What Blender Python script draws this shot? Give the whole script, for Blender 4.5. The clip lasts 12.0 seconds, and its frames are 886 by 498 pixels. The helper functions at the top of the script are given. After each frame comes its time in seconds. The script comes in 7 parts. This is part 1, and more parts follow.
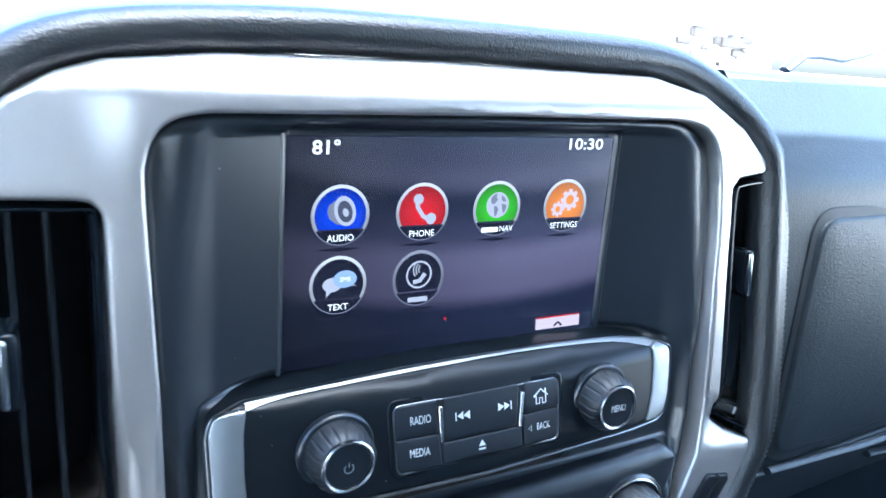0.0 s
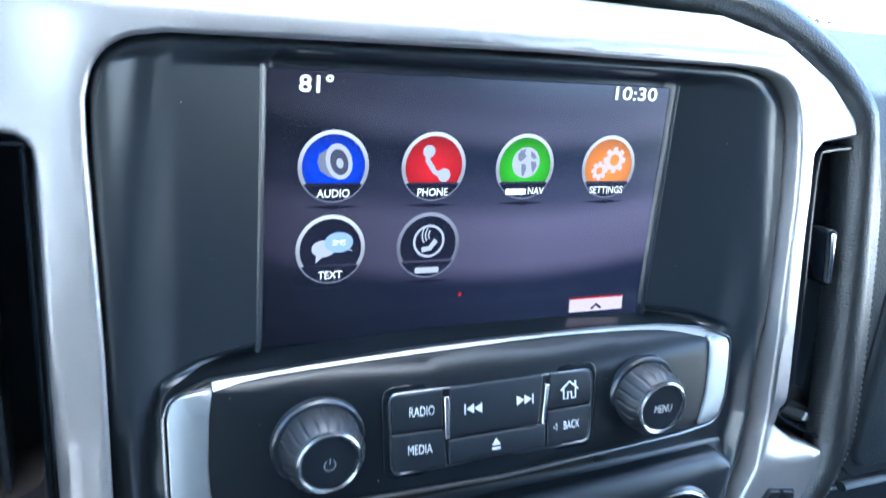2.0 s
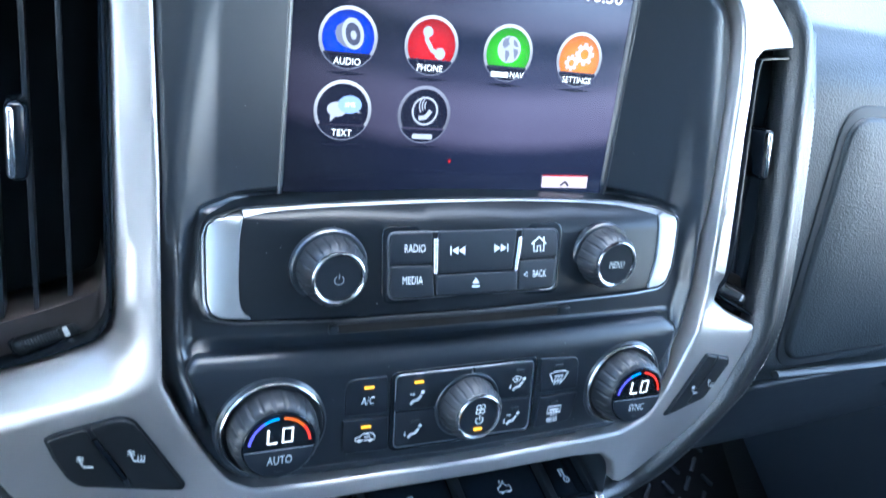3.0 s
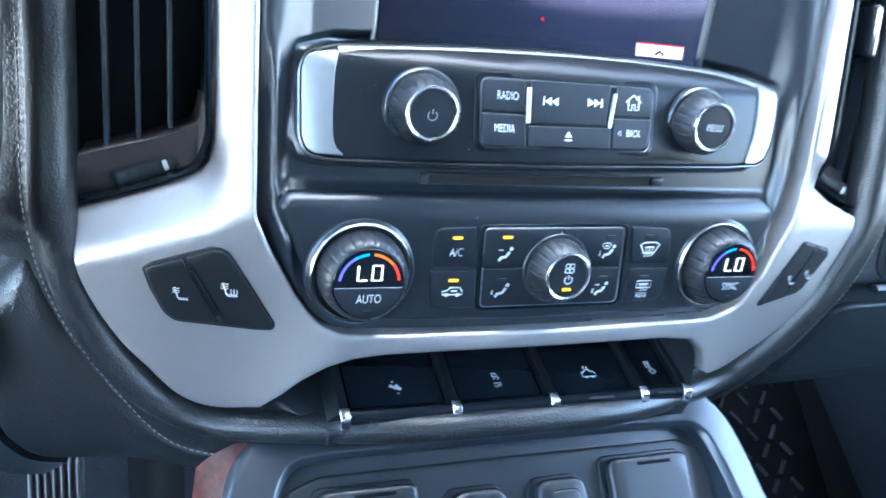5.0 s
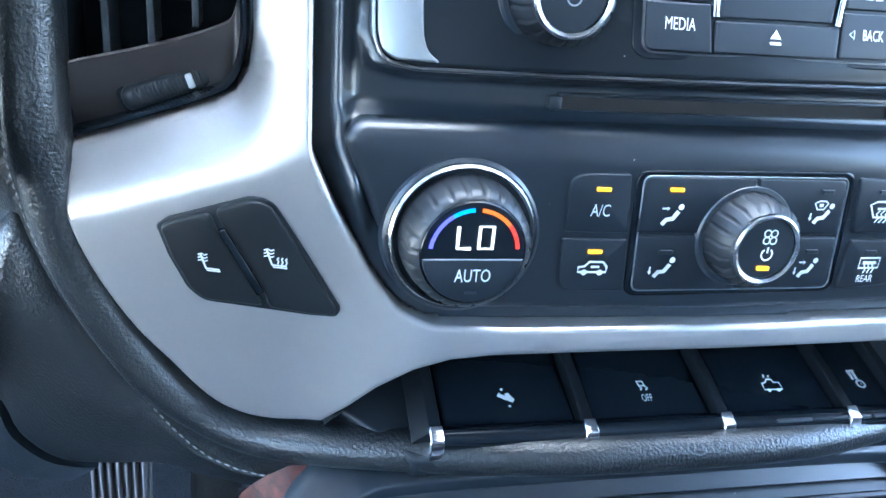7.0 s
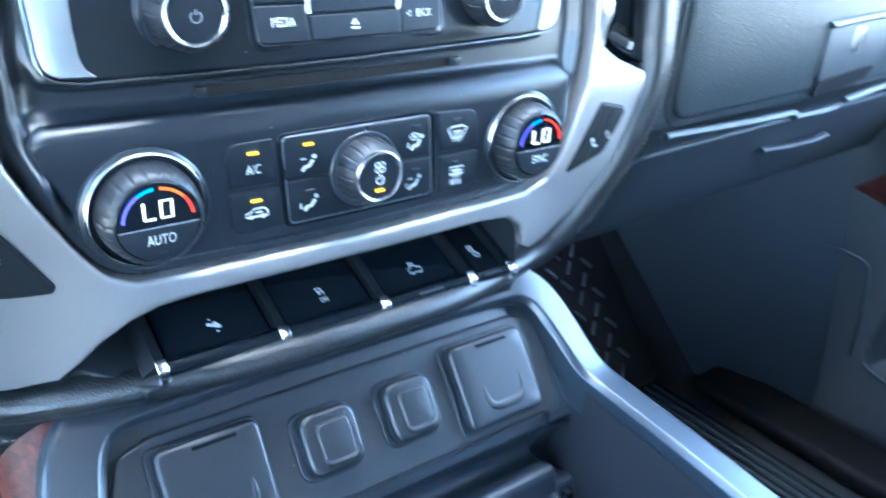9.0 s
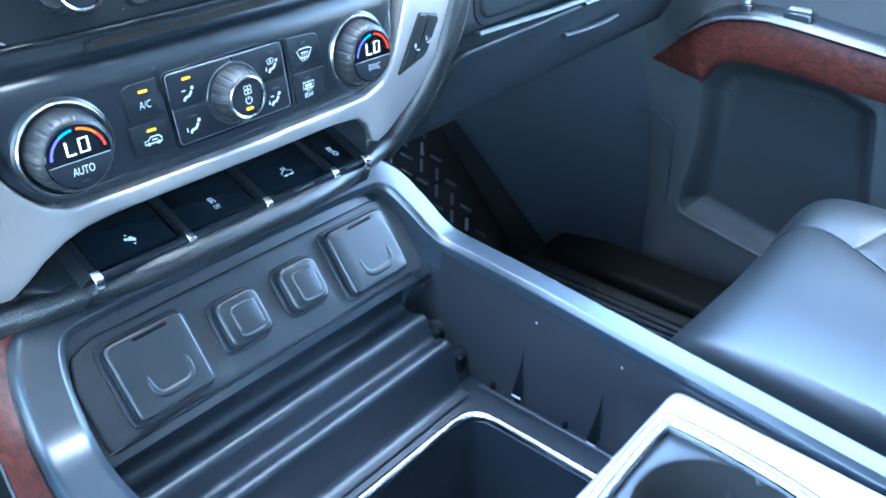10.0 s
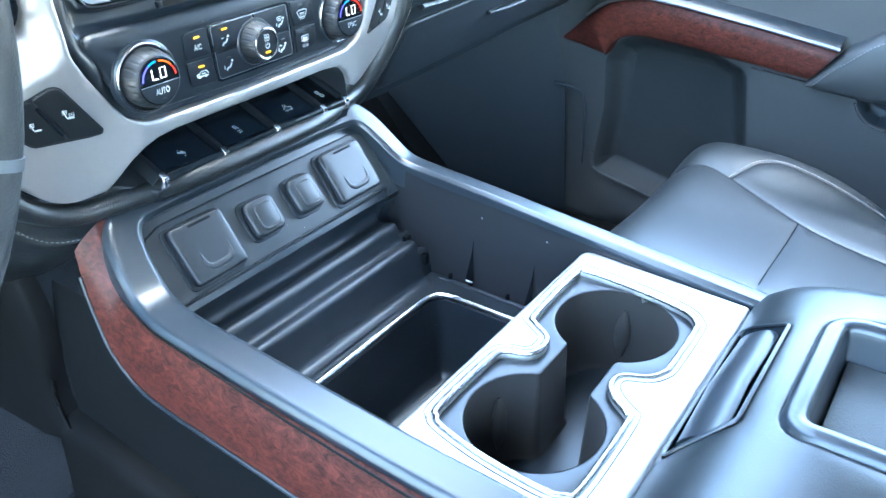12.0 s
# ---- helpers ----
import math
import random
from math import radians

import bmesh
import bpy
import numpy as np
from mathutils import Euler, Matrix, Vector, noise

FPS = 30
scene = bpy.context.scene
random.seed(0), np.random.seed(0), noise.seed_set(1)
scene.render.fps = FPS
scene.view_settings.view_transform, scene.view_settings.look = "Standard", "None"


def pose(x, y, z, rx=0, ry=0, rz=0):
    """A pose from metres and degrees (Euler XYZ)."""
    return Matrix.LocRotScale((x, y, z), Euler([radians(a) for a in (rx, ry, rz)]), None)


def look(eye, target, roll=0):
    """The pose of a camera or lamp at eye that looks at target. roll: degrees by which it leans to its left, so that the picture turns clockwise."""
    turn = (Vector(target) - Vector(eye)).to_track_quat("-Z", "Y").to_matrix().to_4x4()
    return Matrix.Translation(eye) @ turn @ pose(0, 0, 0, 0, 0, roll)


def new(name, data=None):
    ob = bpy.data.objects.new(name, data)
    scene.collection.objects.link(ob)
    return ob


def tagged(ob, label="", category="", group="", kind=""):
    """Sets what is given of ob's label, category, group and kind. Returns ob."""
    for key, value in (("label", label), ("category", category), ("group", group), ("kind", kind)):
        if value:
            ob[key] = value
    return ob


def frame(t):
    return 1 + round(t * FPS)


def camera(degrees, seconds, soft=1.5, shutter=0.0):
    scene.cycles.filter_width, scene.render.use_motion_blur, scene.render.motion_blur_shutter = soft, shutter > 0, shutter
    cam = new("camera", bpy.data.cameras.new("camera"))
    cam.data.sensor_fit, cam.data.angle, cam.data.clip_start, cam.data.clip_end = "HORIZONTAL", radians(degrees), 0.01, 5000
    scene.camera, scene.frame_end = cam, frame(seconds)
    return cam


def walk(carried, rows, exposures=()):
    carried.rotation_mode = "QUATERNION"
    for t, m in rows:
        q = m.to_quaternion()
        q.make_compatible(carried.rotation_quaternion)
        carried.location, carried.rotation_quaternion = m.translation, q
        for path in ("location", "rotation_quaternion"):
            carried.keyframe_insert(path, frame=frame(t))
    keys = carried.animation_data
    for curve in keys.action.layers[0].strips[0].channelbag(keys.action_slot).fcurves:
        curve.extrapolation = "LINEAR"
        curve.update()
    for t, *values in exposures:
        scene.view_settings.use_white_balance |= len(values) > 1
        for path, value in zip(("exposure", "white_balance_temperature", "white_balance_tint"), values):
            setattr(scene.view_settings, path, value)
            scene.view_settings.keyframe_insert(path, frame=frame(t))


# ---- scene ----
from mathutils.geometry import delaunay_2d_cdt

cam = camera(59.0, 12.0, 1.5, 0.4)
PATH = [
    (0, (-0.191, -0.276, 0.848), (0.776, 1.4, 0.343), 4.2),
    (0.5, (-0.145, -0.235, 0.838), (0.748, 1.472, 0.302), 3.6),
    (1, (-0.133, -0.217, 0.84), (0.712, 1.509, 0.286), 2.8),
    (1.5, (-0.133, -0.218, 0.834), (0.692, 1.522, 0.293), 2.9),
    (2, (-0.145, -0.24, 0.827), (0.669, 1.499, 0.269), 4.8),
    (2.5, (-0.163, -0.276, 0.814), (0.674, 1.44, 0.218), 6.4),
    (3, (-0.176, -0.306, 0.793), (0.682, 1.396, 0.186), 7.2),
    (3.2, (-0.179, -0.314, 0.789), (0.675, 1.379, 0.157), 7.5),
    (4.8, (-0.188, -0.33, 0.732), (0.554, 1.421, 0.113), 7.0),
    (5, (-0.186, -0.321, 0.723), (0.518, 1.444, 0.1), 6.9),
    (5.5, (-0.175, -0.286, 0.706), (0.422, 1.511, 0.063), 6.4),
    (6, (-0.165, -0.249, 0.693), (0.357, 1.561, 0.021), 5.9),
    (6.5, (-0.159, -0.226, 0.682), (0.322, 1.587, -0.011), 5.5),
    (6.7, (-0.159, -0.22, 0.68), (0.306, 1.594, -0.021), 5.4),
    (8.3, (-0.154, -0.236, 0.696), (0.513, 1.499, -0.042), 3.8),
    (8.5, (-0.157, -0.25, 0.704), (0.644, 1.414, -0.063), 3.7),
    (9, (-0.174, -0.296, 0.721), (0.922, 1.147, -0.126), 3.1),
    (9.5, (-0.2, -0.341, 0.733), (1.028, 0.916, -0.222), 1.1),
    (10, (-0.24, -0.371, 0.752), (1.045, 0.762, -0.28), -0.6),
    (10.5, (-0.29, -0.396, 0.761), (1.047, 0.658, -0.289), -1.1),
    (11, (-0.336, -0.424, 0.762), (1.034, 0.58, -0.294), -0.1),
    (11.5, (-0.377, -0.446, 0.767), (1.01, 0.548, -0.275), 0.1),
    (12, (-0.407, -0.47, 0.769), (0.992, 0.532, -0.25), -0.7),
]
walk(cam, [(t, look(eye, target, roll)) for t, eye, target, roll in PATH], [(0.0, 3.85, 5120, 1), (2.0, 4.03, 5080, 0), (3.0, 4.40, 5080, 1), (5.5, 4.95, 5100, 0), (8.5, 5.05, 5000, -1), (9.5, 5.3, 4830, -4), (12.0, 5.3, 5520, -5)])

# ---- world, sun, exposure ----
world = bpy.data.worlds.new("world")
scene.world = world
world.use_nodes = True
wn = world.node_tree.nodes
sky = wn.new("ShaderNodeTexSky")
sky.sky_type = "NISHITA"
sky.sun_disc = False
SUN_EL, SUN_AZ = 67.0, 170.0
sky.sun_elevation, sky.sun_rotation = radians(SUN_EL), radians(SUN_AZ)
sky.air_density, sky.dust_density = 1.0, 4.0
world.node_tree.links.new(sky.outputs[0], wn["Background"].inputs[0])
wn["Background"].inputs[1].default_value = 0.15
sun = new("sun", bpy.data.lights.new("sun", "SUN"))
sun.data.energy, sun.data.angle, sun.data.color = 5.0, radians(0.6), (1.0, 0.95, 0.88)
sun_from = Vector((math.sin(radians(SUN_AZ)) * math.cos(radians(SUN_EL)), math.cos(radians(SUN_AZ)) * math.cos(radians(SUN_EL)), math.sin(radians(SUN_EL))))
sun.matrix_world = look(sun_from * 30, (0, 0, 0))


# ---- materials ----
def material(name, color, rough=0.5, metal=0.0, bump=0.0, scale=300.0, kind="noise", vary=0.12, big=6.0, spec=0.5, coat=0.0, rough_vary=0.08, dist=0.001):
    m = bpy.data.materials.new(name)
    m.use_nodes = True
    nt = m.node_tree
    b = nt.nodes["Principled BSDF"]
    b.inputs["Roughness"].default_value, b.inputs["Metallic"].default_value = rough, metal
    b.inputs["Specular IOR Level"].default_value = spec
    b.inputs["Coat Weight"].default_value = coat
    tc = nt.nodes.new("ShaderNodeTexCoord")
    n1 = nt.nodes.new("ShaderNodeTexNoise")
    n1.inputs["Scale"].default_value, n1.inputs["Detail"].default_value = big, 6.0
    nt.links.new(tc.outputs["Object"], n1.inputs["Vector"])
    n2 = nt.nodes.new("ShaderNodeTexNoise")
    n2.inputs["Scale"].default_value, n2.inputs["Detail"].default_value = big * 22, 3.0
    nt.links.new(tc.outputs["Object"], n2.inputs["Vector"])
    add = nt.nodes.new("ShaderNodeMath")
    add.operation = "ADD"
    nt.links.new(n1.outputs[0], add.inputs[0])
    nt.links.new(n2.outputs[0], add.inputs[1])
    half = nt.nodes.new("ShaderNodeMath")
    half.operation = "MULTIPLY"
    half.inputs[1].default_value = 0.5
    nt.links.new(add.outputs[0], half.inputs[0])
    ramp = nt.nodes.new("ShaderNodeMix")
    ramp.data_type = "RGBA"
    ramp.inputs[6].default_value = (*[c * (1 - vary) for c in color], 1)
    ramp.inputs[7].default_value = (*[min(1, c * (1 + vary)) for c in color], 1)
    nt.links.new(half.outputs[0], ramp.inputs[0])
    nt.links.new(ramp.outputs[2], b.inputs["Base Color"])
    rr = nt.nodes.new("ShaderNodeMapRange")
    rr.inputs["To Min"].default_value, rr.inputs["To Max"].default_value = max(0.02, rough - rough_vary), min(1, rough + rough_vary)
    nt.links.new(half.outputs[0], rr.inputs[0])
    nt.links.new(rr.outputs[0], b.inputs["Roughness"])
    if bump:
        bp = nt.nodes.new("ShaderNodeBump")
        bp.inputs["Strength"].default_value, bp.inputs["Distance"].default_value = bump, dist
        if kind == "cells":
            v = nt.nodes.new("ShaderNodeTexVoronoi")
            v.feature = "SMOOTH_F1"
            v.inputs["Scale"].default_value = scale
            v.inputs["Smoothness"].default_value = 0.6
        else:
            v = nt.nodes.new("ShaderNodeTexNoise")
            v.inputs["Scale"].default_value, v.inputs["Detail"].default_value = scale, 2.0
        nt.links.new(tc.outputs["Object"], v.inputs["Vector"])
        nt.links.new(v.outputs[0], bp.inputs["Height"])
        nt.links.new(bp.outputs[0], b.inputs["Normal"])
    return m


def glow(name, color, strength, base=(0.01, 0.01, 0.012), rough=0.25):
    m = bpy.data.materials.new(name)
    m.use_nodes = True
    b = m.node_tree.nodes["Principled BSDF"]
    b.inputs["Base Color"].default_value = (*base, 1)
    b.inputs["Roughness"].default_value = rough
    b.inputs["Emission Color"].default_value = (*color, 1)
    b.inputs["Emission Strength"].default_value = strength * 0.075
    return m


def shaded_glow(m, edge, low=False):
    """A drawn disc that is brightest in its lower middle (or a ring that is brightest at its top)."""
    nt = m.node_tree
    b = nt.nodes["Principled BSDF"]
    tc = nt.nodes.new("ShaderNodeTexCoord")
    mp = nt.nodes.new("ShaderNodeMapping")
    mp.inputs["Location"].default_value = (0, 0, 0) if low else (-0.5, -0.5, -0.32)
    if low:
        mp.inputs["Scale"].default_value = (0, 0, 1)
    nt.links.new(tc.outputs["Generated"], mp.inputs[0])
    ln = nt.nodes.new("ShaderNodeVectorMath")
    ln.operation = "LENGTH"
    nt.links.new(mp.outputs[0], ln.inputs[0])
    mr = nt.nodes.new("ShaderNodeMapRange")
    s = b.inputs["Emission Strength"].default_value
    mr.inputs["From Min"].default_value, mr.inputs["From Max"].default_value = (0.25, 1.0) if low else (0.15, 0.66)
    mr.inputs["To Min"].default_value, mr.inputs["To Max"].default_value = (s * edge, s) if low else (s, s * edge)
    nt.links.new(ln.outputs["Value"], mr.inputs[0])
    nt.links.new(mr.outputs[0], b.inputs["Emission Strength"])
    return m


# The bluish tint of the dark plastics below holds the light's cool cast.
SATIN = material("satin_plastic", (0.014, 0.019, 0.026), 0.30, big=9, rough_vary=0.015, spec=0.75)
WELLPLASTIC = material("matt_well_plastic", (0.0310, 0.0290, 0.0280), 0.42, bump=0.05, scale=1500, big=12, rough_vary=0.03, dist=0.0003, spec=0.3)
LIDLEATHER = material("pebbled_lid_leather", (0.013, 0.0165, 0.020), 0.31, bump=0.22, scale=1300, kind="cells", big=6, dist=0.0004, spec=0.8, rough_vary=0.03)
FASCIA = material("fascia_plastic", (0.0108, 0.0150, 0.0210), 0.37, big=12, rough_vary=0.02, spec=0.55)
STRIPFACE = material("control_strip_plastic", (0.0052, 0.0076, 0.0108), 0.33, big=12, rough_vary=0.02, spec=0.28)
RUBBERY = material("soft_cover_plastic", (0.020, 0.0235, 0.028), 0.37, bump=0.05, scale=1800, big=10, rough_vary=0.03, dist=0.0003, spec=0.45)
COVER = material("outlet_cover_plastic", (0.011, 0.0135, 0.017), 0.34, bump=0.05, scale=1800, big=10, rough_vary=0.03, dist=0.0003, spec=0.55)
DUST = material("pale_dust", (0.5, 0.5, 0.48), 0.9)
ROCKER = material("rocker_plastic", (0.0058, 0.0080, 0.0108), 0.5, big=14, spec=0.3)
BUTTON = material("button_plastic", (0.0105, 0.0145, 0.0205), 0.44, big=14, spec=0.36)
KNOB = material("knob_plastic", (0.012, 0.014, 0.017), 0.42, vary=0.15, big=30, rough_vary=0.06)
GLOSS = material("piano_black", (0.0065, 0.0092, 0.0130), 0.18, vary=0.1, spec=0.25)
# Base colour raised a little in place of veiling glare.
VENT = material("vent_plastic", (0.0125, 0.0160, 0.0205), 0.5, spec=0.30)
SILL = material("vent_sill_plastic", (0.062, 0.053, 0.051), 0.30, bump=0.03, scale=1500, big=12, rough_vary=0.03, spec=0.8)
SILVER = material("silver_paint", (0.485, 0.475, 0.472), 0.40, metal=0.85, bump=0.03, scale=2500, vary=0.04, big=5, rough_vary=0.03)
SATINSILVER = material("brushed_trim", (0.30, 0.32, 0.34), 0.40, metal=0.9, vary=0.04, rough_vary=0.03)
CHROME = material("chrome", (0.80, 0.81, 0.83), 0.16, metal=1.0, vary=0.02, rough_vary=0.02)
DARKCHROME = material("dark_chrome", (0.16, 0.165, 0.175), 0.3, metal=1.0, vary=0.02, rough_vary=0.03)
SOFTCHROME = material("satin_chrome", (0.52, 0.53, 0.55), 0.26, metal=1.0, vary=0.02, rough_vary=0.03)
LEATHER = material("grained_leatherette", (0.0150, 0.0170, 0.0190), 0.29, bump=0.62, scale=850, big=8, dist=0.0007, spec=0.7, rough_vary=0.04)
DASH = material("grained_dash_vinyl", (0.017, 0.023, 0.028), 0.44, bump=0.5, scale=700, kind="cells", big=5, dist=0.0005, spec=0.32)
DASHTOP = material("dash_top_vinyl", (0.045, 0.048, 0.052), 0.36, bump=0.3, scale=800, kind="cells", big=5, dist=0.0005, spec=0.7)
DASHLOW = material("lower_dash_plastic", (0.0185, 0.0240, 0.0310), 0.52, bump=0.3, scale=900, kind="cells", dist=0.0005)
SEATLEATHER = material("seat_leather", (0.013, 0.0175, 0.022), 0.41, bump=0.16, scale=700, kind="cells", big=4, dist=0.0004, spec=0.8, rough_vary=0.03)
PADLEATHER = material("door_pad_leather", (0.040, 0.042, 0.045), 0.5, bump=0.25, scale=700, kind="cells", big=6, dist=0.0005)
# The door plastic again, with the shade of the pocket put into its colour.
SHADEDDOOR = material("shaded_door_plastic", (0.0215, 0.0245, 0.0265), 0.6, bump=0.3, scale=700, kind="cells", dist=0.0005)
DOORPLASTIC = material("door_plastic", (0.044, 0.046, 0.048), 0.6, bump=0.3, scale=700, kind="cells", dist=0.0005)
WALLPLASTIC = material("bin_wall_plastic", (0.0130, 0.0135, 0.0160), 0.42, bump=0.06, scale=1500, big=12, rough_vary=0.06, dist=0.0003, spec=0.42)
# Lighter copy of the vent plastic, to make up for little light inside.
VENTWELL = material("vent_well_plastic", (0.026, 0.035, 0.046), 0.6, spec=0.3)
SHADEDFELT = material("shaded_slot_felt", (0.010, 0.0085, 0.0080), 0.9, bump=0.4, scale=2500, dist=0.0003)
# Black plastic, made darker still for the deep shade under the wood trim.
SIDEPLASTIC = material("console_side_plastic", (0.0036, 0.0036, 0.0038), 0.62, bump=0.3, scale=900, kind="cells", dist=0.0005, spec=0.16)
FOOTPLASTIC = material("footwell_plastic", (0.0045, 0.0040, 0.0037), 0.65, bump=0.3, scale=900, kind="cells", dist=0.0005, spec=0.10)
STITCH = material("pale_thread", (0.26, 0.26, 0.25), 0.7)
# Near-black base and lighter treads: part of the rubber's gloss is in the colour.
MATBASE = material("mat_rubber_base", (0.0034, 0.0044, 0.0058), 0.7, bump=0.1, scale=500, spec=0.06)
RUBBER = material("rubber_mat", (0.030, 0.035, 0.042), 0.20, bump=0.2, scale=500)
CARPET = material("carpet", (0.0095, 0.0108, 0.0125), 0.95, bump=0.8, scale=500, vary=0.4, big=20, dist=0.003)
TRAYMAT = material("tray_mat_rubber", (0.050, 0.055, 0.060), 0.5, bump=0.5, scale=900, kind="cells", dist=0.0004)
MARK = material("white_marking", (0.72, 0.73, 0.74), 0.5, vary=0.03)
DIMMARK = material("grey_marking", (0.30, 0.31, 0.33), 0.5, vary=0.03)
HEADLINER = material("headliner", (0.045, 0.046, 0.048), 0.9, bump=0.3, scale=300)
WALLTRIM = material("cab_trim", (0.04, 0.041, 0.043), 0.7, bump=0.2, scale=400)
CONCRETE = material("concrete_ground", (0.42, 0.41, 0.39), 0.9, bump=0.4, scale=3, vary=0.15, big=0.4, dist=0.01)
PEDAL = material("pedal_rubber", (0.20, 0.18, 0.17), 0.65, bump=0.1)
WHEEL = material("wheel_leather", (0.045, 0.048, 0.050), 0.30, bump=0.3, scale=700, kind="cells", dist=0.0005)
STONEM = material("brown_stone", (0.075, 0.062, 0.052), 0.85, vary=0.5, big=1.5)
PAINTBLUE = material("blue_car_paint", (0.008, 0.022, 0.06), 0.3, coat=0.5)
WHITEWALL = material("white_render", (0.75, 0.74, 0.72), 0.8, vary=0.05)

WOOD = bpy.data.materials.new("burl_wood_trim")
WOOD.use_nodes = True
_nt = WOOD.node_tree
_b = _nt.nodes["Principled BSDF"]
_tc = _nt.nodes.new("ShaderNodeTexCoord")
_mp = _nt.nodes.new("ShaderNodeMapping")
_mp.inputs["Scale"].default_value = (70, 40, 70)
_nt.links.new(_tc.outputs["Object"], _mp.inputs["Vector"])
_n = _nt.nodes.new("ShaderNodeTexNoise")
_n.inputs["Scale"].default_value, _n.inputs["Detail"].default_value, _n.inputs["Distortion"].default_value = 2.4, 12.0, 0.9
_n.inputs["Roughness"].default_value = 0.74
_nt.links.new(_mp.outputs[0], _n.inputs["Vector"])
_cr = _nt.nodes.new("ShaderNodeValToRGB")
_cr.color_ramp.elements[0].position, _cr.color_ramp.elements[0].color = 0.36, (0.012, 0.0030, 0.0024, 1)
_cr.color_ramp.elements[1].position, _cr.color_ramp.elements[1].color = 0.66, (0.105, 0.0270, 0.0185, 1)
_e = _cr.color_ramp.elements.new(0.48)
_e.color = (0.050, 0.0125, 0.0090, 1)
_nt.links.new(_n.outputs[0], _cr.inputs[0])
_nt.links.new(_cr.outputs[0], _b.inputs["Base Color"])
_b.inputs["Roughness"].default_value, _b.inputs["Coat Weight"].default_value, _b.inputs["Coat Roughness"].default_value = 0.5, 0.06, 0.2
_b.inputs["Specular IOR Level"].default_value = 0.22

GLASS = bpy.data.materials.new("window_glass")
GLASS.use_nodes = True
_b = GLASS.node_tree.nodes["Principled BSDF"]
_b.inputs["Transmission Weight"].default_value, _b.inputs["Roughness"].default_value, _b.inputs["IOR"].default_value = 1.0, 0.0, 1.01
_b.inputs["Base Color"].default_value = (0.97, 0.99, 0.98, 1)

# the lit screen: dark navy with two soft violet bands
SCREEN = bpy.data.materials.new("lit_display")
SCREEN.use_nodes = True
_nt = SCREEN.node_tree
_b = _nt.nodes["Principled BSDF"]
_b.inputs["Base Color"].default_value, _b.inputs["Roughness"].default_value = (0.006, 0.006, 0.008, 1), 0.22
_tc = _nt.nodes.new("ShaderNodeTexCoord")
_sx = _nt.nodes.new("ShaderNodeSeparateXYZ")
_nt.links.new(_tc.outputs["Object"], _sx.inputs[0])


def _op(kind, a, b):
    n = _nt.nodes.new("ShaderNodeMath")
    n.operation = kind
    for i, v in enumerate((a, b)):
        if isinstance(v, (int, float)):
            n.inputs[i].default_value = v
        else:
            _nt.links.new(v, n.inputs[i])
    return n.outputs[0]


_bend = _op("MULTIPLY", _op("POWER", _op("SUBTRACT", _sx.outputs[0], 0.02), 2.0), 1.1)
_z = _op("SUBTRACT", _sx.outputs[2], _bend)
_mr = _nt.nodes.new("ShaderNodeMapRange")
_mr.inputs["From Min"].default_value, _mr.inputs["From Max"].default_value = 0.700, 0.806
_nt.links.new(_z, _mr.inputs[0])
_cr = _nt.nodes.new("ShaderNodeValToRGB")
_cr.color_ramp.interpolation = "EASE"
_stops = [(0.0, (0.010, 0.013, 0.030)), (0.16, (0.012, 0.015, 0.036)), (0.27, (0.10, 0.085, 0.14)), (0.42, (0.115, 0.10, 0.16)), (0.55, (0.04, 0.04, 0.075)), (0.70, (0.014, 0.017, 0.040)), (0.80, (0.075, 0.07, 0.11)), (0.90, (0.05, 0.047, 0.08)), (1.0, (0.02, 0.022, 0.045))]
_cr.color_ramp.elements[0].position, _cr.color_ramp.elements[0].color = 0.0, (*_stops[0][1], 1)
_cr.color_ramp.elements[1].position, _cr.color_ramp.elements[1].color = 1.0, (*_stops[-1][1], 1)
for _p, _c in _stops[1:-1]:
    _cr.color_ramp.elements.new(_p).color = (*_c, 1)
_nt.links.new(_mr.outputs[0], _cr.inputs[0])
_side = _nt.nodes.new("ShaderNodeMapRange")
_side.inputs["From Min"].default_value, _side.inputs["From Max"].default_value, _side.inputs["To Min"].default_value, _side.inputs["To Max"].default_value = -0.086, 0.03, 0.25, 1.0
_nt.links.new(_sx.outputs[0], _side.inputs[0])
_nt.links.new(_cr.outputs[0], _b.inputs["Emission Color"])
SCREEN_GAIN = 0.10
_nt.links.new(_op("MULTIPLY", _side.outputs[0], SCREEN_GAIN), _b.inputs["Emission Strength"])

LIT_WHITE = glow("lit_white", (1.0, 0.97, 0.95), 1.6)
LIT_RING = shaded_glow(glow("lit_ring", (0.80, 0.76, 0.80), 1.15), 0.45, True)
LIT_GREYRING = shaded_glow(glow("lit_grey_ring", (0.42, 0.40, 0.48), 0.9), 0.5, True)
LIT_NAVY = glow("lit_navy", (0.008, 0.008, 0.02), 1.2)
LIT_BLUE = shaded_glow(glow("lit_blue", (0.016, 0.055, 0.62), 1.4), 0.35)
LIT_RED = shaded_glow(glow("lit_red", (0.62, 0.012, 0.020), 1.3), 0.4)
LIT_GREEN = shaded_glow(glow("lit_green", (0.09, 0.48, 0.015), 1.35), 0.35)
LIT_ORANGE = shaded_glow(glow("lit_orange", (0.85, 0.24, 0.035), 1.35), 0.45)
LIT_GREY = glow("lit_grey", (0.62, 0.60, 0.68), 1.0)
LIT_DARK = glow("lit_dark", (0.09, 0.09, 0.14), 1.0)
LIT_SHADE = glow("lit_shade", (0.25, 0.25, 0.32), 1.0)
LIT_PALEBLUE = glow("lit_pale_blue", (0.35, 0.45, 0.75), 1.2)
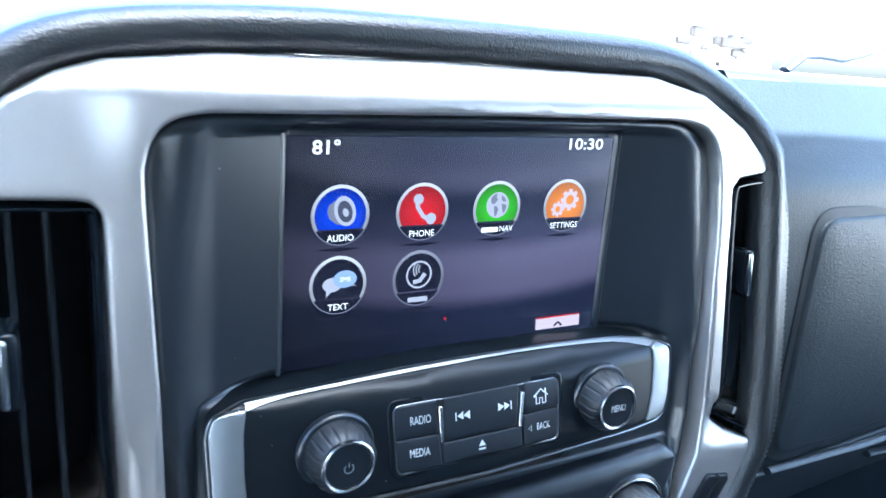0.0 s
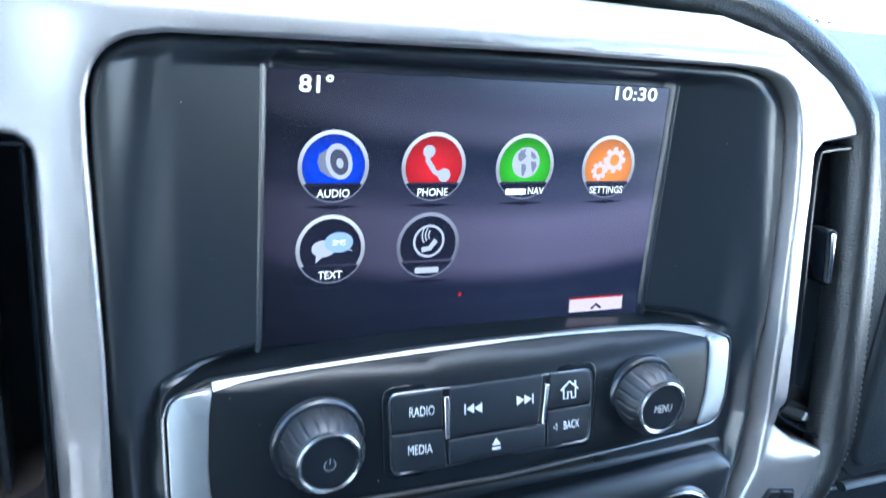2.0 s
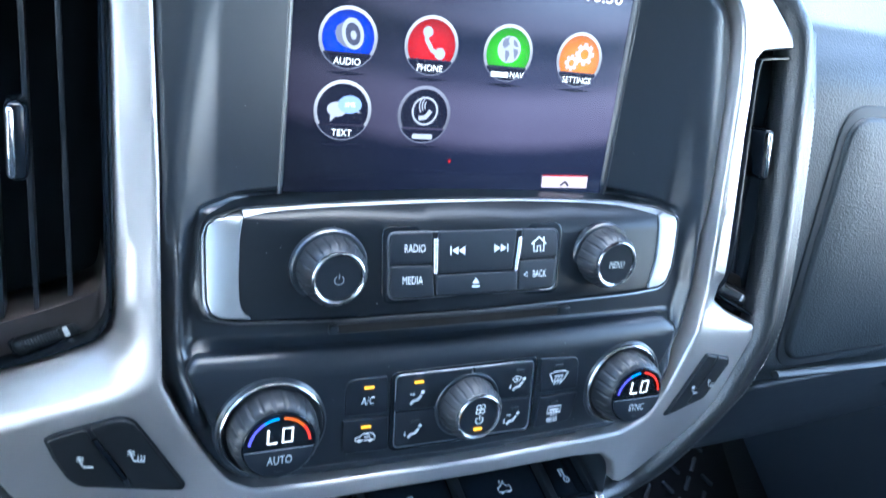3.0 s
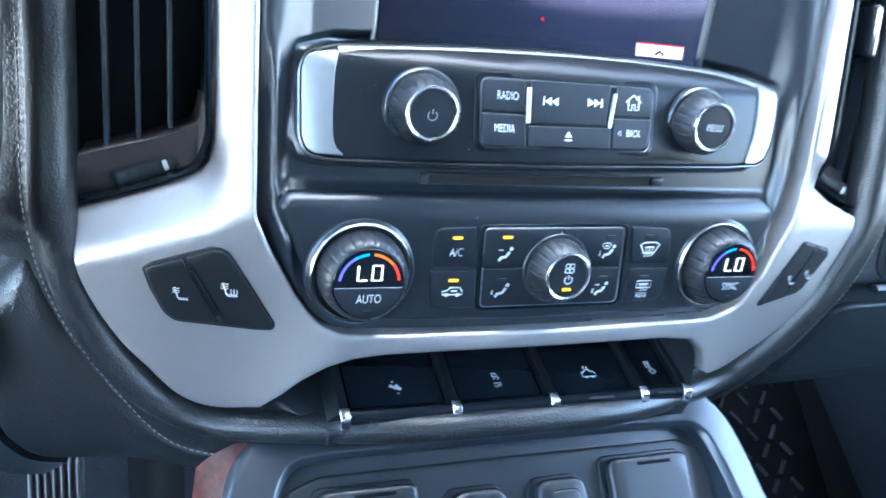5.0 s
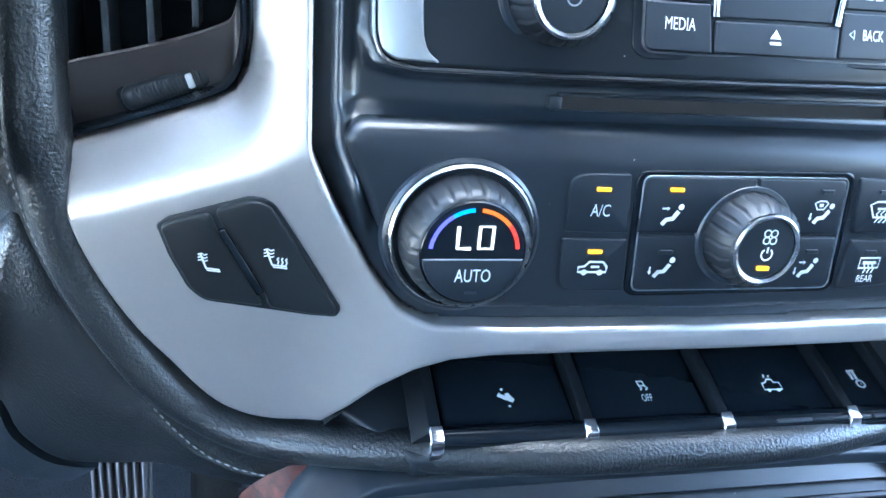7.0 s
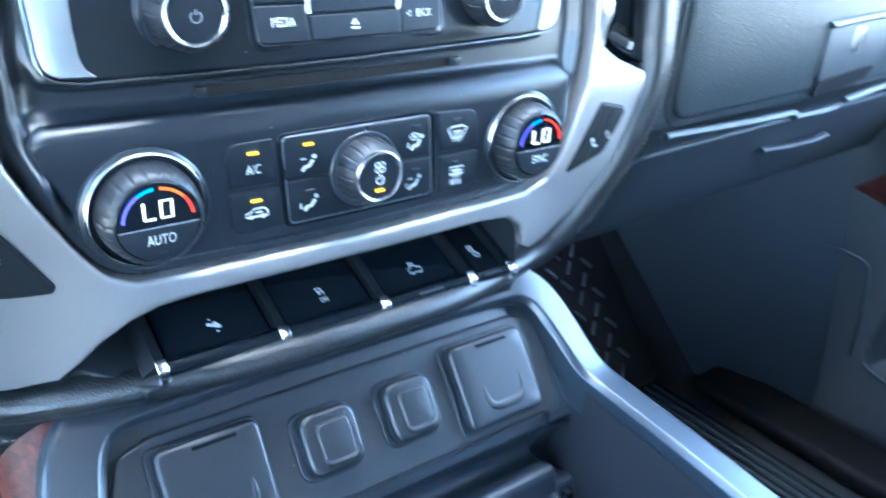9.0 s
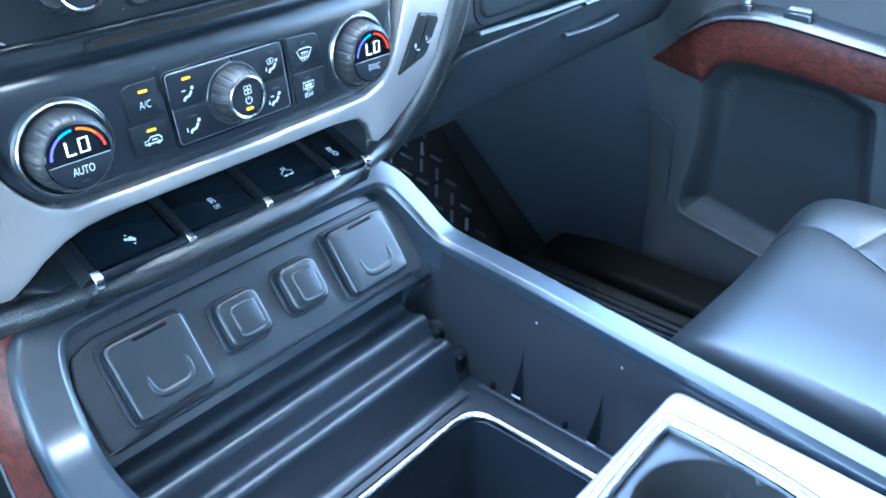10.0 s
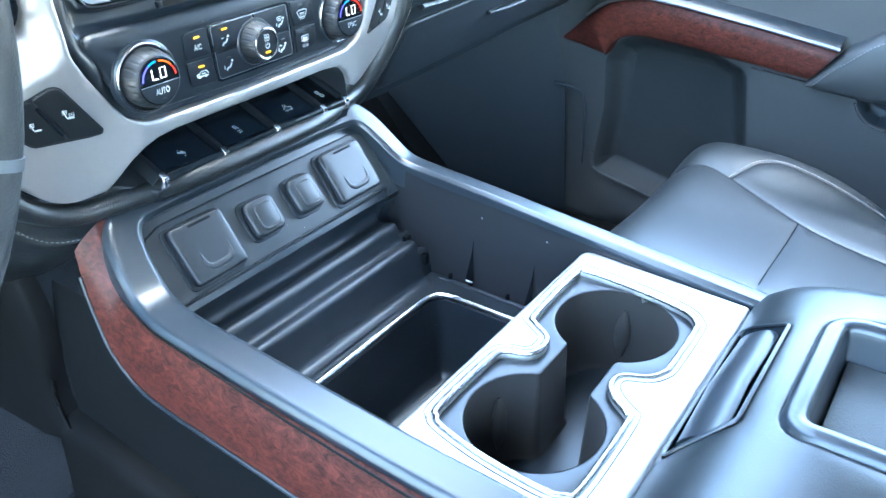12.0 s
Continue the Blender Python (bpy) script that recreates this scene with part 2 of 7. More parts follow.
LIT_PINK = glow("lit_pink", (0.85, 0.66, 0.72), 1.0)
LED_AMBER = glow("amber_led", (1.0, 0.42, 0.01), 1.3)
LED_BLUE = glow("blue_led", (0.14, 0.13, 0.95), 1.05)
LED_CYAN = glow("cyan_led", (0.05, 0.34, 1.0), 1.05)
LED_RED = glow("red_led", (1.0, 0.04, 0.02), 0.85)
LED_ORANGE = glow("orange_led", (1.0, 0.17, 0.01), 0.85)


# ---- builders ----
def tidy(me, angle=38):
    for p in me.polygons:
        p.use_smooth = True
    me.set_sharp_from_angle(angle=radians(angle))
    return me


def part(name, bm, mat, parent, label="", angle=38):
    me = bpy.data.meshes.new(name)
    bm.to_mesh(me)
    bm.free()
    me.materials.append(mat)
    tidy(me, angle)
    ob = new(name, me)
    if parent:
        ob.parent = parent
        if not parent.parent:
            ob.matrix_parent_inverse = Matrix.Translation(-parent.location)
    if label:
        ob["label"] = label
    return ob


def solo(name, bm, mat, label, category, kind="", group="", angle=38):
    return tagged(part(name, bm, mat, None, "", angle), label, category, group, kind)


def thing(name, at, label, category, group="", kind=""):
    ob = new(name)
    ob.location = at
    ob.empty_display_size = 0.02
    return tagged(ob, label, category, group, kind)


def depth(x, z):
    """How far back the face of the centre stack lies."""
    return 0.005 + 0.10 * max(0.0, z - 0.62) + (0.35 if x < 0 else 0.20) * x * x


def crease(side):
    """The height of the fold in the lower wing of the bezel."""
    return 0.6757 - 0.376 * side


def sag(u, w):
    """How far the lower wings of the bezel lean back."""
    s = abs(u - 0.0035)
    k = ease(0.105, 0.150, s)
    if u > 0:
        return k * 0.25 * max(0.0, 0.575 - w)
    return k * (0.19 * max(0.0, s - 0.137) * (1 - ease(0.66, 0.76, w)) + 0.127 * max(0.0, crease(s) - w))


def pad_sag(u, w):
    """The same for the padded roll, which bends back slowly along its foot."""
    s = abs(u - 0.0035)
    if u > 0:
        return ease(0.04, 0.16, s) * 0.25 * max(0.0, 0.575 - w)
    return 0.19 * max(0.0, s - 0.137) * (1 - ease(0.66, 0.76, w)) + ease(0.04, 0.165, s) * 0.127 * max(0.0, 0.62 - w)


def stack(u, w, h):
    return Vector((u, depth(u, w) - h, w))


def upright(y):
    return lambda u, w, h: Vector((u, y - h, w))


def flat(z):
    return lambda u, v, h: Vector((u, v, z + h))


def fascia(u, v, h):
    """The sloping face at the front of the console."""
    return Vector((u, 0.004 + 0.6 * v - 0.8 * h, 0.475 + 0.8 * v + 0.6 * h))


def area(loop):
    return 0.5 * sum(a[0] * b[1] - b[0] * a[1] for a, b in zip(loop, loop[1:] + loop[:1]))


def rounded(pts, r, seg=5):
    """A polygon with its corners rounded; r is one radius or one for each corner."""
    out, n = [], len(pts)
    rs = r if isinstance(r, (list, tuple)) else [r] * n
    for i in range(n):
        p, a, b = Vector(pts[i]), Vector(pts[i - 1]), Vector(pts[(i + 1) % n])
        if rs[i] <= 0:
            out.append(tuple(p))
            continue
        da, db = (a - p), (b - p)
        la, lb = da.length, db.length
        da, db = da / la, db / lb
        ang = max(0.05, math.acos(max(-1, min(1, da.dot(db)))))
        d = min(rs[i] / math.tan(ang / 2), la * 0.48, lb * 0.48)
        s, e = p + da * d, p + db * d
        for k in range(seg + 1):
            t = k / seg
            out.append(tuple(s * (1 - t) ** 2 + p * 2 * t * (1 - t) + e * t * t))
    return out


def smooth_loop(pts, seg=6, closed=True):
    """A Catmull-Rom curve through the points, of any dimension."""
    P = [np.array(p, float) for p in pts]
    n, out = len(P), []
    for i in range(n if closed else n - 1):
        if closed:
            a, b, c, d = P[i - 1], P[i], P[(i + 1) % n], P[(i + 2) % n]
        else:
            a, b, c, d = P[max(i - 1, 0)], P[i], P[i + 1], P[min(i + 2, n - 1)]
        for k in range(seg):
            t = k / seg
            out.append(tuple(0.5 * (2 * b + (c - a) * t + (2 * a - 5 * b + 4 * c - d) * t * t + (3 * b - a - 3 * c + d) * t ** 3)))
    if not closed:
        out.append(tuple(P[-1]))
    return out


def circle(cx, cy, r, n=40, a0=0.0, a1=360.0):
    full = a1 - a0 >= 360
    return [(cx + r * math.cos(radians(a0 + (a1 - a0) * i / (n if full else n - 1))), cy + r * math.sin(radians(a0 + (a1 - a0) * i / (n if full else n - 1)))) for i in range(n)]


def inset(loop, d):
    """Moves a loop to its left by d."""
    out, n = [], len(loop)
    for i in range(n):
        a, p, b = Vector(loop[i - 1]), Vector(loop[i]), Vector(loop[(i + 1) % n])
        t1, t2 = (p - a), (b - p)
        if t1.length < 1e-9 or t2.length < 1e-9:
            out.append(tuple(p))
            continue
        t1, t2 = t1.normalized(), t2.normalized()
        n1, n2 = Vector((-t1.y, t1.x)), Vector((-t2.y, t2.x))
        m = n1 + n2
        if m.length < 1e-6:
            out.append(tuple(p + n1 * d))
            continue
        m = m.normalized()
        out.append(tuple(p + m * (d / max(0.4, m.dot(n1)))))
    return out


def inside(loop, p):
    x, y, hit = p[0], p[1], False
    for a, b in zip(loop, loop[1:] + loop[:1]):
        if (a[1] > y) != (b[1] > y) and x < (b[0] - a[0]) * (y - a[1]) / (b[1] - a[1]) + a[0]:
            hit = not hit
    return hit


def clean(loop):
    out = []
    for p in loop:
        if not out or math.dist(p, out[-1]) > 1e-6:
            out.append(tuple(p))
    if math.dist(out[0], out[-1]) < 1e-6:
        out.pop()
    return out


def plate(fmap, outer, h=0.0, thick=0.004, bevel=0.001, holes=(), grid=0.0, seg=3, bm=None):
    """A sheet with rounded edges and holes, laid on a surface: fmap(u, w, height)."""
    bm = bm or bmesh.new()
    loops = [clean(outer)] + [clean(x) for x in holes]
    loops = [l if (area(l) > 0) == (i == 0) else l[::-1] for i, l in enumerate(loops)]
    tops, verts2, edges = [], [], []
    for l in loops:
        rings = [[bm.verts.new(fmap(p[0], p[1], h - thick)) for p in l]]
        for k in range(seg + 1):
            a = k / seg * math.pi / 2
            if bevel <= 0 and k:
                break
            q = inset(l, bevel * (1 - math.cos(a)))
            rings.append([bm.verts.new(fmap(p[0], p[1], h - bevel + bevel * math.sin(a))) for p in q])
        for r0, r1 in zip(rings, rings[1:]):
            for i in range(len(l)):
                j = (i + 1) % len(l)
                bm.faces.new((r0[i], r0[j], r1[j], r1[i]))
        q = inset(l, bevel) if bevel > 0 else l
        base = len(verts2)
        verts2 += [Vector(p) for p in q]
        edges += [(base + i, base + (i + 1) % len(q)) for i in range(len(q))]
        tops.append((q, rings[-1]))
    border = [v for _, r in tops for v in r]
    if grid:
        xs, ys = [p[0] for p in tops[0][0]], [p[1] for p in tops[0][0]]
        for i in range(1, int((max(xs) - min(xs)) / grid) + 1):
            for j in range(1, int((max(ys) - min(ys)) / grid) + 1):
                p = (min(xs) + i * grid, min(ys) + j * grid)
                if inside(tops[0][0], p) and not any(inside(q, p) for q, _ in tops[1:]):
                    if min(math.dist(p, q) for l, _ in tops for q in l) > grid * 0.45:
                        verts2.append(Vector(p))
    vs, fs, origin = delaunay(verts2, edges)
    made = {}
    for i, o in enumerate(origin):
        made[i] = border[o[0]] if o and o[0] < len(border) else bm.verts.new(fmap(vs[i].x, vs[i].y, h))
    for f in fs:
        c = sum((vs[i] for i in f), Vector((0, 0))) / len(f)
        if inside(tops[0][0], c) and not any(inside(q, c) for q, _ in tops[1:]):
            try:
                bm.faces.new([made[i] for i in f])
            except ValueError:
                pass
    return bm


def delaunay(verts2, edges):
    r = delaunay_2d_cdt(verts2, edges, [], 0, 1e-7)
    return r[0], r[2], r[3]


def lathe(fmap, cu, cw, prof, n=48, flutes=0, cut=0.0, span=(1, 2), bm=None):
    """Turns a profile of (radius, height) round a point of a surface. flutes: grips cut into the rings of span."""
    bm = bm or bmesh.new()
    rings = []
    for k, (r, h) in enumerate(prof):
        if r <= 1e-6:
            rings.append([bm.verts.new(fmap(cu, cw, h))])
            continue
        ring = []
        for i in range(n):
            a = 2 * math.pi * i / n
            rr = r
            if flutes and span[0] <= k <= span[1]:
                rr = r - cut * ease(0.62, 0.92, math.cos(a * flutes))
            ring.append(bm.verts.new(fmap(cu + rr * math.cos(a), cw + rr * math.sin(a), h)))
        rings.append(ring)
    for r0, r1 in zip(rings, rings[1:]):
        for i in range(n):
            j = (i + 1) % n
            if len(r0) == 1 and len(r1) == 1:
                continue
            if len(r1) == 1:
                bm.faces.new((r0[i], r0[j], r1[0]))
            elif len(r0) == 1:
                bm.faces.new((r0[0], r1[j], r1[i]))
            else:
                bm.faces.new((r0[i], r0[j], r1[j], r1[i]))
    return bm


def sweep(path, prof, closed=False, up=(0, 0, 1), bm=None, scale=None, sizes=None):
    """Carries a closed profile of (side, up) along a path of points."""
    bm = bm or bmesh.new()
    P = [Vector(p) for p in path]
    n, rings = len(P), []
    for i in range(n):
        a, b = (P[i - 1], P[(i + 1) % n]) if closed else (P[max(i - 1, 0)], P[min(i + 1, n - 1)])
        t = (b - a).normalized()
        u = Vector(up(i / n, P[i])) if callable(up) else Vector(up)
        s = t.cross(u).normalized()
        v = s.cross(t).normalized()
        k = scale(i / (n - 1)) if scale else 1.0
        if sizes:
            k *= sizes[i]
        rings.append([bm.verts.new(P[i] + s * x * k + v * y * k) for x, y in prof])
    m = len(prof)
    for i in range(n if closed else n - 1):
        r0, r1 = rings[i], rings[(i + 1) % n]
        for j in range(m):
            q = (j + 1) % m
            bm.faces.new((r0[j], r0[q], r1[q], r1[j]))
    if not closed:
        bm.faces.new(rings[0][::-1])
        bm.faces.new(rings[-1])
    bmesh.ops.recalc_face_normals(bm, faces=bm.faces)
    return bm


def loft(rows, bm=None, closed_rows=False, cap=False):
    """A skin over rows of points."""
    bm = bm or bmesh.new()
    R = [[bm.verts.new(p) for p in row] for row in rows]
    for r0, r1 in zip(R, R[1:]):
        m = len(r0)
        for j in range(m if closed_rows else m - 1):
            q = (j + 1) % m
            bm.faces.new((r0[j], r0[q], r1[q], r1[j]))
    if cap:
        bm.faces.new(R[-1])
    bmesh.ops.recalc_face_normals(bm, faces=bm.faces)
    return bm


def block(lo, hi, bevel=0.002, seg=2, bm=None, turn=None):
    """A box with rounded edges between two corners."""
    own = bmesh.new()
    bmesh.ops.create_cube(own, size=1.0)
    c = (Vector(lo) + Vector(hi)) / 2
    d = Vector(hi) - Vector(lo)
    for v in own.verts:
        v.co = Vector((v.co.x * d.x, v.co.y * d.y, v.co.z * d.z))
    if bevel:
        bmesh.ops.bevel(own, geom=list(own.edges), offset=min(bevel, min(d) * 0.45), segments=seg, profile=0.5, affect="EDGES")
    for v in own.verts:
        v.co = (turn @ v.co if turn else v.co) + c
    if bm is None:
        return own
    idx = {v: bm.verts.new(v.co) for v in own.verts}
    for f in own.faces:
        bm.faces.new([idx[v] for v in f.verts])
    own.free()
    return bm


def field(fn, us, ws, thick=0.0):
    """A skin fn(u, w) over a grid, with a back at a distance if thick."""
    bm = bmesh.new()
    R = [[bm.verts.new(fn(u, w)) for u in us] for w in ws]
    for r0, r1 in zip(R, R[1:]):
        for j in range(len(us) - 1):
            bm.faces.new((r0[j], r0[j + 1], r1[j + 1], r1[j]))
    return bm


def steps(a, b, n):
    return [a + (b - a) * i / (n - 1) for i in range(n)]


def ease(a, b, x):
    t = max(0.0, min(1.0, (x - a) / (b - a)))
    return t * t * (3 - 2 * t)


def ribbon(bm, fmap, pts, width, h, closed=False):
    """A flat stroke through the points (a mark printed on a key)."""
    P = [Vector(p) for p in pts]
    n = len(P)
    L, R = [], []
    for i in range(n):
        a, b = (P[i - 1], P[(i + 1) % n]) if closed else (P[max(i - 1, 0)], P[min(i + 1, n - 1)])
        t = (b - a).normalized()
        s = Vector((-t.y, t.x)) * width / 2
        L.append(bm.verts.new(fmap(*(P[i] + s), h)))
        R.append(bm.verts.new(fmap(*(P[i] - s), h)))
    for i in range(n if closed else n - 1):
        j = (i + 1) % n
        bm.faces.new((R[i], R[j], L[j], L[i]))
    return bm


def patch(bm, fmap, pts, h):
    l = pts if area(pts) > 0 else pts[::-1]
    bm.faces.new([bm.verts.new(fmap(p[0], p[1], h)) for p in l])
    return bm


def lettering(text, fmap, cu, cw, height, h, mat, parent, slant=0.0, bold=0.0, stretch=1.0, name="lettering"):
    """Words in the built-in font, laid on a surface round a middle point; height is that of a capital."""
    cv = bpy.data.curves.new("letters", "FONT")
    cv.body, cv.align_x, cv.align_y, cv.shear, cv.offset, cv.resolution_u = text, "LEFT", "BOTTOM", slant, bold, 3
    tmp = bpy.data.objects.new("letters", cv)
    scene.collection.objects.link(tmp)
    bpy.context.view_layer.update()
    me = bpy.data.meshes.new_from_object(tmp.evaluated_get(bpy.context.evaluated_depsgraph_get()))
    bpy.data.objects.remove(tmp)
    xs, ys = [v.co.x for v in me.vertices], [v.co.y for v in me.vertices]
    cap = 0.7
    k = height / cap
    mx = (min(xs) + max(xs)) / 2
    y0 = min(ys)
    for v in me.vertices:
        v.co = fmap(cu + (v.co.x - mx) * k * stretch, cw + (v.co.y - y0) * k - height / 2, h)
    bm = bmesh.new()
    bm.from_mesh(me)
    bpy.data.meshes.remove(me)
    return part(name, bm, mat, parent)


# ---- the cab that closes the place ----
CX = 0.0035
floor = solo("floor", block((-0.95, -2.2, -0.06), (0.95, 0.95, 0.0), 0.0), CARPET, "dark brown carpeted cab floor", "floor", "structure")
ground = solo("ground", block((-400, -400, -0.72), (400, 400, -0.62), 0.0), CONCRETE, "pale sunlit concrete ground outside", "ground", "structure")
# Unseen ceiling; its dark tone and front edge are chosen to shape the light.
roof = solo("ceiling", block((-0.95, -2.2, 1.27), (0.95, -0.14, 1.33), 0.01), HEADLINER, "dark grey fabric headliner of the cab", "ceiling", "structure")
# Out of view; left without a window to block light from behind.
rear = bmesh.new()
block((-0.95, -2.26, -0.06), (0.95, -2.2, 1.33), 0, bm=rear)
solo("wall_rear", rear, WALLTRIM, "plain dark wall closing the unseen rear of the cab", "wall", "structure")
for s, nm in ((-1, "wall_driver_side"), (1, "wall_passenger_side")):
    w = bmesh.new()
    a, b = sorted((s * 0.93, s * 0.99))
    block((a, -2.2, -0.06), (b, 0.95, 0.41 if s < 0 else 0.60), 0, bm=w)
    # Unseen opening, cut lower than the other side's to let in extra light.
    if s < 0:
        block((a, -2.2, 0.41), (b, -0.86, 0.60), 0, bm=w)
        block((a, 0.36, 0.41), (b, 0.95, 0.60), 0, bm=w)
    block((a, -2.2, 1.2), (b, -0.14, 1.33), 0, bm=w)
    block((a, -0.98, 0.60), (b, -0.86, 1.2), 0, bm=w)
    solo(nm, w, WALLTRIM, "dark trimmed side wall of the cab below and above the window", "wall", "structure")
    solo("pillar", sweep([(s * 0.97, 0.55, 0.60), (s * 0.92, -0.14, 1.28)], rounded([(-0.05, -0.03), (0.05, -0.03), (0.05, 0.03), (-0.05, 0.03)], 0.015)), WALLTRIM, "grey trimmed windscreen pillar of the cab", "pillar", "structure")
front = bmesh.new()
block((-0.95, 0.90, -0.06), (0.95, 0.96, 0.74), 0, bm=front)
solo("firewall", front, WALLTRIM, "dark firewall under the windscreen", "wall", "structure")
screen_glass = solo("windshield", loft([[(-0.9, 0.93, 0.72), (0.9, 0.93, 0.72)], [(-0.88, -0.14, 1.29), (0.88, -0.14, 1.29)]]), GLASS, "clear windscreen in front of the dashboard", "window", "structure")
screen_glass.visible_shadow = False
# toe boards
solo("toe_board", loft([[(-0.9, 0.325, 0.0), (0.9, 0.325, 0.0)], [(-0.9, 0.705, 0.42), (0.9, 0.705, 0.42)], [(-0.9, 0.86, 0.75), (0.9, 0.86, 0.75)]]), CARPET, "dark carpeted sloping toe board of the footwell", "floor", "structure")

# ---- outside, beyond the windscreen ----
house = thing("house", (17, 16, -0.62), "house with a brown stone front across the street", "house")
part("wall", block((11, 15, -0.62), (14.5, 19, 3.4), 0.02), WHITEWALL, house)
part("stone_front", block((14.5, 14.75, -0.62), (18.5, 19, 2.6), 0.05), WHITEWALL, house)
stone_rng = random.Random(5)
for k in range(20):
    sx, sz, sw, sh = stone_rng.uniform(14.5, 16.9), stone_rng.uniform(1.25, 2.0), stone_rng.uniform(0.25, 0.85), stone_rng.uniform(0.12, 0.26)
    part("stone", block((sx, 14.60 + 0.004 * k, sz), (sx + sw, 14.80, sz + sh), 0.03, 1), STONEM, house)
part("roof", loft([[(10.6, 14.0, 3.2), (19, 14.0, 3.2)], [(10.6, 17, 4.8), (19, 17, 4.8)], [(10.6, 19.6, 3.2), (19, 19.6, 3.2)]]), WHITEWALL, house)
parked = thing("parked_car", (6.3, 7.6, -0.62), "blue parked car on the street", "car")
part("body", loft([[(5.4, y, -0.30) for y in (7.2, 8.8)], [(5.4, y, 0.4) for y in (7.1, 8.9)], [(6.1, y, 0.55) for y in (7.2, 8.8)], [(6.75, y, 1.20) for y in (7.5, 8.6)], [(7.05, y, 1.29) for y in (7.5, 8.6)], [(7.4, y, 1.25) for y in (7.5, 8.6)], [(7.8, y, 0.60) for y in (7.2, 8.8)], [(8.6, y, 0.45) for y in (7.1, 8.9)], [(8.6, y, -0.30) for y in (7.2, 8.8)]]), PAINTBLUE, parked)
for wx in (5.7, 7.9):
    part("wheel", lathe(lambda u, w, h: Vector((u, 7.2 - h, w)), wx, -0.29, [(0.0, 0.05), (0.2, 0.05), (0.32, 0.06), (0.33, 0.0), (0.33, -0.2), (0, -0.2)], 24), RUBBER, parked)
solo("cowl", block((0.95, 0.93, 0.60), (2.0, 1.05, 0.838), 0.004), RUBBER, "black plastic cowl at the foot of the windscreen", "cowl", "structure")
wiper = thing("wiper", (1.4, 0.965, 0.84), "black wiper arm resting at the foot of the windscreen", "wiper")
part("arm", sweep([(1.40, 0.965, 0.846), (1.445, 0.96, 0.880), (1.50, 0.96, 0.884), (1.585, 0.96, 0.8795), (1.66, 0.957, 0.896), (1.757, 0.955, 0.9255), (1.85, 0.95, 0.960)], [(0.016 * math.cos(a), 0.009 * math.sin(a)) for a in [2 * math.pi * i / 10 for i in range(10)]]), RUBBER, wiper)

# ---- dashboard ----
dash = thing("dashboard", (0, 0.1, 0.5), "dark grained dashboard with a silver centre bezel and padded leather surround", "dashboard")

# the outline of the silver bezel, clockwise from the top
BEZ_OUT = [(-0.157, 0.834), (-0.173, 0.829), (-0.189, 0.820), (-0.203, 0.805), (-0.2125, 0.790), (-0.214, 0.7845), (-0.1605, 0.7838), (-0.160, 0.720), (-0.1592, 0.652), (-0.1606, 0.642), (-0.1640, 0.6355), (-0.1705, 0.6310), (-0.1968, 0.6205), (-0.2165, 0.6130), (-0.2172, 0.600), (-0.2156, 0.587), (-0.2087, 0.570), (-0.198, 0.5525), (-0.1865, 0.5395), (-0.175, 0.5268), (-0.164, 0.5204), (-0.151, 0.5186), (-0.1355, 0.5208), (-0.1262, 0.5300), (-0.1180, 0.5392), (-0.1065, 0.5480), (-0.0945, 0.5522), (-0.0800, 0.5540), (-0.0543, 0.5548), (0.0125, 0.5555), (0.0775, 0.5560), (0.0985, 0.5540), (0.1075, 0.5470), (0.1109, 0.5385), (0.1115, 0.5335), (0.1184, 0.530), (0.140, 0.531), (0.157, 0.541), (0.176, 0.561), (0.192, 0.592), (0.204, 0.617), (0.203, 0.625), (0.183, 0.633), (0.174, 0.640), (0.172, 0.652), (0.168, 0.760), (0.167, 0.781), (0.172, 0.786), (0.197, 0.789), (0.195, 0.797), (0.176, 0.814), (0.144, 0.831), (0.112, 0.839), (-0.020, 0.840), (-0.115, 0.8385)]
BEZ_IN = [(-0.143, 0.711), (-0.1420, 0.6210), (-0.1345, 0.6045), (-0.1222, 0.5830), (-0.1130, 0.5705), (-0.102, 0.5655), (-0.074, 0.5645), (0.018, 0.5650), (0.108, 0.567), (0.127, 0.5725), (0.139, 0.590), (0.154, 0.626), (0.158, 0.650), (0.1575, 0.759), (0.1555, 0.785), (0.1525, 0.799), (0.1475, 0.8085), (0.139, 0.8145), (0.127, 0.8172), (0.115, 0.818), (0.010, 0.8185), (-0.071, 0.8175), (-0.122, 0.8165), (-0.133, 0.8145), (-0.1395, 0.8105), (-0.1435, 0.804), (-0.1455, 0.795), (-0.1455, 0.780)]


def smoothed(pts, first, last):
    """Rounds one stretch of an outline into a curve."""
    i, j = pts.index(first), pts.index(last)
    return pts[:i] + smooth_loop(pts[i:j + 1], 4, False) + pts[j + 1:]


BEZ_LINE = smoothed(smoothed(BEZ_OUT, (-0.2165, 0.6130), (-0.1355, 0.5208)), (0.1184, 0.530), (0.204, 0.617))


def bezel_face(u, w, h):
    y = depth(u, w) - h
    y += 0.85 * max(0.0, w - 0.8245)
    side = abs(u - CX)
    k = ease(0.150, 0.170, side)
    line = crease(side) if u < CX else 0.6285 - 0.10 * (side - 0.17)
    y += k * (0.5 if u < CX else 0.8) * max(0.0, w - line) * (1 - ease(0.636, 0.66, w))
    y += k * 0.12 * max(0.0, w - 0.792)
    return Vector((u, y + sag(u, w), w))


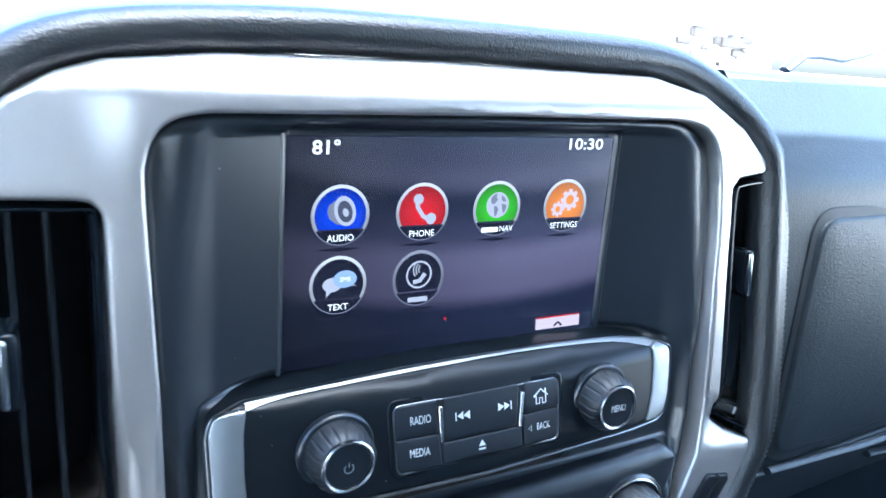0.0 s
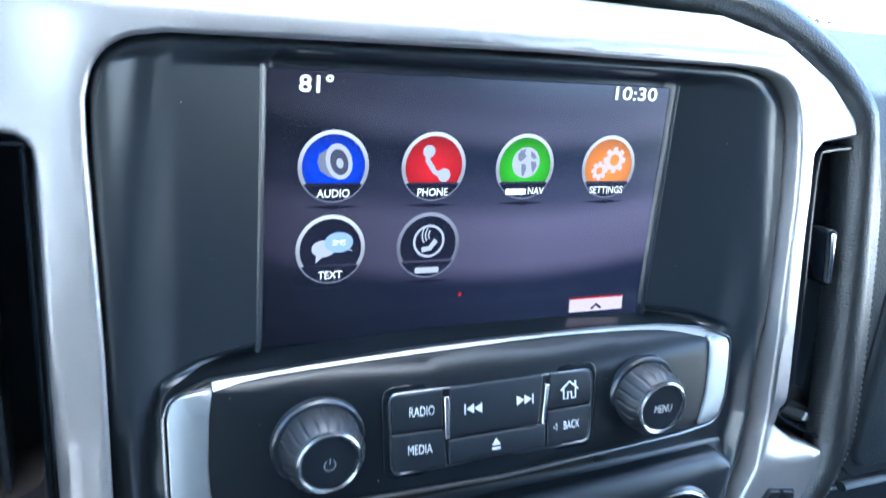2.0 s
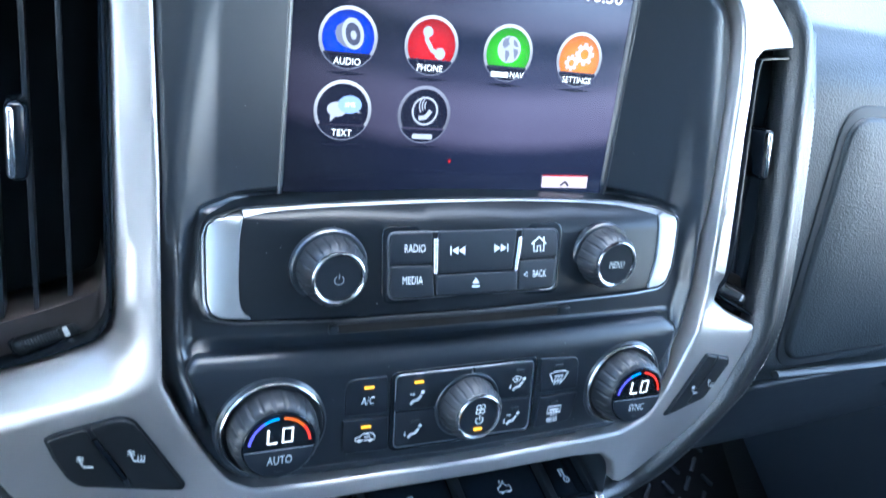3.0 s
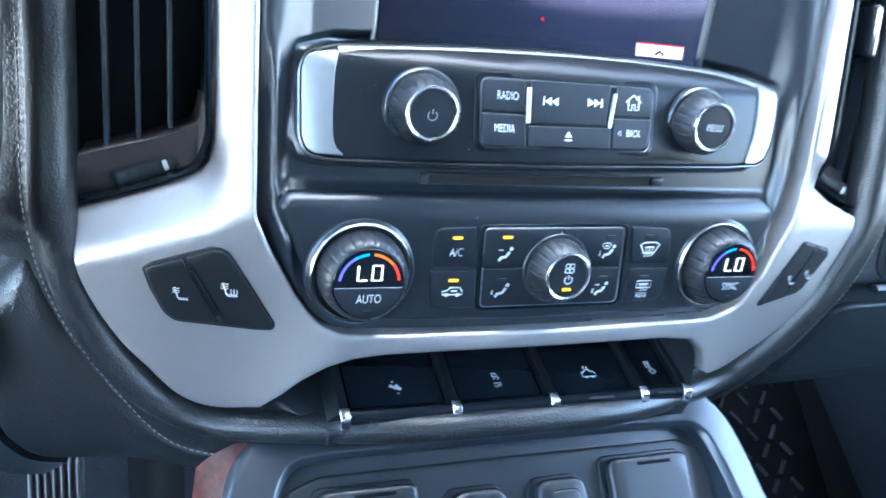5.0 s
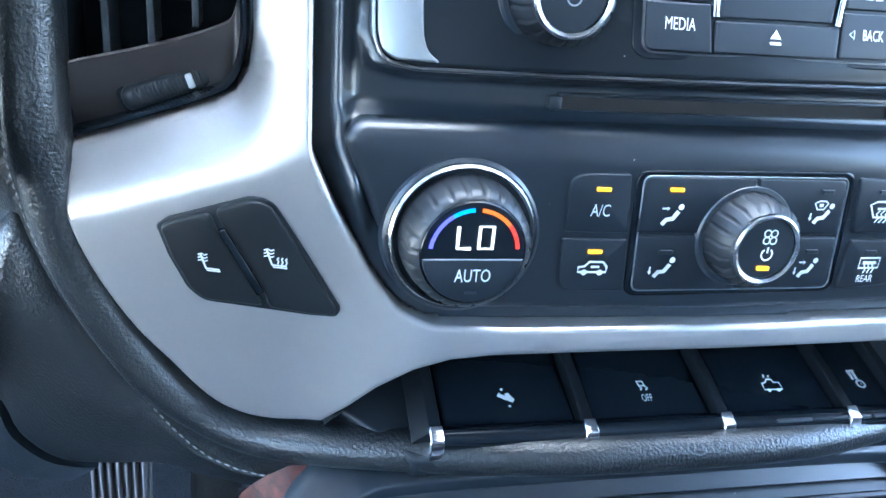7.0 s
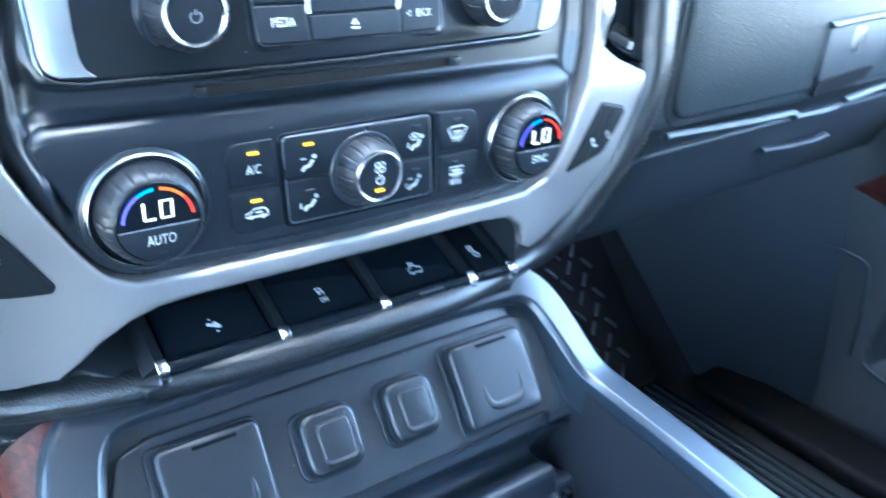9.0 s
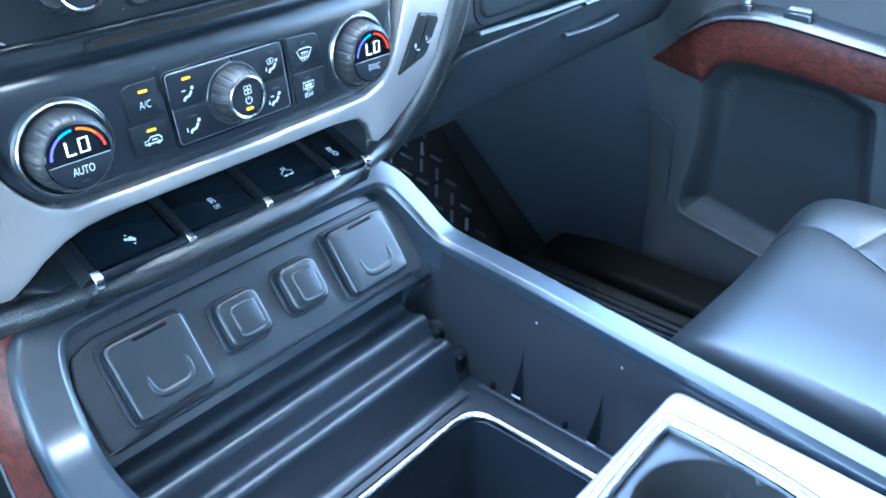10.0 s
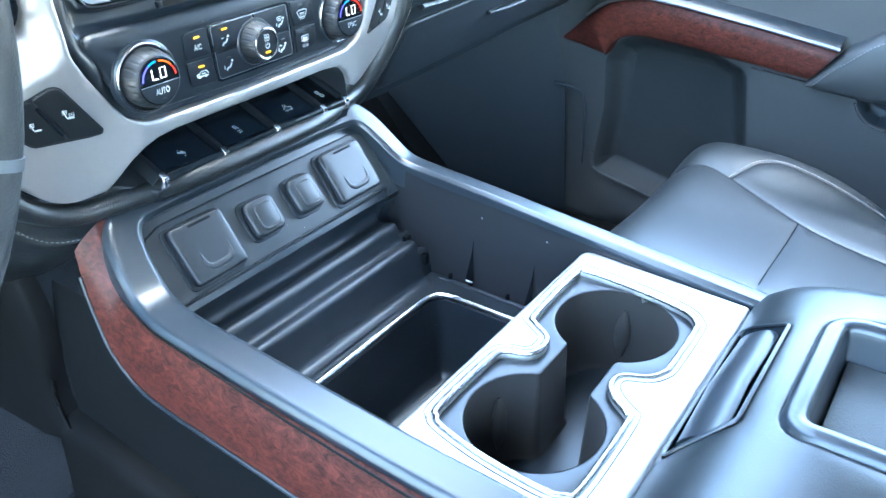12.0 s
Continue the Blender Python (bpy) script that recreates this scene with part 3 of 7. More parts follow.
part("bezel", plate(bezel_face, clean(rounded(BEZ_LINE, [0.009 if p == (-0.1605, 0.7838) else 0.0022 for p in BEZ_LINE], 4)), 0.004, 0.028, 0.0022, [rounded(BEZ_IN, 0.015, 3)], 0.004, 4), SILVER, dash, "satin silver painted plastic bezel", 50)


def roll(off):
    """A padded roll round the bezel, at a distance outside its edge."""
    pts = [(-0.160, 0.842), (-0.195, 0.826), (-0.2175, 0.798), (-0.2232, 0.760), (-0.2235, 0.70), (-0.2245, 0.640), (-0.2240, 0.606), (-0.2165, 0.572), (-0.202, 0.543), (-0.184, 0.520), (-0.160, 0.5075), (-0.130, 0.5068), (-0.06, 0.5090), (0.02, 0.5092), (0.09, 0.5098), (0.135, 0.5135), (0.160, 0.527), (0.183, 0.556), (0.200, 0.588), (0.213, 0.617), (0.2145, 0.65), (0.2125, 0.70), (0.2085, 0.750), (0.2045, 0.785), (0.198, 0.803), (0.181, 0.8225), (0.148, 0.8405), (0.112, 0.8485), (0.045, 0.850), (-0.02, 0.850), (-0.09, 0.849)]
    loop = inset(clean(smooth_loop(pts, 4)), -off)
    return loop


ROLL = roll(0.0)


def roll_path(loop, lift):
    return [Vector((u, depth(u, w) + pad_sag(u, w) + 0.35 * max(0.0, w - 0.8) - lift, w)) for u, w in loop]


PADPROF = [(0.0098 * math.cos(a), 0.0115 * math.sin(a)) for a in [2 * math.pi * i / 16 for i in range(16)]]
pad = sweep(roll_path(ROLL, -0.003), PADPROF, True, (0, -1, 0), sizes=[1.0 - 0.16 * ease(0.53, 0.512, w) for u, w in ROLL])
part("padded_surround", pad, LEATHER, dash, "black grained leatherette padded roll", 60)
# the outer flank of the pad falls back to the dash
flank_rows = []


def flank(off, dy_side, dy_top, off_top, off_right, dy_right):
    """A loop outside the roll: it falls back steeply over the top, and stays shallow at both sides."""
    a, b, c, e, f = roll(off), roll(off_top), roll(off_right), roll(off + 1.35 * max(0.0, off - 0.0156)), roll(min(off, 0.026 + 0.15 * (off - 0.026)))
    g = roll(min(off + 0.0098 * ease(0.007, 0.0136, off), 0.0234 + 0.15 * (off - 0.0136)))
    out = []
    for (u, w), (u2, w2), (u3, w3), (u4, w4), (u5, w5), (u6, w6) in zip(a, b, c, e, f, g):
        left = ease(-0.165, -0.200, u) * (1 - ease(0.72, 0.78, w)) * ease(0.555, 0.60, w)
        foot = ease(-0.10, -0.15, u) * ease(0.60, 0.555, w)
        deep = ease(-0.205, -0.165, u) * ease(-0.112, -0.128, u) * ease(0.57, 0.54, w)
        u, w = u + (u4 - u) * left, w + (w4 - w) * left
        u, w = u + (u5 - u) * foot, w + (w5 - w) * foot
        u, w = u + (u6 - u) * deep, w + (w6 - w) * deep
        k, r = ease(0.800, 0.838, w), ease(0.150, 0.185, u) * (1 - ease(0.745, 0.800, w))
        q = (ease(-0.128, -0.112, u) if u < 0 else ease(0.165, 0.140, u)) * ease(0.60, 0.55, w)
        ub, wb = u, w + max(0.0, off - 0.0085)
        dy = dy_side + (dy_right - dy_side) * r
        u, w = u + (u3 - u) * r, w + (w3 - w) * r
        u, w, dy = u + (ub - u) * q, w + (wb - w) * q, dy + 0.8 * max(0.0, off - 0.0085) * q + 0.04 * ease(0.0156, 0.026, off) * foot
        out.append(Vector((u + (u2 - u) * k, depth(u, min(w, 0.86)) + pad_sag(u, w) + 0.35 * max(0.0, min(w, 0.86) - 0.8) + 0.003 + dy + (dy_top - dy) * k, w + (w2 - w) * k)))
    return out


SEAM_ROW = (0.0126, 0.0046, 0.030, 0.0130, 0.0265, 0.0020)
for row in ((0.0050, -0.0066, -0.006, 0.0065, 0.0060, -0.0066), (0.0080, 0.0000, 0.002, 0.0088, 0.0100, -0.0010), (0.0100, 0.0030, 0.010, 0.0105, 0.0165, 0.0008), (0.0113, 0.0036, 0.020, 0.0120, 0.0245, 0.0014), SEAM_ROW, (0.0156, 0.0040, 0.034, 0.0130, 0.0285, 0.0020), (0.026, 0.0060, 0.050, 0.0130, 0.036, 0.0070), (0.036, 0.012, 0.08, 0.012, 0.045, 0.014), (0.044, 0.022, 0.12, 0.010, 0.056, 0.030), (0.048, 0.034, 0.14, 0.009, 0.062, 0.045), (0.047, 0.08, 0.16, 0.008, 0.064, 0.08)):
    flank_rows.append(flank(*row))
part("surround_flank", loft(flank_rows, None, True), LEATHER, dash, "black grained leatherette flank with pale stitching", 60)


def stitches(loop3, step, r, parent):
    """Short raised thread stitches along a line."""
    bm = bmesh.new()
    acc, pts = 0.0, [Vector(p) for p in loop3]
    for a, b in zip(pts, pts[1:]):
        d = (b - a).length
        while acc < d:
            p = a + (b - a) * (acc / d)
            t = (b - a).normalized()
            s = t.cross(Vector((0, -1, 0)) if abs(t.y) < 0.9 else Vector((0, 0, 1))).normalized()
            f = s.cross(t).normalized()
            e = t * step * 0.33
            ring = []
            for q, k in ((p - e, 0.35), (p, 1.0), (p + e, 0.35)):
                ring.append([bm.verts.new(q + s * r * k), bm.verts.new(q + f * r * k), bm.verts.new(q - s * r * k), bm.verts.new(q - f * r * k)])
            for r0, r1 in zip(ring, ring[1:]):
                for j in range(4):
                    bm.faces.new((r0[j], r0[(j + 1) % 4], r1[(j + 1) % 4], r1[j]))
            acc += step
        acc -= d
    return part("stitching", bm, STITCH, parent, "pale grey thread stitching")


lp3 = flank(0.0136, 0.0032, 0.034, 0.0130, 0.0280, 0.0012)
n_lp = len(lp3)
stitches([p for p in lp3[int(n_lp * 0.12):int(n_lp * 0.45)] if p.x < -0.130], 0.0036, 0.00050, dash)
part("thread_end", block((-0.1295, 0.0345, 0.4842), (-0.1240, 0.0380, 0.4858), 0.0006, 2), STITCH, dash, "pale thread end")
stitches([lp3[i] for i in range(int(n_lp * 0.53), int(n_lp * 0.735))], 0.0036, 0.00042, dash)

# dash top behind the stack, and the face on the passenger's side


def dash_top(x, y):
    z = 0.845 - 0.02 * ease(0.18, 0.7, y) - 0.02 * ease(0.2, 0.8, abs(x))
    z -= 0.06 * (1 - ease(0.06, 0.20, y)) * ease(0.2, 0.26, abs(x - CX))
    return Vector((x, y, z))


part("dash_top", field(dash_top, steps(-0.92, 0.92, 60), steps(0.075, 0.92, 26)), DASHTOP, dash, "dark grained vinyl dash top", 60)


def dash_face(x, w):
    # a bowed face with a step for the glove box
    y = 0.052 + 0.03 * ease(0.25, 0.9, x) + 0.55 * max(0.0, w - 0.765) ** 1.0 * ease(0.765, 0.80, w)
    y += 0.022 * ease(0.565, 0.555, w) + 0.60 * max(0.0, 0.55 - w)
    return Vector((x, y, w))


part("passenger_dash_face", field(dash_face, steps(0.215, 0.92, 50), [0.435, 0.45, 0.47, 0.50, 0.53, 0.548, 0.553, 0.557, 0.561, 0.566, 0.575, 0.60, 0.65, 0.70, 0.74, 0.765, 0.775, 0.785, 0.795, 0.805, 0.82, 0.84]), DASH, dash, "dark grained vinyl dash face", 60)
part("dash_lip", sweep([(0.285, 0.050, 0.562), (0.40, 0.052, 0.5585), (0.46, 0.054, 0.558)], [(0.004 * math.cos(a), 0.003 * math.sin(a)) for a in [2 * math.pi * i / 10 for i in range(10)]]), DASH, dash)
part("dash_lip", sweep([(0.468, 0.058, 0.552), (0.52, 0.060, 0.551), (0.54, 0.060, 0.553)], [(0.004 * math.cos(a), 0.003 * math.sin(a)) for a in [2 * math.pi * i / 10 for i in range(10)]]), DASH, dash)
part("dash_lip", sweep([(0.548, 0.058, 0.558), (0.62, 0.062, 0.562), (0.68, 0.066, 0.564)], [(0.004 * math.cos(a), 0.003 * math.sin(a)) for a in [2 * math.pi * i / 10 for i in range(10)]]), DASH, dash)
glove = part("glove_box_door", plate(lambda u, w, h: dash_face(u, w) + Vector((0, -h, 0)), rounded([(0.287, 0.572), (0.80, 0.572), (0.80, 0.750), (0.292, 0.752)], 0.02), 0.004, 0.01, 0.004, (), 0.03), DASH, dash, "grained upper glove box door", 60)
part("glove_box_groove", plate(lambda u, w, h: dash_face(u, w) + Vector((0, -h, 0)), rounded([(0.281, 0.566), (0.806, 0.566), (0.806, 0.757), (0.286, 0.759)], 0.023), 0.0012, 0.004, 0.001, (), 0.03), VENT, dash)
on_dash = lambda u, w, h: dash_face(u, w) + Vector((0, -h, 0))
latch = part("glove_box_latch", plate(on_dash, rounded([(0.487, 0.580), (0.604, 0.586), (0.604, 0.631), (0.487, 0.628)], 0.006), 0.0062, 0.006, 0.002), DASHLOW, dash, "dark glove box latch plate")
part("latch_lip", sweep([on_dash(0.488, 0.6285, 0.006), on_dash(0.54, 0.6310, 0.007), on_dash(0.603, 0.6320, 0.006)], [(0.0036 * math.cos(a), 0.0030 * math.sin(a)) for a in [2 * math.pi * i / 10 for i in range(10)]]), SATIN, latch)
# No hollow here: the recess's shade is only this plate's colour.
part("latch_recess", plate(on_dash, rounded([(0.486, 0.567), (0.584, 0.573), (0.602, 0.585), (0.490, 0.580)], 0.004), 0.0050, 0.003, 0.0006), MATBASE, latch, "flat near-black plate for the shaded finger recess")
part("lock", plate(on_dash, rounded([(0.537, 0.601), (0.553, 0.601), (0.555, 0.625), (0.537, 0.625)], 0.006), 0.0078, 0.004, 0.0012), SOFTCHROME, latch, "bright oval lock")
low_glove = part("lower_glove_box", plate(lambda u, w, h: dash_face(u, w) + Vector((0, -h, 0)), rounded([(0.29, 0.45), (0.82, 0.45), (0.82, 0.538), (0.29, 0.538)], 0.015), 0.008, 0.012, 0.005, (), 0.03), DASHLOW, dash, "dark lower glove box", 60)
PULL = [(0.500, 0.100, 0.5050), (0.542, 0.098, 0.5040), (0.580, 0.098, 0.5038), (0.612, 0.100, 0.5055)]
part("pull", sweep(PULL, [(0.005 * math.cos(a), 0.0032 * math.sin(a)) for a in [2 * math.pi * i / 10 for i in range(10)]]), DASHLOW, low_glove)


def dash_driver(x, w):
    y = 0.075 + 0.10 * ease(-0.24, -0.30, x) + 0.10 * max(0.0, 0.60 - w) + 0.5 * max(0.0, w - 0.80)
    return Vector((x, y, w))


part("driver_dash_face", field(dash_driver, steps(-0.92, -0.215, 40), steps(0.560, 0.85, 18)), DASH, dash, "dark grained vinyl dash face behind the wheel", 60)
# the skirt that runs back from the stitched seam to the edge over the footwell
HEM = smooth_loop([(-0.298, 0.096, 0.5015), (-0.2690, 0.106, 0.4860), (-0.2605, 0.108, 0.4640), (-0.2480, 0.110, 0.4490), (-0.2330, 0.112, 0.4430), (-0.2050, 0.112, 0.4410), (-0.1850, 0.112, 0.4360), (-0.1600, 0.110, 0.4300)], 4, False)
seam_line = [p for p in flank(0.0150, 0.0040, 0.034, 0.0130, 0.0285, 0.0020) if p.x < -0.135 and p.z < 0.598]
seam_line.sort(key=lambda p: math.atan2(p.z - 0.60, p.x + 0.12) % (2 * math.pi))
seam_line = [Vector((-0.345, 0.070, 0.574)), Vector((-0.300, 0.064, 0.576)), Vector((-0.262, 0.052, 0.582))] + seam_line
skirt_rows = []
for i, e in enumerate(HEM):
    f = i / (len(HEM) - 1) * (len(seam_line) - 1)
    j = min(int(f), len(seam_line) - 2)
    top = seam_line[j].lerp(seam_line[j + 1], f - j)
    e = Vector(e)
    swell = ease(-0.230, -0.262, top.x)
    col = [top + Vector((0, 0.004, 0.0))] + [top.lerp(e, t) + Vector((0, -0.012, 0.004)) * math.sin(math.pi * t) for t in (0.06, 0.14, 0.24, 0.36, 0.5, 0.64, 0.78, 0.9, 0.97)]
    ledge = [Vector((top.x + (e.x - top.x) * k / 10, y, z)) for k, (y, z) in enumerate(((0.130, 0.566), (0.096, 0.562), (0.076, 0.558), (0.064, 0.553), (0.057, 0.546), (0.055, 0.536), (0.058, 0.524)))]
    ledge += [ledge[-1].lerp(e, t) + Vector((0, -0.004, 0)) * math.sin(math.pi * t) for t in (0.33, 0.66, 0.93)]
    skirt_rows.append([p.lerp(q, swell) for p, q in zip(col, ledge)] + [e, e + Vector((0, 0.012, 0.003)), e + Vector((0, 0.10, 0.02))])
part("knee_skirt", loft(skirt_rows), LEATHER, dash, "dark grained skirt under the stitched seam", 180)
KNEE = [(p[0] - 0.004, p[1] + 0.002, p[2] - 0.004) for p in HEM[:18]]
part("knee_panel", loft([[Vector(p) + Vector((0, 0.03, 0.0)) for p in KNEE], [Vector(p) for p in KNEE], [Vector((p[0] - 0.012, p[1] - 0.001, p[2] - 0.006)) for p in KNEE], [Vector((p[0] * 1.2, p[1] + 0.045, 0.421)) for p in KNEE], [Vector((p[0] * 1.2, p[1] + 0.12, 0.424)) for p in KNEE]]), DASHLOW, dash, "charcoal plastic knee panel", 60)
part("cluster_hood", sweep(smooth_loop([(-0.262, 0.02, 0.60), (-0.254, 0.015, 0.66), (-0.255, 0.02, 0.74), (-0.27, 0.03, 0.80), (-0.33, 0.04, 0.835), (-0.45, 0.045, 0.845)], 5, False), [(0.016 * math.cos(a), 0.03 * math.sin(a)) for a in [2 * math.pi * i / 14 for i in range(14)]], False, (0, -1, 0)), LEATHER, dash, "padded instrument hood edge", 60)

# the dark moulding inside the bezel


STRIP = [(-0.1252, 0.656), (-0.1256, 0.684), (-0.123, 0.6915), (-0.109, 0.6955), (-0.059, 0.6990), (-0.004, 0.7010), (0.060, 0.7006), (0.096, 0.6990), (0.120, 0.6963), (0.1345, 0.6918), (0.1356, 0.6880), (0.1341, 0.6755), (0.1318, 0.6640), (0.1270, 0.6556), (0.1210, 0.6526), (0.099, 0.6516), (0.003, 0.6498), (-0.068, 0.6480), (-0.112, 0.6470), (-0.1222, 0.6485)]


def strip_face(u, w, h):
    y = 0.0090 + 0.25 * (w - 0.674) + (0.75 if u < CX else 0.55) * (u - CX) ** 2 - h
    y += 1.35 * max(0.0, w - 0.692)
    return Vector((u, y, w))


def line_dist(x, y, line):
    best = 1.0
    for a, b in zip(line, line[1:]):
        ax, ay, bx, by = a[0], a[1], b[0], b[1]
        d = (bx - ax) ** 2 + (by - ay) ** 2
        t = max(0, min(1, ((x - ax) * (bx - ax) + (y - ay) * (by - ay)) / d)) if d else 0
        best = min(best, math.hypot(x - ax - t * (bx - ax), y - ay - t * (by - ay)))
    return best


BEZ_EDGE = rounded(BEZ_IN, 0.02, 2)


def panel(x, w):
    base = depth(x, w)
    s = abs(x - CX)
    if not inside(BEZ_EDGE, (x, w)):
        return Vector((x, base + 0.016, w))
    db = line_dist(x, w, BEZ_EDGE + BEZ_EDGE[:1])
    # the well: a near flat cheek beside the screen, then a fillet up to a lip along the bezel
    reach = (0.1475 if x < CX else 0.1535) - s
    behind = 0.0470 + (base + 0.004 - 0.047) * ease(0.8085, 0.8145, w)
    bed = 0.0425 - 0.28 * (s - 0.0905)
    well = bed + (base + 0.004 - bed) * max(ease(0.026, 0.004, reach), ease(0.0100, 0.0035, db))
    well = behind + (well - behind) * ease(0.0880, 0.0910, s)
    well += 0.003 * ease(0.0022, 0.0006, db)
    low = base + 0.011 - 0.0075 * math.exp(-((db - 0.0075) / 0.0038) ** 2) * ease(0.135, 0.128, 0.26 - s)
    # the brow over the climate panel
    low -= 0.007 * ease(0.637, 0.6295, w) * ease(0.140, 0.131, s)
    y = low + (well - low) * ease(0.660, 0.704, w)
    # a narrow rounded ledge round the control strip
    d = 0.0 if inside(STRIP, (x, w)) else line_dist(x, w, STRIP + STRIP[:1])
    front = strip_face(x, min(w, 0.700), 0).y
    k = ease(0.680, 0.692, w) * (1 - ease(0.100, 0.128, s))
    ledge = front + 0.0060 + (0.040 - front) * k
    y = ledge + (y - ledge) * ease(0.0012, 0.0050, d)
    return Vector((x, y, w))


PX = steps(-0.152, 0.166, 300)
PW = steps(0.556, 0.826, 260)
part("centre_moulding", field(panel, PX, PW), SATIN, dash, "satin black moulded panel round the screen", 179)
# Flat band, not cut in: the dark colour stands in for the slot's shaded depth.
slot = part("disc_slot", field(lambda x, w: stack(x, w + 0.0011 * x / 0.062, -0.0099), steps(-0.0625, 0.0605, 40), steps(0.6374, 0.6417, 3)), SHADEDFELT, dash, "dark disc slot with felt lips")
for w, r in ((0.6374, 0.0005), (0.6421, 0.0008)):
    part("slot_lip", sweep([stack(x, w + 0.0011 * x / 0.062, -0.0104) for x in steps(-0.0640, 0.0620, 12)], [(r * math.cos(a), r * math.sin(a)) for a in [2 * math.pi * i / 8 for i in range(8)]], False, (0, -1, 0)), SATIN, slot)
part("slot_end", block((-0.0672, 0.0162, 0.6362), (-0.0628, 0.022, 0.6408), 0.0008), FASCIA, slot)
part("slot_end", block((0.0606, 0.0160, 0.6384), (0.0680, 0.022, 0.6428), 0.0008), FASCIA, slot)

# ---- touch screen ----
YS = 0.044
glass = upright(YS)
display = thing("touchscreen", (CX, YS, 0.70), "lit colour touchscreen with round menu icons in a black well", "display")
part("screen", plate(glass, rounded([(-0.0868, 0.6985), (0.0945, 0.6985), (0.0938, 0.8065), (-0.0868, 0.8062)], 0.002), 0.0, 0.006, 0.0004), SCREEN, display, "glossy lit display with violet bands")
for x in (-0.0885, 0.0958):
    part("screen_edge", sweep([(x, YS - 0.001, 0.698), (x, YS - 0.001, 0.8075)], [(0.0012 * math.cos(a), 0.0016 * math.sin(a)) for a in [2 * math.pi * i / 8 for i in range(8)]], False, (0, -1, 0)), SATIN, display)


def lower_cut(cx, cz, r, k=-0.52):
    """The part of a disc below a chord."""
    a = math.degrees(math.asin(k))
    return circle(cx, cz, r, 26, 180 - a, 360 + a)


def upper_cut(cx, cz, r, k=-0.52):
    a = math.degrees(math.asin(k))
    return circle(cx, cz, r, 34, a, 180 - a)


def icon(name, cx, cz, mat, ring=LIT_RING, r=0.0150):
    ob = part(name, patch(bmesh.new(), glass, upper_cut(cx, cz, r * 0.885), 0.0004), mat, display)
    bm = bmesh.new()
    a = math.degrees(math.asin(-0.52))
    ribbon(bm, glass, circle(cx, cz, r * 0.94, 40, a, 180 - a), r * 0.115, 0.0005)
    part("ring", bm, ring, ob)
    part("base", patch(bmesh.new(), glass, lower_cut(cx, cz, r), 0.0004), LIT_NAVY, ob)
    bm = bmesh.new()
    ribbon(bm, glass, circle(cx, cz, r * 0.985, 24, 205, 335), r * 0.035, 0.0005)
    part("base_rim", bm, LIT_SHADE, ob)
    bm = bmesh.new()
    patch(bm, glass, [(cx - r * 0.8, cz - r * 1.13), (cx, cz - r * 1.2), (cx + r * 0.8, cz - r * 1.13), (cx, cz - r * 1.07)], 0.0003)
    part("shade", bm, LIT_NAVY, ob)
    return ob


R1, R2, IR = 0.7708, 0.7380, 0.0140
H0 = 0.0008
audio = icon("audio_icon", -0.0606, R1, LIT_BLUE, LIT_RING, IR)
bm = patch(bmesh.new(), glass, [(-0.0665, R1 + 0.0048), (-0.0672, R1 + 0.0018), (-0.0660, R1 - 0.0016), (-0.0625, R1 - 0.0040), (-0.0595, R1 - 0.0046), (-0.0595, R1 + 0.0080), (-0.0625, R1 + 0.0074)], H0)
part("speaker_back", bm, LIT_SHADE, audio)


def tilted(cx, cz, a, b, n=30):
    """An ellipse that leans like the mouth of a loudspeaker."""
    return [(cx + a * math.cos(t) * 0.94 - b * math.sin(t) * 0.30, cz + a * math.cos(t) * 0.30 + b * math.sin(t) * 0.94) for t in [2 * math.pi * i / n for i in range(n)]]


part("speaker", patch(bmesh.new(), glass, tilted(-0.0588, R1 + 0.0020, 0.0052, 0.0072), H0 + 0.0002), LIT_GREY, audio)
part("speaker_cone", patch(bmesh.new(), glass, tilted(-0.0588, R1 + 0.0018, 0.0035, 0.0052), H0 + 0.0004), LIT_DARK, audio)
part("speaker_cap", patch(bmesh.new(), glass, tilted(-0.0586, R1 + 0.0014, 0.0014, 0.0020), H0 + 0.0006), LIT_GREY, audio)
phone = icon("phone_icon", -0.0192, R1, LIT_RED, LIT_RING, IR)
bm = ribbon(bmesh.new(), glass, [(-0.0225, R1 + 0.006), (-0.0222, R1 + 0.0025), (-0.019, R1 - 0.002), (-0.0148, R1 - 0.0042)], 0.0022, H0)
patch(bm, glass, circle(-0.0220, R1 + 0.0062, 0.0026, 18), H0 + 0.0002)
patch(bm, glass, circle(-0.0148, R1 - 0.0034, 0.0028, 18), H0 + 0.0002)
part("handset", bm, LIT_GREY, phone)
nav = icon("navigation_icon", 0.0227, R1, LIT_GREEN, LIT_RING, IR)
part("globe", patch(bmesh.new(), glass, circle(0.0227, R1 + 0.0018, 0.0066, 28), H0), LIT_GREY, nav)
bm = bmesh.new()
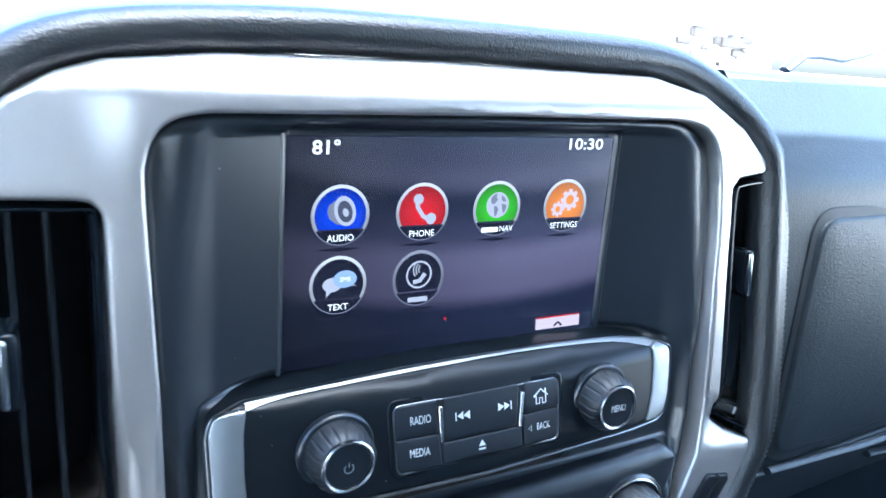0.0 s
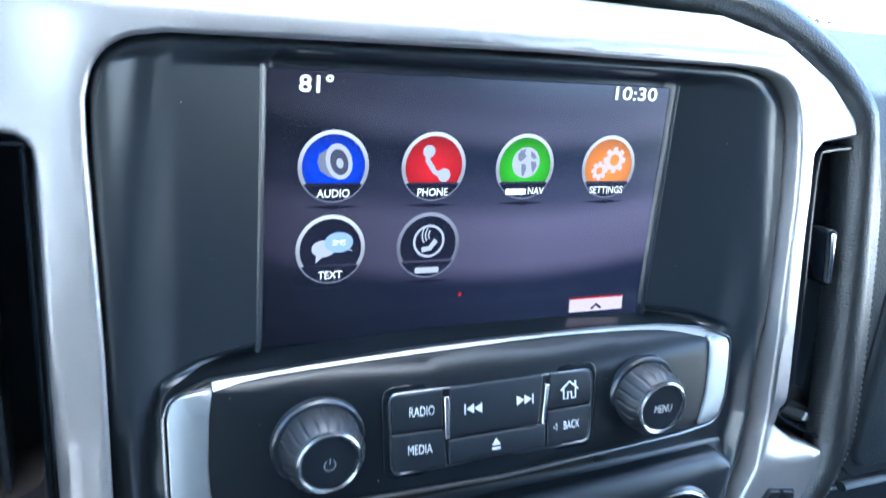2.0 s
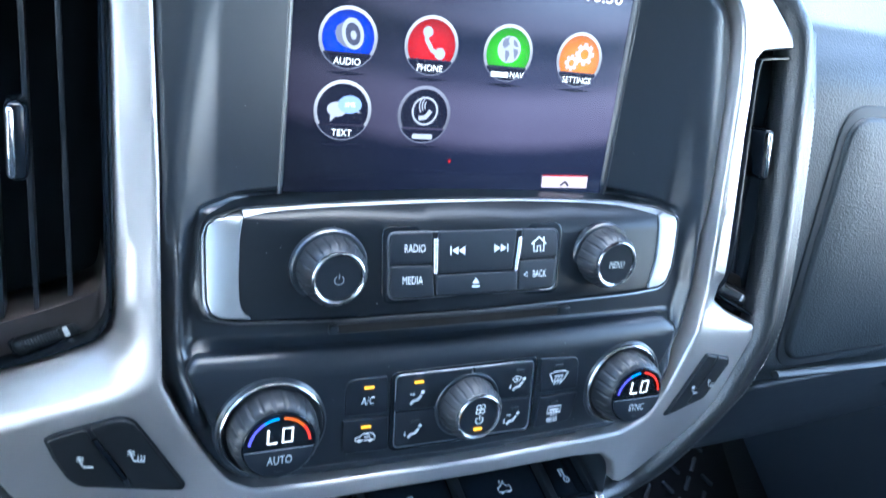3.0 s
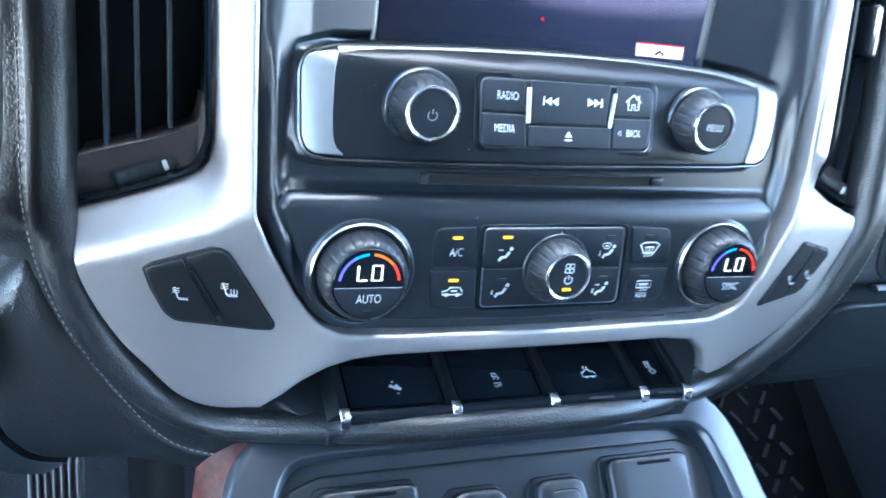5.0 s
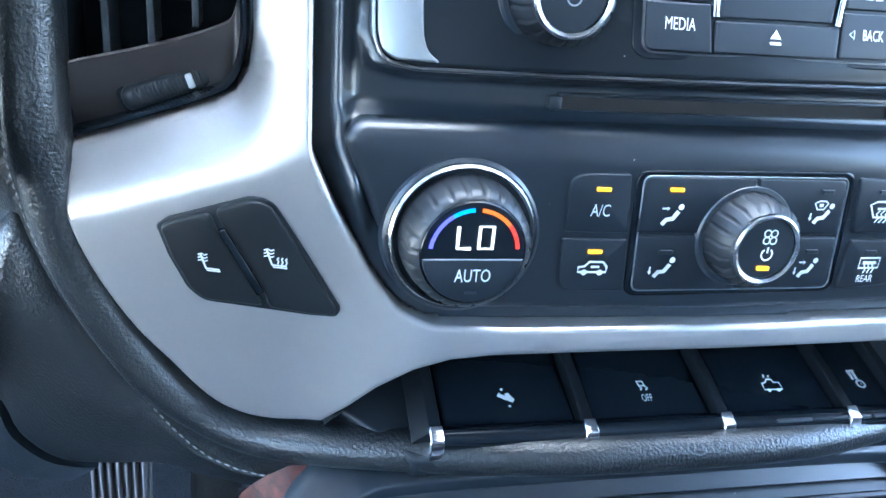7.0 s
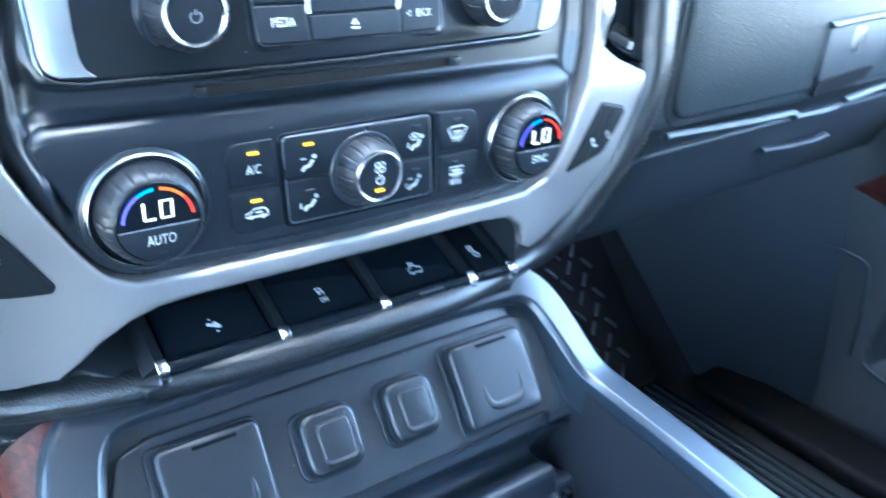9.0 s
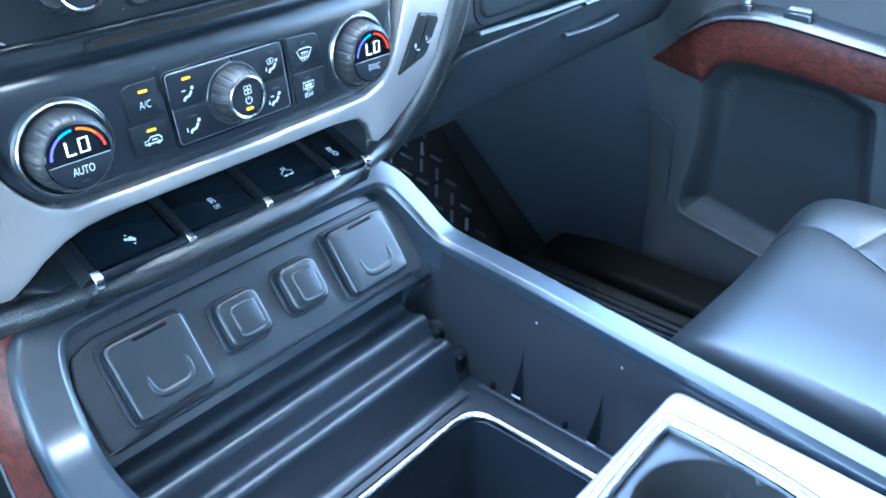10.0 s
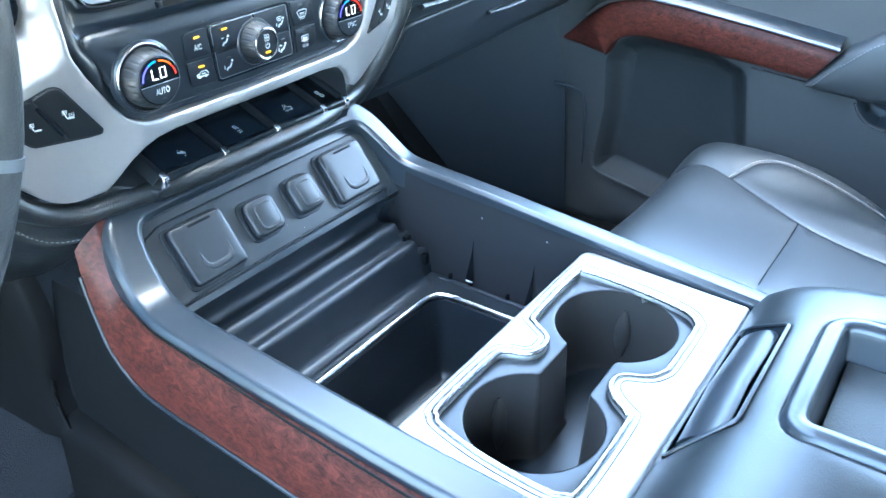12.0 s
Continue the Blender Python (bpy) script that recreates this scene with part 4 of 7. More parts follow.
for land in ([(0.0183, R1 + 0.0052), (0.0196, R1 + 0.0070), (0.0222, R1 + 0.0078), (0.0214, R1 + 0.0058), (0.0226, R1 + 0.0046), (0.0210, R1 + 0.0030), (0.0198, R1 + 0.0022), (0.0186, R1 + 0.0032)], [(0.0204, R1 + 0.0014), (0.0222, R1 + 0.0012), (0.0230, R1 - 0.0006), (0.0220, R1 - 0.0036), (0.0212, R1 - 0.0040), (0.0206, R1 - 0.0014)], [(0.0244, R1 + 0.0068), (0.0262, R1 + 0.0058), (0.0276, R1 + 0.0036), (0.0258, R1 + 0.0034), (0.0246, R1 + 0.0046)], [(0.0248, R1 + 0.0024), (0.0272, R1 + 0.0022), (0.0278, R1 + 0.0004), (0.0264, R1 - 0.0026), (0.0256, R1 - 0.0012)]):
    patch(bm, glass, land, H0 + 0.0003)
part("land", bm, LIT_SHADE, nav)
sett = icon("settings_icon", 0.0653, R1, LIT_ORANGE, LIT_RING, IR)


def gear(cx, cz, r, teeth):
    pts = []
    for i in range(teeth):
        a = 2 * math.pi * i / teeth
        for da, k in ((-0.28, 0.8), (-0.2, 1.05), (0.2, 1.05), (0.28, 0.8)):
            pts.append((cx + r * k * math.cos(a + da * 6.28 / teeth * 1.2), cz + r * k * math.sin(a + da * 6.28 / teeth * 1.2)))
    return pts


part("gear", plate(glass, gear(0.0678, R1 + 0.003, 0.0056, 8), H0, 0.0002, 0, [circle(0.0678, R1 + 0.003, 0.0026, 18)]), LIT_PINK, sett)
part("gear", plate(glass, gear(0.0605, R1 - 0.0018, 0.0040, 8), H0, 0.0002, 0, [circle(0.0605, R1 - 0.0018, 0.0017, 16)]), LIT_PINK, sett)
text_icon = icon("text_icon", -0.0605, R2, LIT_NAVY, LIT_RING, IR)
bm = patch(bmesh.new(), glass, [(x, (z - R2) * 0.72 + R2) for x, z in circle(-0.0575, R2 + 0.004, 0.0058, 26)], H0 + 0.0003)
part("bubble", bm, LIT_PALEBLUE, text_icon)
bm = patch(bmesh.new(), glass, [(x, (z - R2) * 0.72 + R2) for x, z in circle(-0.0635, R2 + 0.0006, 0.0048, 26)], H0)
patch(bm, glass, [(-0.0665, R2 - 0.001), (-0.0630, R2 - 0.002), (-0.0665, R2 - 0.0055)], H0 + 0.0001)
patch(bm, glass, [(-0.0575, R2 + 0.0005), (-0.0545, R2 + 0.001), (-0.0515, R2 - 0.001)], H0 + 0.0001)
part("bubble", bm, LIT_GREY, text_icon)
lettering("SMS", glass, -0.0575, R2 + 0.0029, 0.0022, H0 + 0.0006, LIT_WHITE, text_icon)
assist = icon("assistance_icon", -0.0191, R2, LIT_NAVY, LIT_GREYRING, IR)
bm = ribbon(bmesh.new(), glass, circle(-0.0191, R2 + 0.0018, 0.0065, 36), 0.0010, H0, True)
ribbon(bm, glass, [(-0.0222, R2 - 0.0018), (-0.0186, R2 - 0.0012), (-0.0160, R2 + 0.0022)], 0.0022, H0 + 0.0002)
for k in range(3):
    ribbon(bm, glass, circle(-0.0165, R2 + 0.0045, 0.0030 + 0.0014 * k, 8, 140, 215), 0.0006, H0 + 0.0001)
part("symbol", bm, LIT_GREY, assist)
for ob, s, x, z in ((audio, "AUDIO", -0.0606, R1), (phone, "PHONE", -0.0192, R1), (sett, "SETTINGS", 0.0653, R1), (text_icon, "TEXT", -0.0605, R2)):
    lettering(s, glass, x, z - IR * 0.74, 0.0031, H0 + 0.0002, LIT_WHITE, ob, 0.0, 0.006, 0.92)
lettering("NAV", glass, 0.0289, R1 - IR * 0.74, 0.0030, H0 + 0.0002, LIT_WHITE, nav, 0.0, 0.006, 0.92)
part("word_bar", patch(bmesh.new(), glass, rounded([(0.0142, R1 - 0.0119), (0.0240, R1 - 0.0119), (0.0240, R1 - 0.0094), (0.0142, R1 - 0.0094)], 0.0006), H0 + 0.0002), LIT_WHITE, nav)
part("word_bar", patch(bmesh.new(), glass, rounded([(-0.0246, R2 - 0.0119), (-0.0138, R2 - 0.0119), (-0.0138, R2 - 0.0094), (-0.0246, R2 - 0.0094)], 0.0006), H0 + 0.0002), LIT_GREY, assist)
lettering("81°", glass, -0.0685, 0.8012, 0.0060, H0, LIT_WHITE, display, 0.0, 0.018, 1.12)
lettering("10:30", glass, 0.0746, 0.8030, 0.0056, H0, LIT_WHITE, display, 0.0, 0.012, 1.38)
part("red_dot", patch(bmesh.new(), glass, circle(-0.0027, 0.7155, 0.0009, 12), H0), LIT_RED, display)
tray_key = part("tray_key", patch(bmesh.new(), glass, [(0.0545, 0.7022), (0.0842, 0.7022), (0.0838, 0.7090), (0.0540, 0.7090)], 0.0005), LIT_PINK, display)
part("arrow", ribbon(bmesh.new(), glass, [(0.0663, 0.7034), (0.0690, 0.7056), (0.0717, 0.7034)], 0.0013, H0), LIT_NAVY, tray_key)
part("red_line", patch(bmesh.new(), glass, [(0.0540, 0.7086), (0.0838, 0.7086), (0.0838, 0.7094), (0.0540, 0.7094)], H0), LIT_RED, tray_key)


def printed(name, draws, fmap, h, mat, parent):
    """One printed symbol from strokes ('s', points, width, closed) and fills ('f', points)."""
    bm = bmesh.new()
    for k, d in enumerate(draws):
        if d[0] == "s":
            ribbon(bm, fmap, d[1], d[2], h + k * 0.00004, len(d) > 3 and d[3])
        else:
            patch(bm, fmap, d[1], h + k * 0.00004)
    return part(name, bm, mat, parent)


# ---- radio controls ----
radio = thing("radio_control_panel", (CX, 0.01, 0.65), "black radio control panel with two knobs, keys and silver ends", "control panel")
def strip_at(cu, cw):
    y = strip_face(cu, cw, 0).y
    return lambda u, w, h: Vector((u, y - h, w))


part("faceplate", plate(strip_face, rounded(STRIP, 0.014, 5), 0.0, 0.034, 0.0025, (), 0.006, 4), STRIPFACE, radio, "satin black curved faceplate", 55)
part("rim", sweep([strip_face(u, w, 0.0002) for u, w in inset(clean(rounded(STRIP, 0.014, 5))[::-1], 0.0003)], [(0.0007 * math.cos(a), 0.0009 * math.sin(a)) for a in [2 * math.pi * i / 8 for i in range(8)]], True, (0, -1, 0)), DARKCHROME, radio, "thin dark metal rim")
part("silver_end", plate(strip_face, rounded([(-0.1050, 0.6495), (-0.1090, 0.6525), (-0.1102, 0.6570), (-0.1105, 0.6665), (-0.1098, 0.684), (-0.1082, 0.6935), (-0.1190, 0.6918), (-0.1228, 0.6895), (-0.1242, 0.684), (-0.1238, 0.657), (-0.1222, 0.6515), (-0.1180, 0.6495)], [0.0004, 0.006, 0.008, 0.01, 0.01, 0.001, 0.006, 0.004, 0.006, 0.006, 0.006, 0.003]), 0.0012, 0.004, 0.0008, (), 0.006), SATINSILVER, radio, "satin silver end trim")
part("silver_end", plate(strip_face, rounded([(0.1112, 0.6535), (0.1145, 0.6600), (0.1177, 0.6683), (0.1197, 0.6800), (0.1200, 0.6880), (0.1190, 0.6928), (0.1250, 0.6945), (0.1325, 0.6915), (0.1342, 0.6880), (0.1327, 0.6755), (0.1304, 0.6645), (0.1262, 0.6568), (0.1205, 0.6540)], 0.003), 0.0012, 0.004, 0.0008, (), 0.006), SATINSILVER, radio, "satin silver end trim")
part("top_trim", plate(strip_face, clean(smooth_loop([(-0.1080, 0.6925), (-0.0884, 0.6955), (-0.040, 0.6982), (0.0147, 0.6996), (0.0560, 0.6992), (0.0950, 0.6972), (0.1185, 0.6930)], 3, False) + smooth_loop([(0.1250, 0.6945), (0.110, 0.6972), (0.0955, 0.6986), (0.060, 0.7001), (-0.004, 0.7005), (-0.059, 0.6986), (-0.108, 0.6950)], 3, False)), 0.0006, 0.003, 0.0003), SATINSILVER, radio, "satin silver upper trim", 60)


def knob(parent, fmap, cu, cw, r0, r1, height, collar, flutes=20):
    """A grip knob on a collar, with a bright ring round its cap."""
    part("collar", lathe(fmap, cu, cw, [(collar, -0.002), (collar, 0.0008), (collar - 0.0008, 0.0018), (collar - 0.0022, 0.0020), (collar - 0.0032, 0.0008), (r0 - 0.001, 0.0)], 56), SATIN, parent)
    k = part("knob", lathe(fmap, cu, cw, [(r0 + 0.0006, -0.001), (r0 + 0.0006, 0.002), (r0, 0.0035), (r0 - 0.0002, height * 0.72), (r1 + 0.0010, height - 0.0012), (r1 + 0.0006, height - 0.0004), (r1, height - 0.0004)], 240, flutes, 0.0007, (2, 3)), KNOB, parent, "fluted black knob", 50)
    part("ring", lathe(fmap, cu, cw, [(r1 + 0.0011, height - 0.0016), (r1 + 0.0010, height + 0.0002), (r1 + 0.0003, height + 0.0007), (r1 - 0.0007, height + 0.0002), (r1 - 0.0009, height - 0.0012)], 64), SOFTCHROME, k, "bright metal ring")
    part("cap", lathe(fmap, cu, cw, [(r1 - 0.0006, height - 0.001), (r1 - 0.0012, height - 0.0003), (r1 * 0.5, height - 0.0001), (0, height)], 56), BUTTON, k, "black cap")
    return k


m = strip_at(-0.0712, 0.6722)
k = knob(radio, m, -0.0712, 0.6722, 0.0150, 0.0112, 0.0150, 0.0180)
printed("power_symbol", [("s", circle(-0.0712, 0.6716, 0.0021, 20, 125, 415), 0.0005), ("s", [(-0.0712, 0.6722), (-0.0712, 0.6744)], 0.0005)], m, 0.0154, DIMMARK, k)
m = strip_at(0.0770, 0.6740)
k = knob(radio, m, 0.0770, 0.6740, 0.0150, 0.0112, 0.0150, 0.0180)
lettering("MENU", m, 0.0770, 0.6740, 0.0037, 0.0154, MARK, k, 0, 0, 0.66)


def key(parent, fmap, pts, r=0.0012, h=0.0012, name="key", mat=BUTTON):
    return part(name, plate(fmap, rounded(pts, r, 4), h, 0.003, 0.0006, (), 0.0), mat, parent)


def rect(x0, x1, z0, z1):
    return [(x0, z0), (x1, z0), (x1, z1), (x0, z1)]


KB = [(-0.0437, 0.6574), (0.0470, 0.6586), (0.0489, 0.6886), (-0.0440, 0.6878)]
part("key_frame", plate(strip_face, rounded([(-0.0470, 0.6552), (0.0492, 0.6566), (0.0524, 0.6918), (-0.0470, 0.6906)], 0.006), 0.0006, 0.003, 0.0006, [rounded(KB, 0.004)]), GLOSS, radio)
part("key_frame_rim", sweep([strip_face(u, w, 0.0006) for u, w in clean(rounded(KB, 0.004))[::-1]], [(0.0005 * math.cos(a), 0.0005 * math.sin(a)) for a in [2 * math.pi * i / 6 for i in range(6)]], True, (0, -1, 0)), DARKCHROME, radio)
k = key(radio, strip_face, [(-0.0434, 0.6734), (-0.0222, 0.6738), (-0.0222, 0.6880), (-0.0434, 0.6874)], [0.0008, 0.0008, 0.0008, 0.003])
lettering("RADIO", strip_face, -0.0311, 0.6809, 0.0037, 0.0016, MARK, k, 0, 0, 0.66)
k = key(radio, strip_face, [(-0.0432, 0.6580), (-0.0208, 0.6583), (-0.0220, 0.6726), (-0.0434, 0.6724)], [0.003, 0.0008, 0.0008, 0.0008])
lettering("MEDIA", strip_face, -0.0321, 0.6664, 0.0037, 0.0016, MARK, k, 0, 0, 0.66)
k = key(radio, strip_face, [(-0.0192, 0.6690), (0.0214, 0.6698), (0.0238, 0.6890), (-0.0190, 0.6884)])
bx, bz, fx, fz = -0.0089, 0.6797, 0.0142, 0.6804
printed("skip_back", [("f", [(bx - 0.0034, bz), (bx, bz - 0.0019), (bx, bz + 0.0019)]), ("f", [(bx, bz), (bx + 0.0036, bz - 0.0020), (bx + 0.0036, bz + 0.0020)]), ("s", [(bx - 0.0040, bz - 0.0020), (bx - 0.0040, bz + 0.0020)], 0.0006)], strip_face, 0.0016, MARK, k)
printed("skip_forward", [("f", [(fx - 0.0036, fz - 0.0020), (fx, fz), (fx - 0.0036, fz + 0.0020)]), ("f", [(fx, fz - 0.0019), (fx + 0.0034, fz), (fx, fz + 0.0019)]), ("s", [(fx + 0.0040, fz - 0.0020), (fx + 0.0040, fz + 0.0020)], 0.0006)], strip_face, 0.0016, MARK, k)
k = key(radio, strip_face, [(-0.0200, 0.6585), (0.0243, 0.6591), (0.0246, 0.6688), (-0.0200, 0.6680)])
printed("eject", [("f", [(-0.0012, 0.6640), (0.0028, 0.6640), (0.0008, 0.6668)]), ("f", [(-0.0012, 0.6622), (0.0028, 0.6622), (0.0028, 0.6631), (-0.0012, 0.6631)])], strip_face, 0.0016, MARK, k)
k = key(radio, strip_face, [(0.0262, 0.6746), (0.0480, 0.6750), (0.0482, 0.6880), (0.0272, 0.6890)], [0.0008, 0.0008, 0.003, 0.0008])
hx, hz = 0.0365, 0.6812
printed("house_symbol", [("s", [(hx - 0.0044, hz + 0.0005), (hx, hz + 0.0040), (hx + 0.0044, hz + 0.0005)], 0.0008), ("s", [(hx - 0.0030, hz + 0.001), (hx - 0.0030, hz - 0.0030), (hx - 0.0009, hz - 0.0030), (hx - 0.0009, hz - 0.0004), (hx + 0.0009, hz - 0.0004), (hx + 0.0009, hz - 0.0030), (hx + 0.0030, hz - 0.0030), (hx + 0.0030, hz + 0.001)], 0.0007), ("s", [(hx + 0.0029, hz + 0.0018), (hx + 0.0029, hz + 0.0040)], 0.0009)], strip_face, 0.0016, MARK, k)
k = key(radio, strip_face, [(0.0252, 0.6594), (0.0462, 0.6597), (0.0477, 0.6738), (0.0258, 0.6735)], [0.0008, 0.003, 0.0008, 0.0008])
lettering("BACK", strip_face, 0.0374, 0.6672, 0.0034, 0.0016, MARK, k, 0, 0, 0.66)
printed("back_arrow", [("s", [(0.0281, 0.6671), (0.0299, 0.6658), (0.0299, 0.6684)], 0.0004, True)], strip_face, 0.0016, MARK, k)
for x0, x1 in ((-0.0206, -0.0207), (0.0231, 0.0255)):
    part("bright_bar", plate(strip_face, rounded([(x0 - 0.0009, 0.6690), (x0 + 0.0009, 0.6690), (x1 + 0.0011, 0.6854), (x1 - 0.0010, 0.6852)], 0.0005), 0.0020, 0.004, 0.0004), CHROME, radio, "bright metal bar")

# ---- climate controls ----
climate = thing("climate_control_panel", (CX, 0.0, 0.57), "black climate control panel with two lit temperature knobs and keys", "control panel")


def clim(u, w, h):
    return Vector((u, 0.0035 + 0.30 * (u - CX) ** 2 - h + 0.6 * max(0.0, w - 0.6275) - 0.02 * (w - 0.6), w))


def clim_at(cu, cw):
    y = clim(cu, cw, 0).y
    return lambda u, w, h: Vector((u, y - h, w))


part("faceplate", plate(clim, rounded([(-0.1290, 0.6320), (-0.1330, 0.6265), (-0.1225, 0.6010), (-0.1140, 0.5850), (-0.1060, 0.5745), (-0.0960, 0.5705), (0.0, 0.5700), (0.1060, 0.5715), (0.1200, 0.5770), (0.1310, 0.5980), (0.1400, 0.6200), (0.1390, 0.6300), (0.1310, 0.6350), (0.0, 0.6340)], 0.006, 4), 0.0, 0.02, 0.003, (), 0.006, 4), FASCIA, climate, "satin black faceplate", 55)


def temperature_knob(cu, cw, word):
    f = clim_at(cu, cw)
    part("collar", lathe(f, cu, cw, [(0.0262, -0.004), (0.0258, 0.0012), (0.0245, 0.0022), (0.0236, 0.0012), (0.0205, 0.0)], 64), SATIN, climate)
    k = part("knob", lathe(f, cu, cw, [(0.0206, -0.001), (0.0206, 0.004), (0.0202, 0.0060), (0.0194, 0.0120), (0.0172, 0.0146), (0.0166, 0.0149)], 264, 22, 0.0007, (2, 3)), KNOB, climate, "fluted black temperature knob", 50)
    part("ring", lathe(f, cu, cw, [(0.0240, 0.0), (0.0240, 0.0022), (0.0232, 0.0030), (0.0224, 0.0022), (0.0224, 0.0)], 72), SOFTCHROME, k, "bright metal ring")
    part("dial", lathe(f, cu, cw, [(0.0168, 0.0144), (0.0160, 0.0153), (0.008, 0.0155), (0, 0.0155)], 64), GLOSS, k, "glossy black dial")
    part("button", plate(f, clean(lower_cut(cu, cw, 0.0158, -0.12)), 0.0163, 0.001, 0.0004), BUTTON, k)
    part("button_edge", ribbon(bmesh.new(), f, [(cu - 0.0155, cw - 0.0016), (cu + 0.0155, cw - 0.0016)], 0.0004, 0.0164), DIMMARK, k)
    h = 0.0161
    for nm, a0, a1, mat in (("blue_arc", 122, 174, LED_BLUE), ("cyan_arc", 94, 122, LED_CYAN), ("orange_arc", 40, 85, LED_ORANGE if word == "AUTO" else LED_RED), ("red_arc", 6, 40, LED_RED)):
        part(nm, ribbon(bmesh.new(), f, circle(cu, cw + 0.0003, 0.0136, 16, a0, a1), 0.0013, h), mat, k)
    x, z, s = cu - 0.0054, cw + 0.0018, 0.0070
    printed("reading", [("s", [(x, z + s), (x, z), (x + 0.0042, z)], 0.0011), ("s", [(x + 0.0066, z), (x + 0.0108, z), (x + 0.0108, z + s), (x + 0.0066, z + s)], 0.0011, True)], f, h, LIT_WHITE, k)
    lettering(word, f, cu + 0.0001, cw - 0.0068, 0.0042, 0.0166, MARK, k, 0, 0, 0.68)
    part("lamp_mark", plate(f, rounded(rect(cu - 0.0018, cu + 0.0018, cw - 0.0130, cw - 0.0122), 0.0002), 0.0166, 0.0006, 0.0001), FASCIA, k)
    return k


temperature_knob(-0.0946, 0.5966, "AUTO")
temperature_knob(0.1040, 0.5985, "SYNC")
CK = [(-0.0336, 0.5782), (0.0442, 0.5788), (0.0405, 0.6200), (-0.0366, 0.6190)]
part("key_frame", plate(clim, rounded([(-0.0360, 0.5760), (0.0468, 0.5768), (0.0432, 0.6224), (-0.0392, 0.6208)], 0.005), 0.0008, 0.004, 0.0007, [rounded(CK, 0.003)]), GLOSS, climate)
part("key_frame_rim", sweep([clim(u, w, 0.0008) for u, w in clean(rounded(CK, 0.003))[::-1]], [(0.0003 * math.cos(a), 0.0003 * math.sin(a)) for a in [2 * math.pi * i / 6 for i in range(6)]], True, (0, -1, 0)), SATINSILVER, climate)
ac = key(climate, clim, [(-0.0606, 0.5992), (-0.0386, 0.5992), (-0.0412, 0.6194), (-0.0617, 0.6188)], [0.0008, 0.0008, 0.0008, 0.0055])
lettering("A/C", clim, -0.0500, 0.6071, 0.0042, 0.0016, MARK, ac, 0, 0, 0.68)
rc = key(climate, clim, [(-0.0602, 0.5780), (-0.0364, 0.5780), (-0.0386, 0.5970), (-0.0614, 0.5970)], [0.0055, 0.0008, 0.0008, 0.0008])


def car_symbol(cx, cz, s):
    return [("s", [(cx - 4.6 * s, cz - 1.2 * s), (cx - 4.6 * s, cz + 0.4 * s), (cx - 2.6 * s, cz + 0.7 * s), (cx - 1.2 * s, cz + 2.2 * s), (cx + 3.2 * s, cz + 2.2 * s), (cx + 4.6 * s, cz + 0.6 * s), (cx + 4.6 * s, cz - 1.2 * s)], 0.7 * s, True), ("f", circle(cx - 2.6 * s, cz - 1.3 * s, 1.0 * s, 12)), ("f", circle(cx + 2.6 * s, cz - 1.3 * s, 1.0 * s, 12)), ("s", [(cx - 0.6 * s, cz + 0.6 * s), (cx + 2.2 * s, cz + 0.6 * s)], 0.8 * s)]


def seat_symbol(cx, cz, s, arrows):
    """A slanted seat stroke with air arrows."""
    d = [("s", [(cx - 2.4 * s, cz - 3.0 * s), (cx - 1.2 * s, cz - 1.3 * s), (cx + 0.9 * s, cz - 1.0 * s), (cx + 2.6 * s, cz + 1.5 * s)], 1.5 * s), ("f", circle(cx + 3.2 * s, cz + 3.0 * s, 1.0 * s, 12))]
    for ax, az, dx, dz in arrows:
        d.append(("s", [(cx + ax * s, cz + az * s), (cx + (ax + dx) * s, cz + (az + dz) * s)], 0.6 * s))
        n = Vector((-dz, dx)) * 0.45
        e = Vector((cx + (ax + dx) * s, cz + (az + dz) * s))
        d.append(("f", [tuple(e + n * s), tuple(e - n * s), tuple(e + Vector((dx, dz)) * 0.7 * s)]))
    return d


printed("recirculation_symbol", car_symbol(-0.0494, 0.5866, 0.00108), clim, 0.0016, MARK, rc)
UP, DOWN = (-3.2, 2.4, 1.6, 0), (-4.2, 0.6, 0, -1.6)
md = key(climate, clim, [(-0.0358, 0.5994), (0.0044, 0.5994), (0.0044, 0.6192), (-0.0362, 0.6186)], [0.0008, 0.0008, 0.0008, 0.003])
printed("vent_symbol", seat_symbol(-0.0252, 0.6058, 0.00105, [UP]), clim, 0.0016, MARK, md)
fl = key(climate, clim, [(-0.0332, 0.5786), (0.0048, 0.5786), (0.0046, 0.5984), (-0.0350, 0.5984)], [0.003, 0.0008, 0.0008, 0.0008])
printed("floor_symbol", seat_symbol(-0.0243, 0.5868, 0.00105, [DOWN]), clim, 0.0016, MARK, fl)
df = key(climate, clim, [(0.0054, 0.5994), (0.0418, 0.5994), (0.0400, 0.6194), (0.0054, 0.6192)], [0.0008, 0.0008, 0.003, 0.0008])
printed("mixed_symbol", seat_symbol(0.0325, 0.6070, 0.00105, [DOWN]) + [("s", [(0.0300, 0.6090), (0.0286, 0.6112), (0.0303, 0.6120), (0.0328, 0.6120), (0.0340, 0.6112), (0.0326, 0.6090)], 0.0006, True), ("s", [(0.0305, 0.6105), (0.0321, 0.6105)], 0.0012)], clim, 0.0016, MARK, df)
bi = key(climate, clim, [(0.0060, 0.5790), (0.0434, 0.5794), (0.0420, 0.5984), (0.0060, 0.5984)], [0.0008, 0.003, 0.0008, 0.0008])
printed("bilevel_symbol", seat_symbol(0.0322, 0.5866, 0.00105, [UP, DOWN]), clim, 0.0016, MARK, bi)
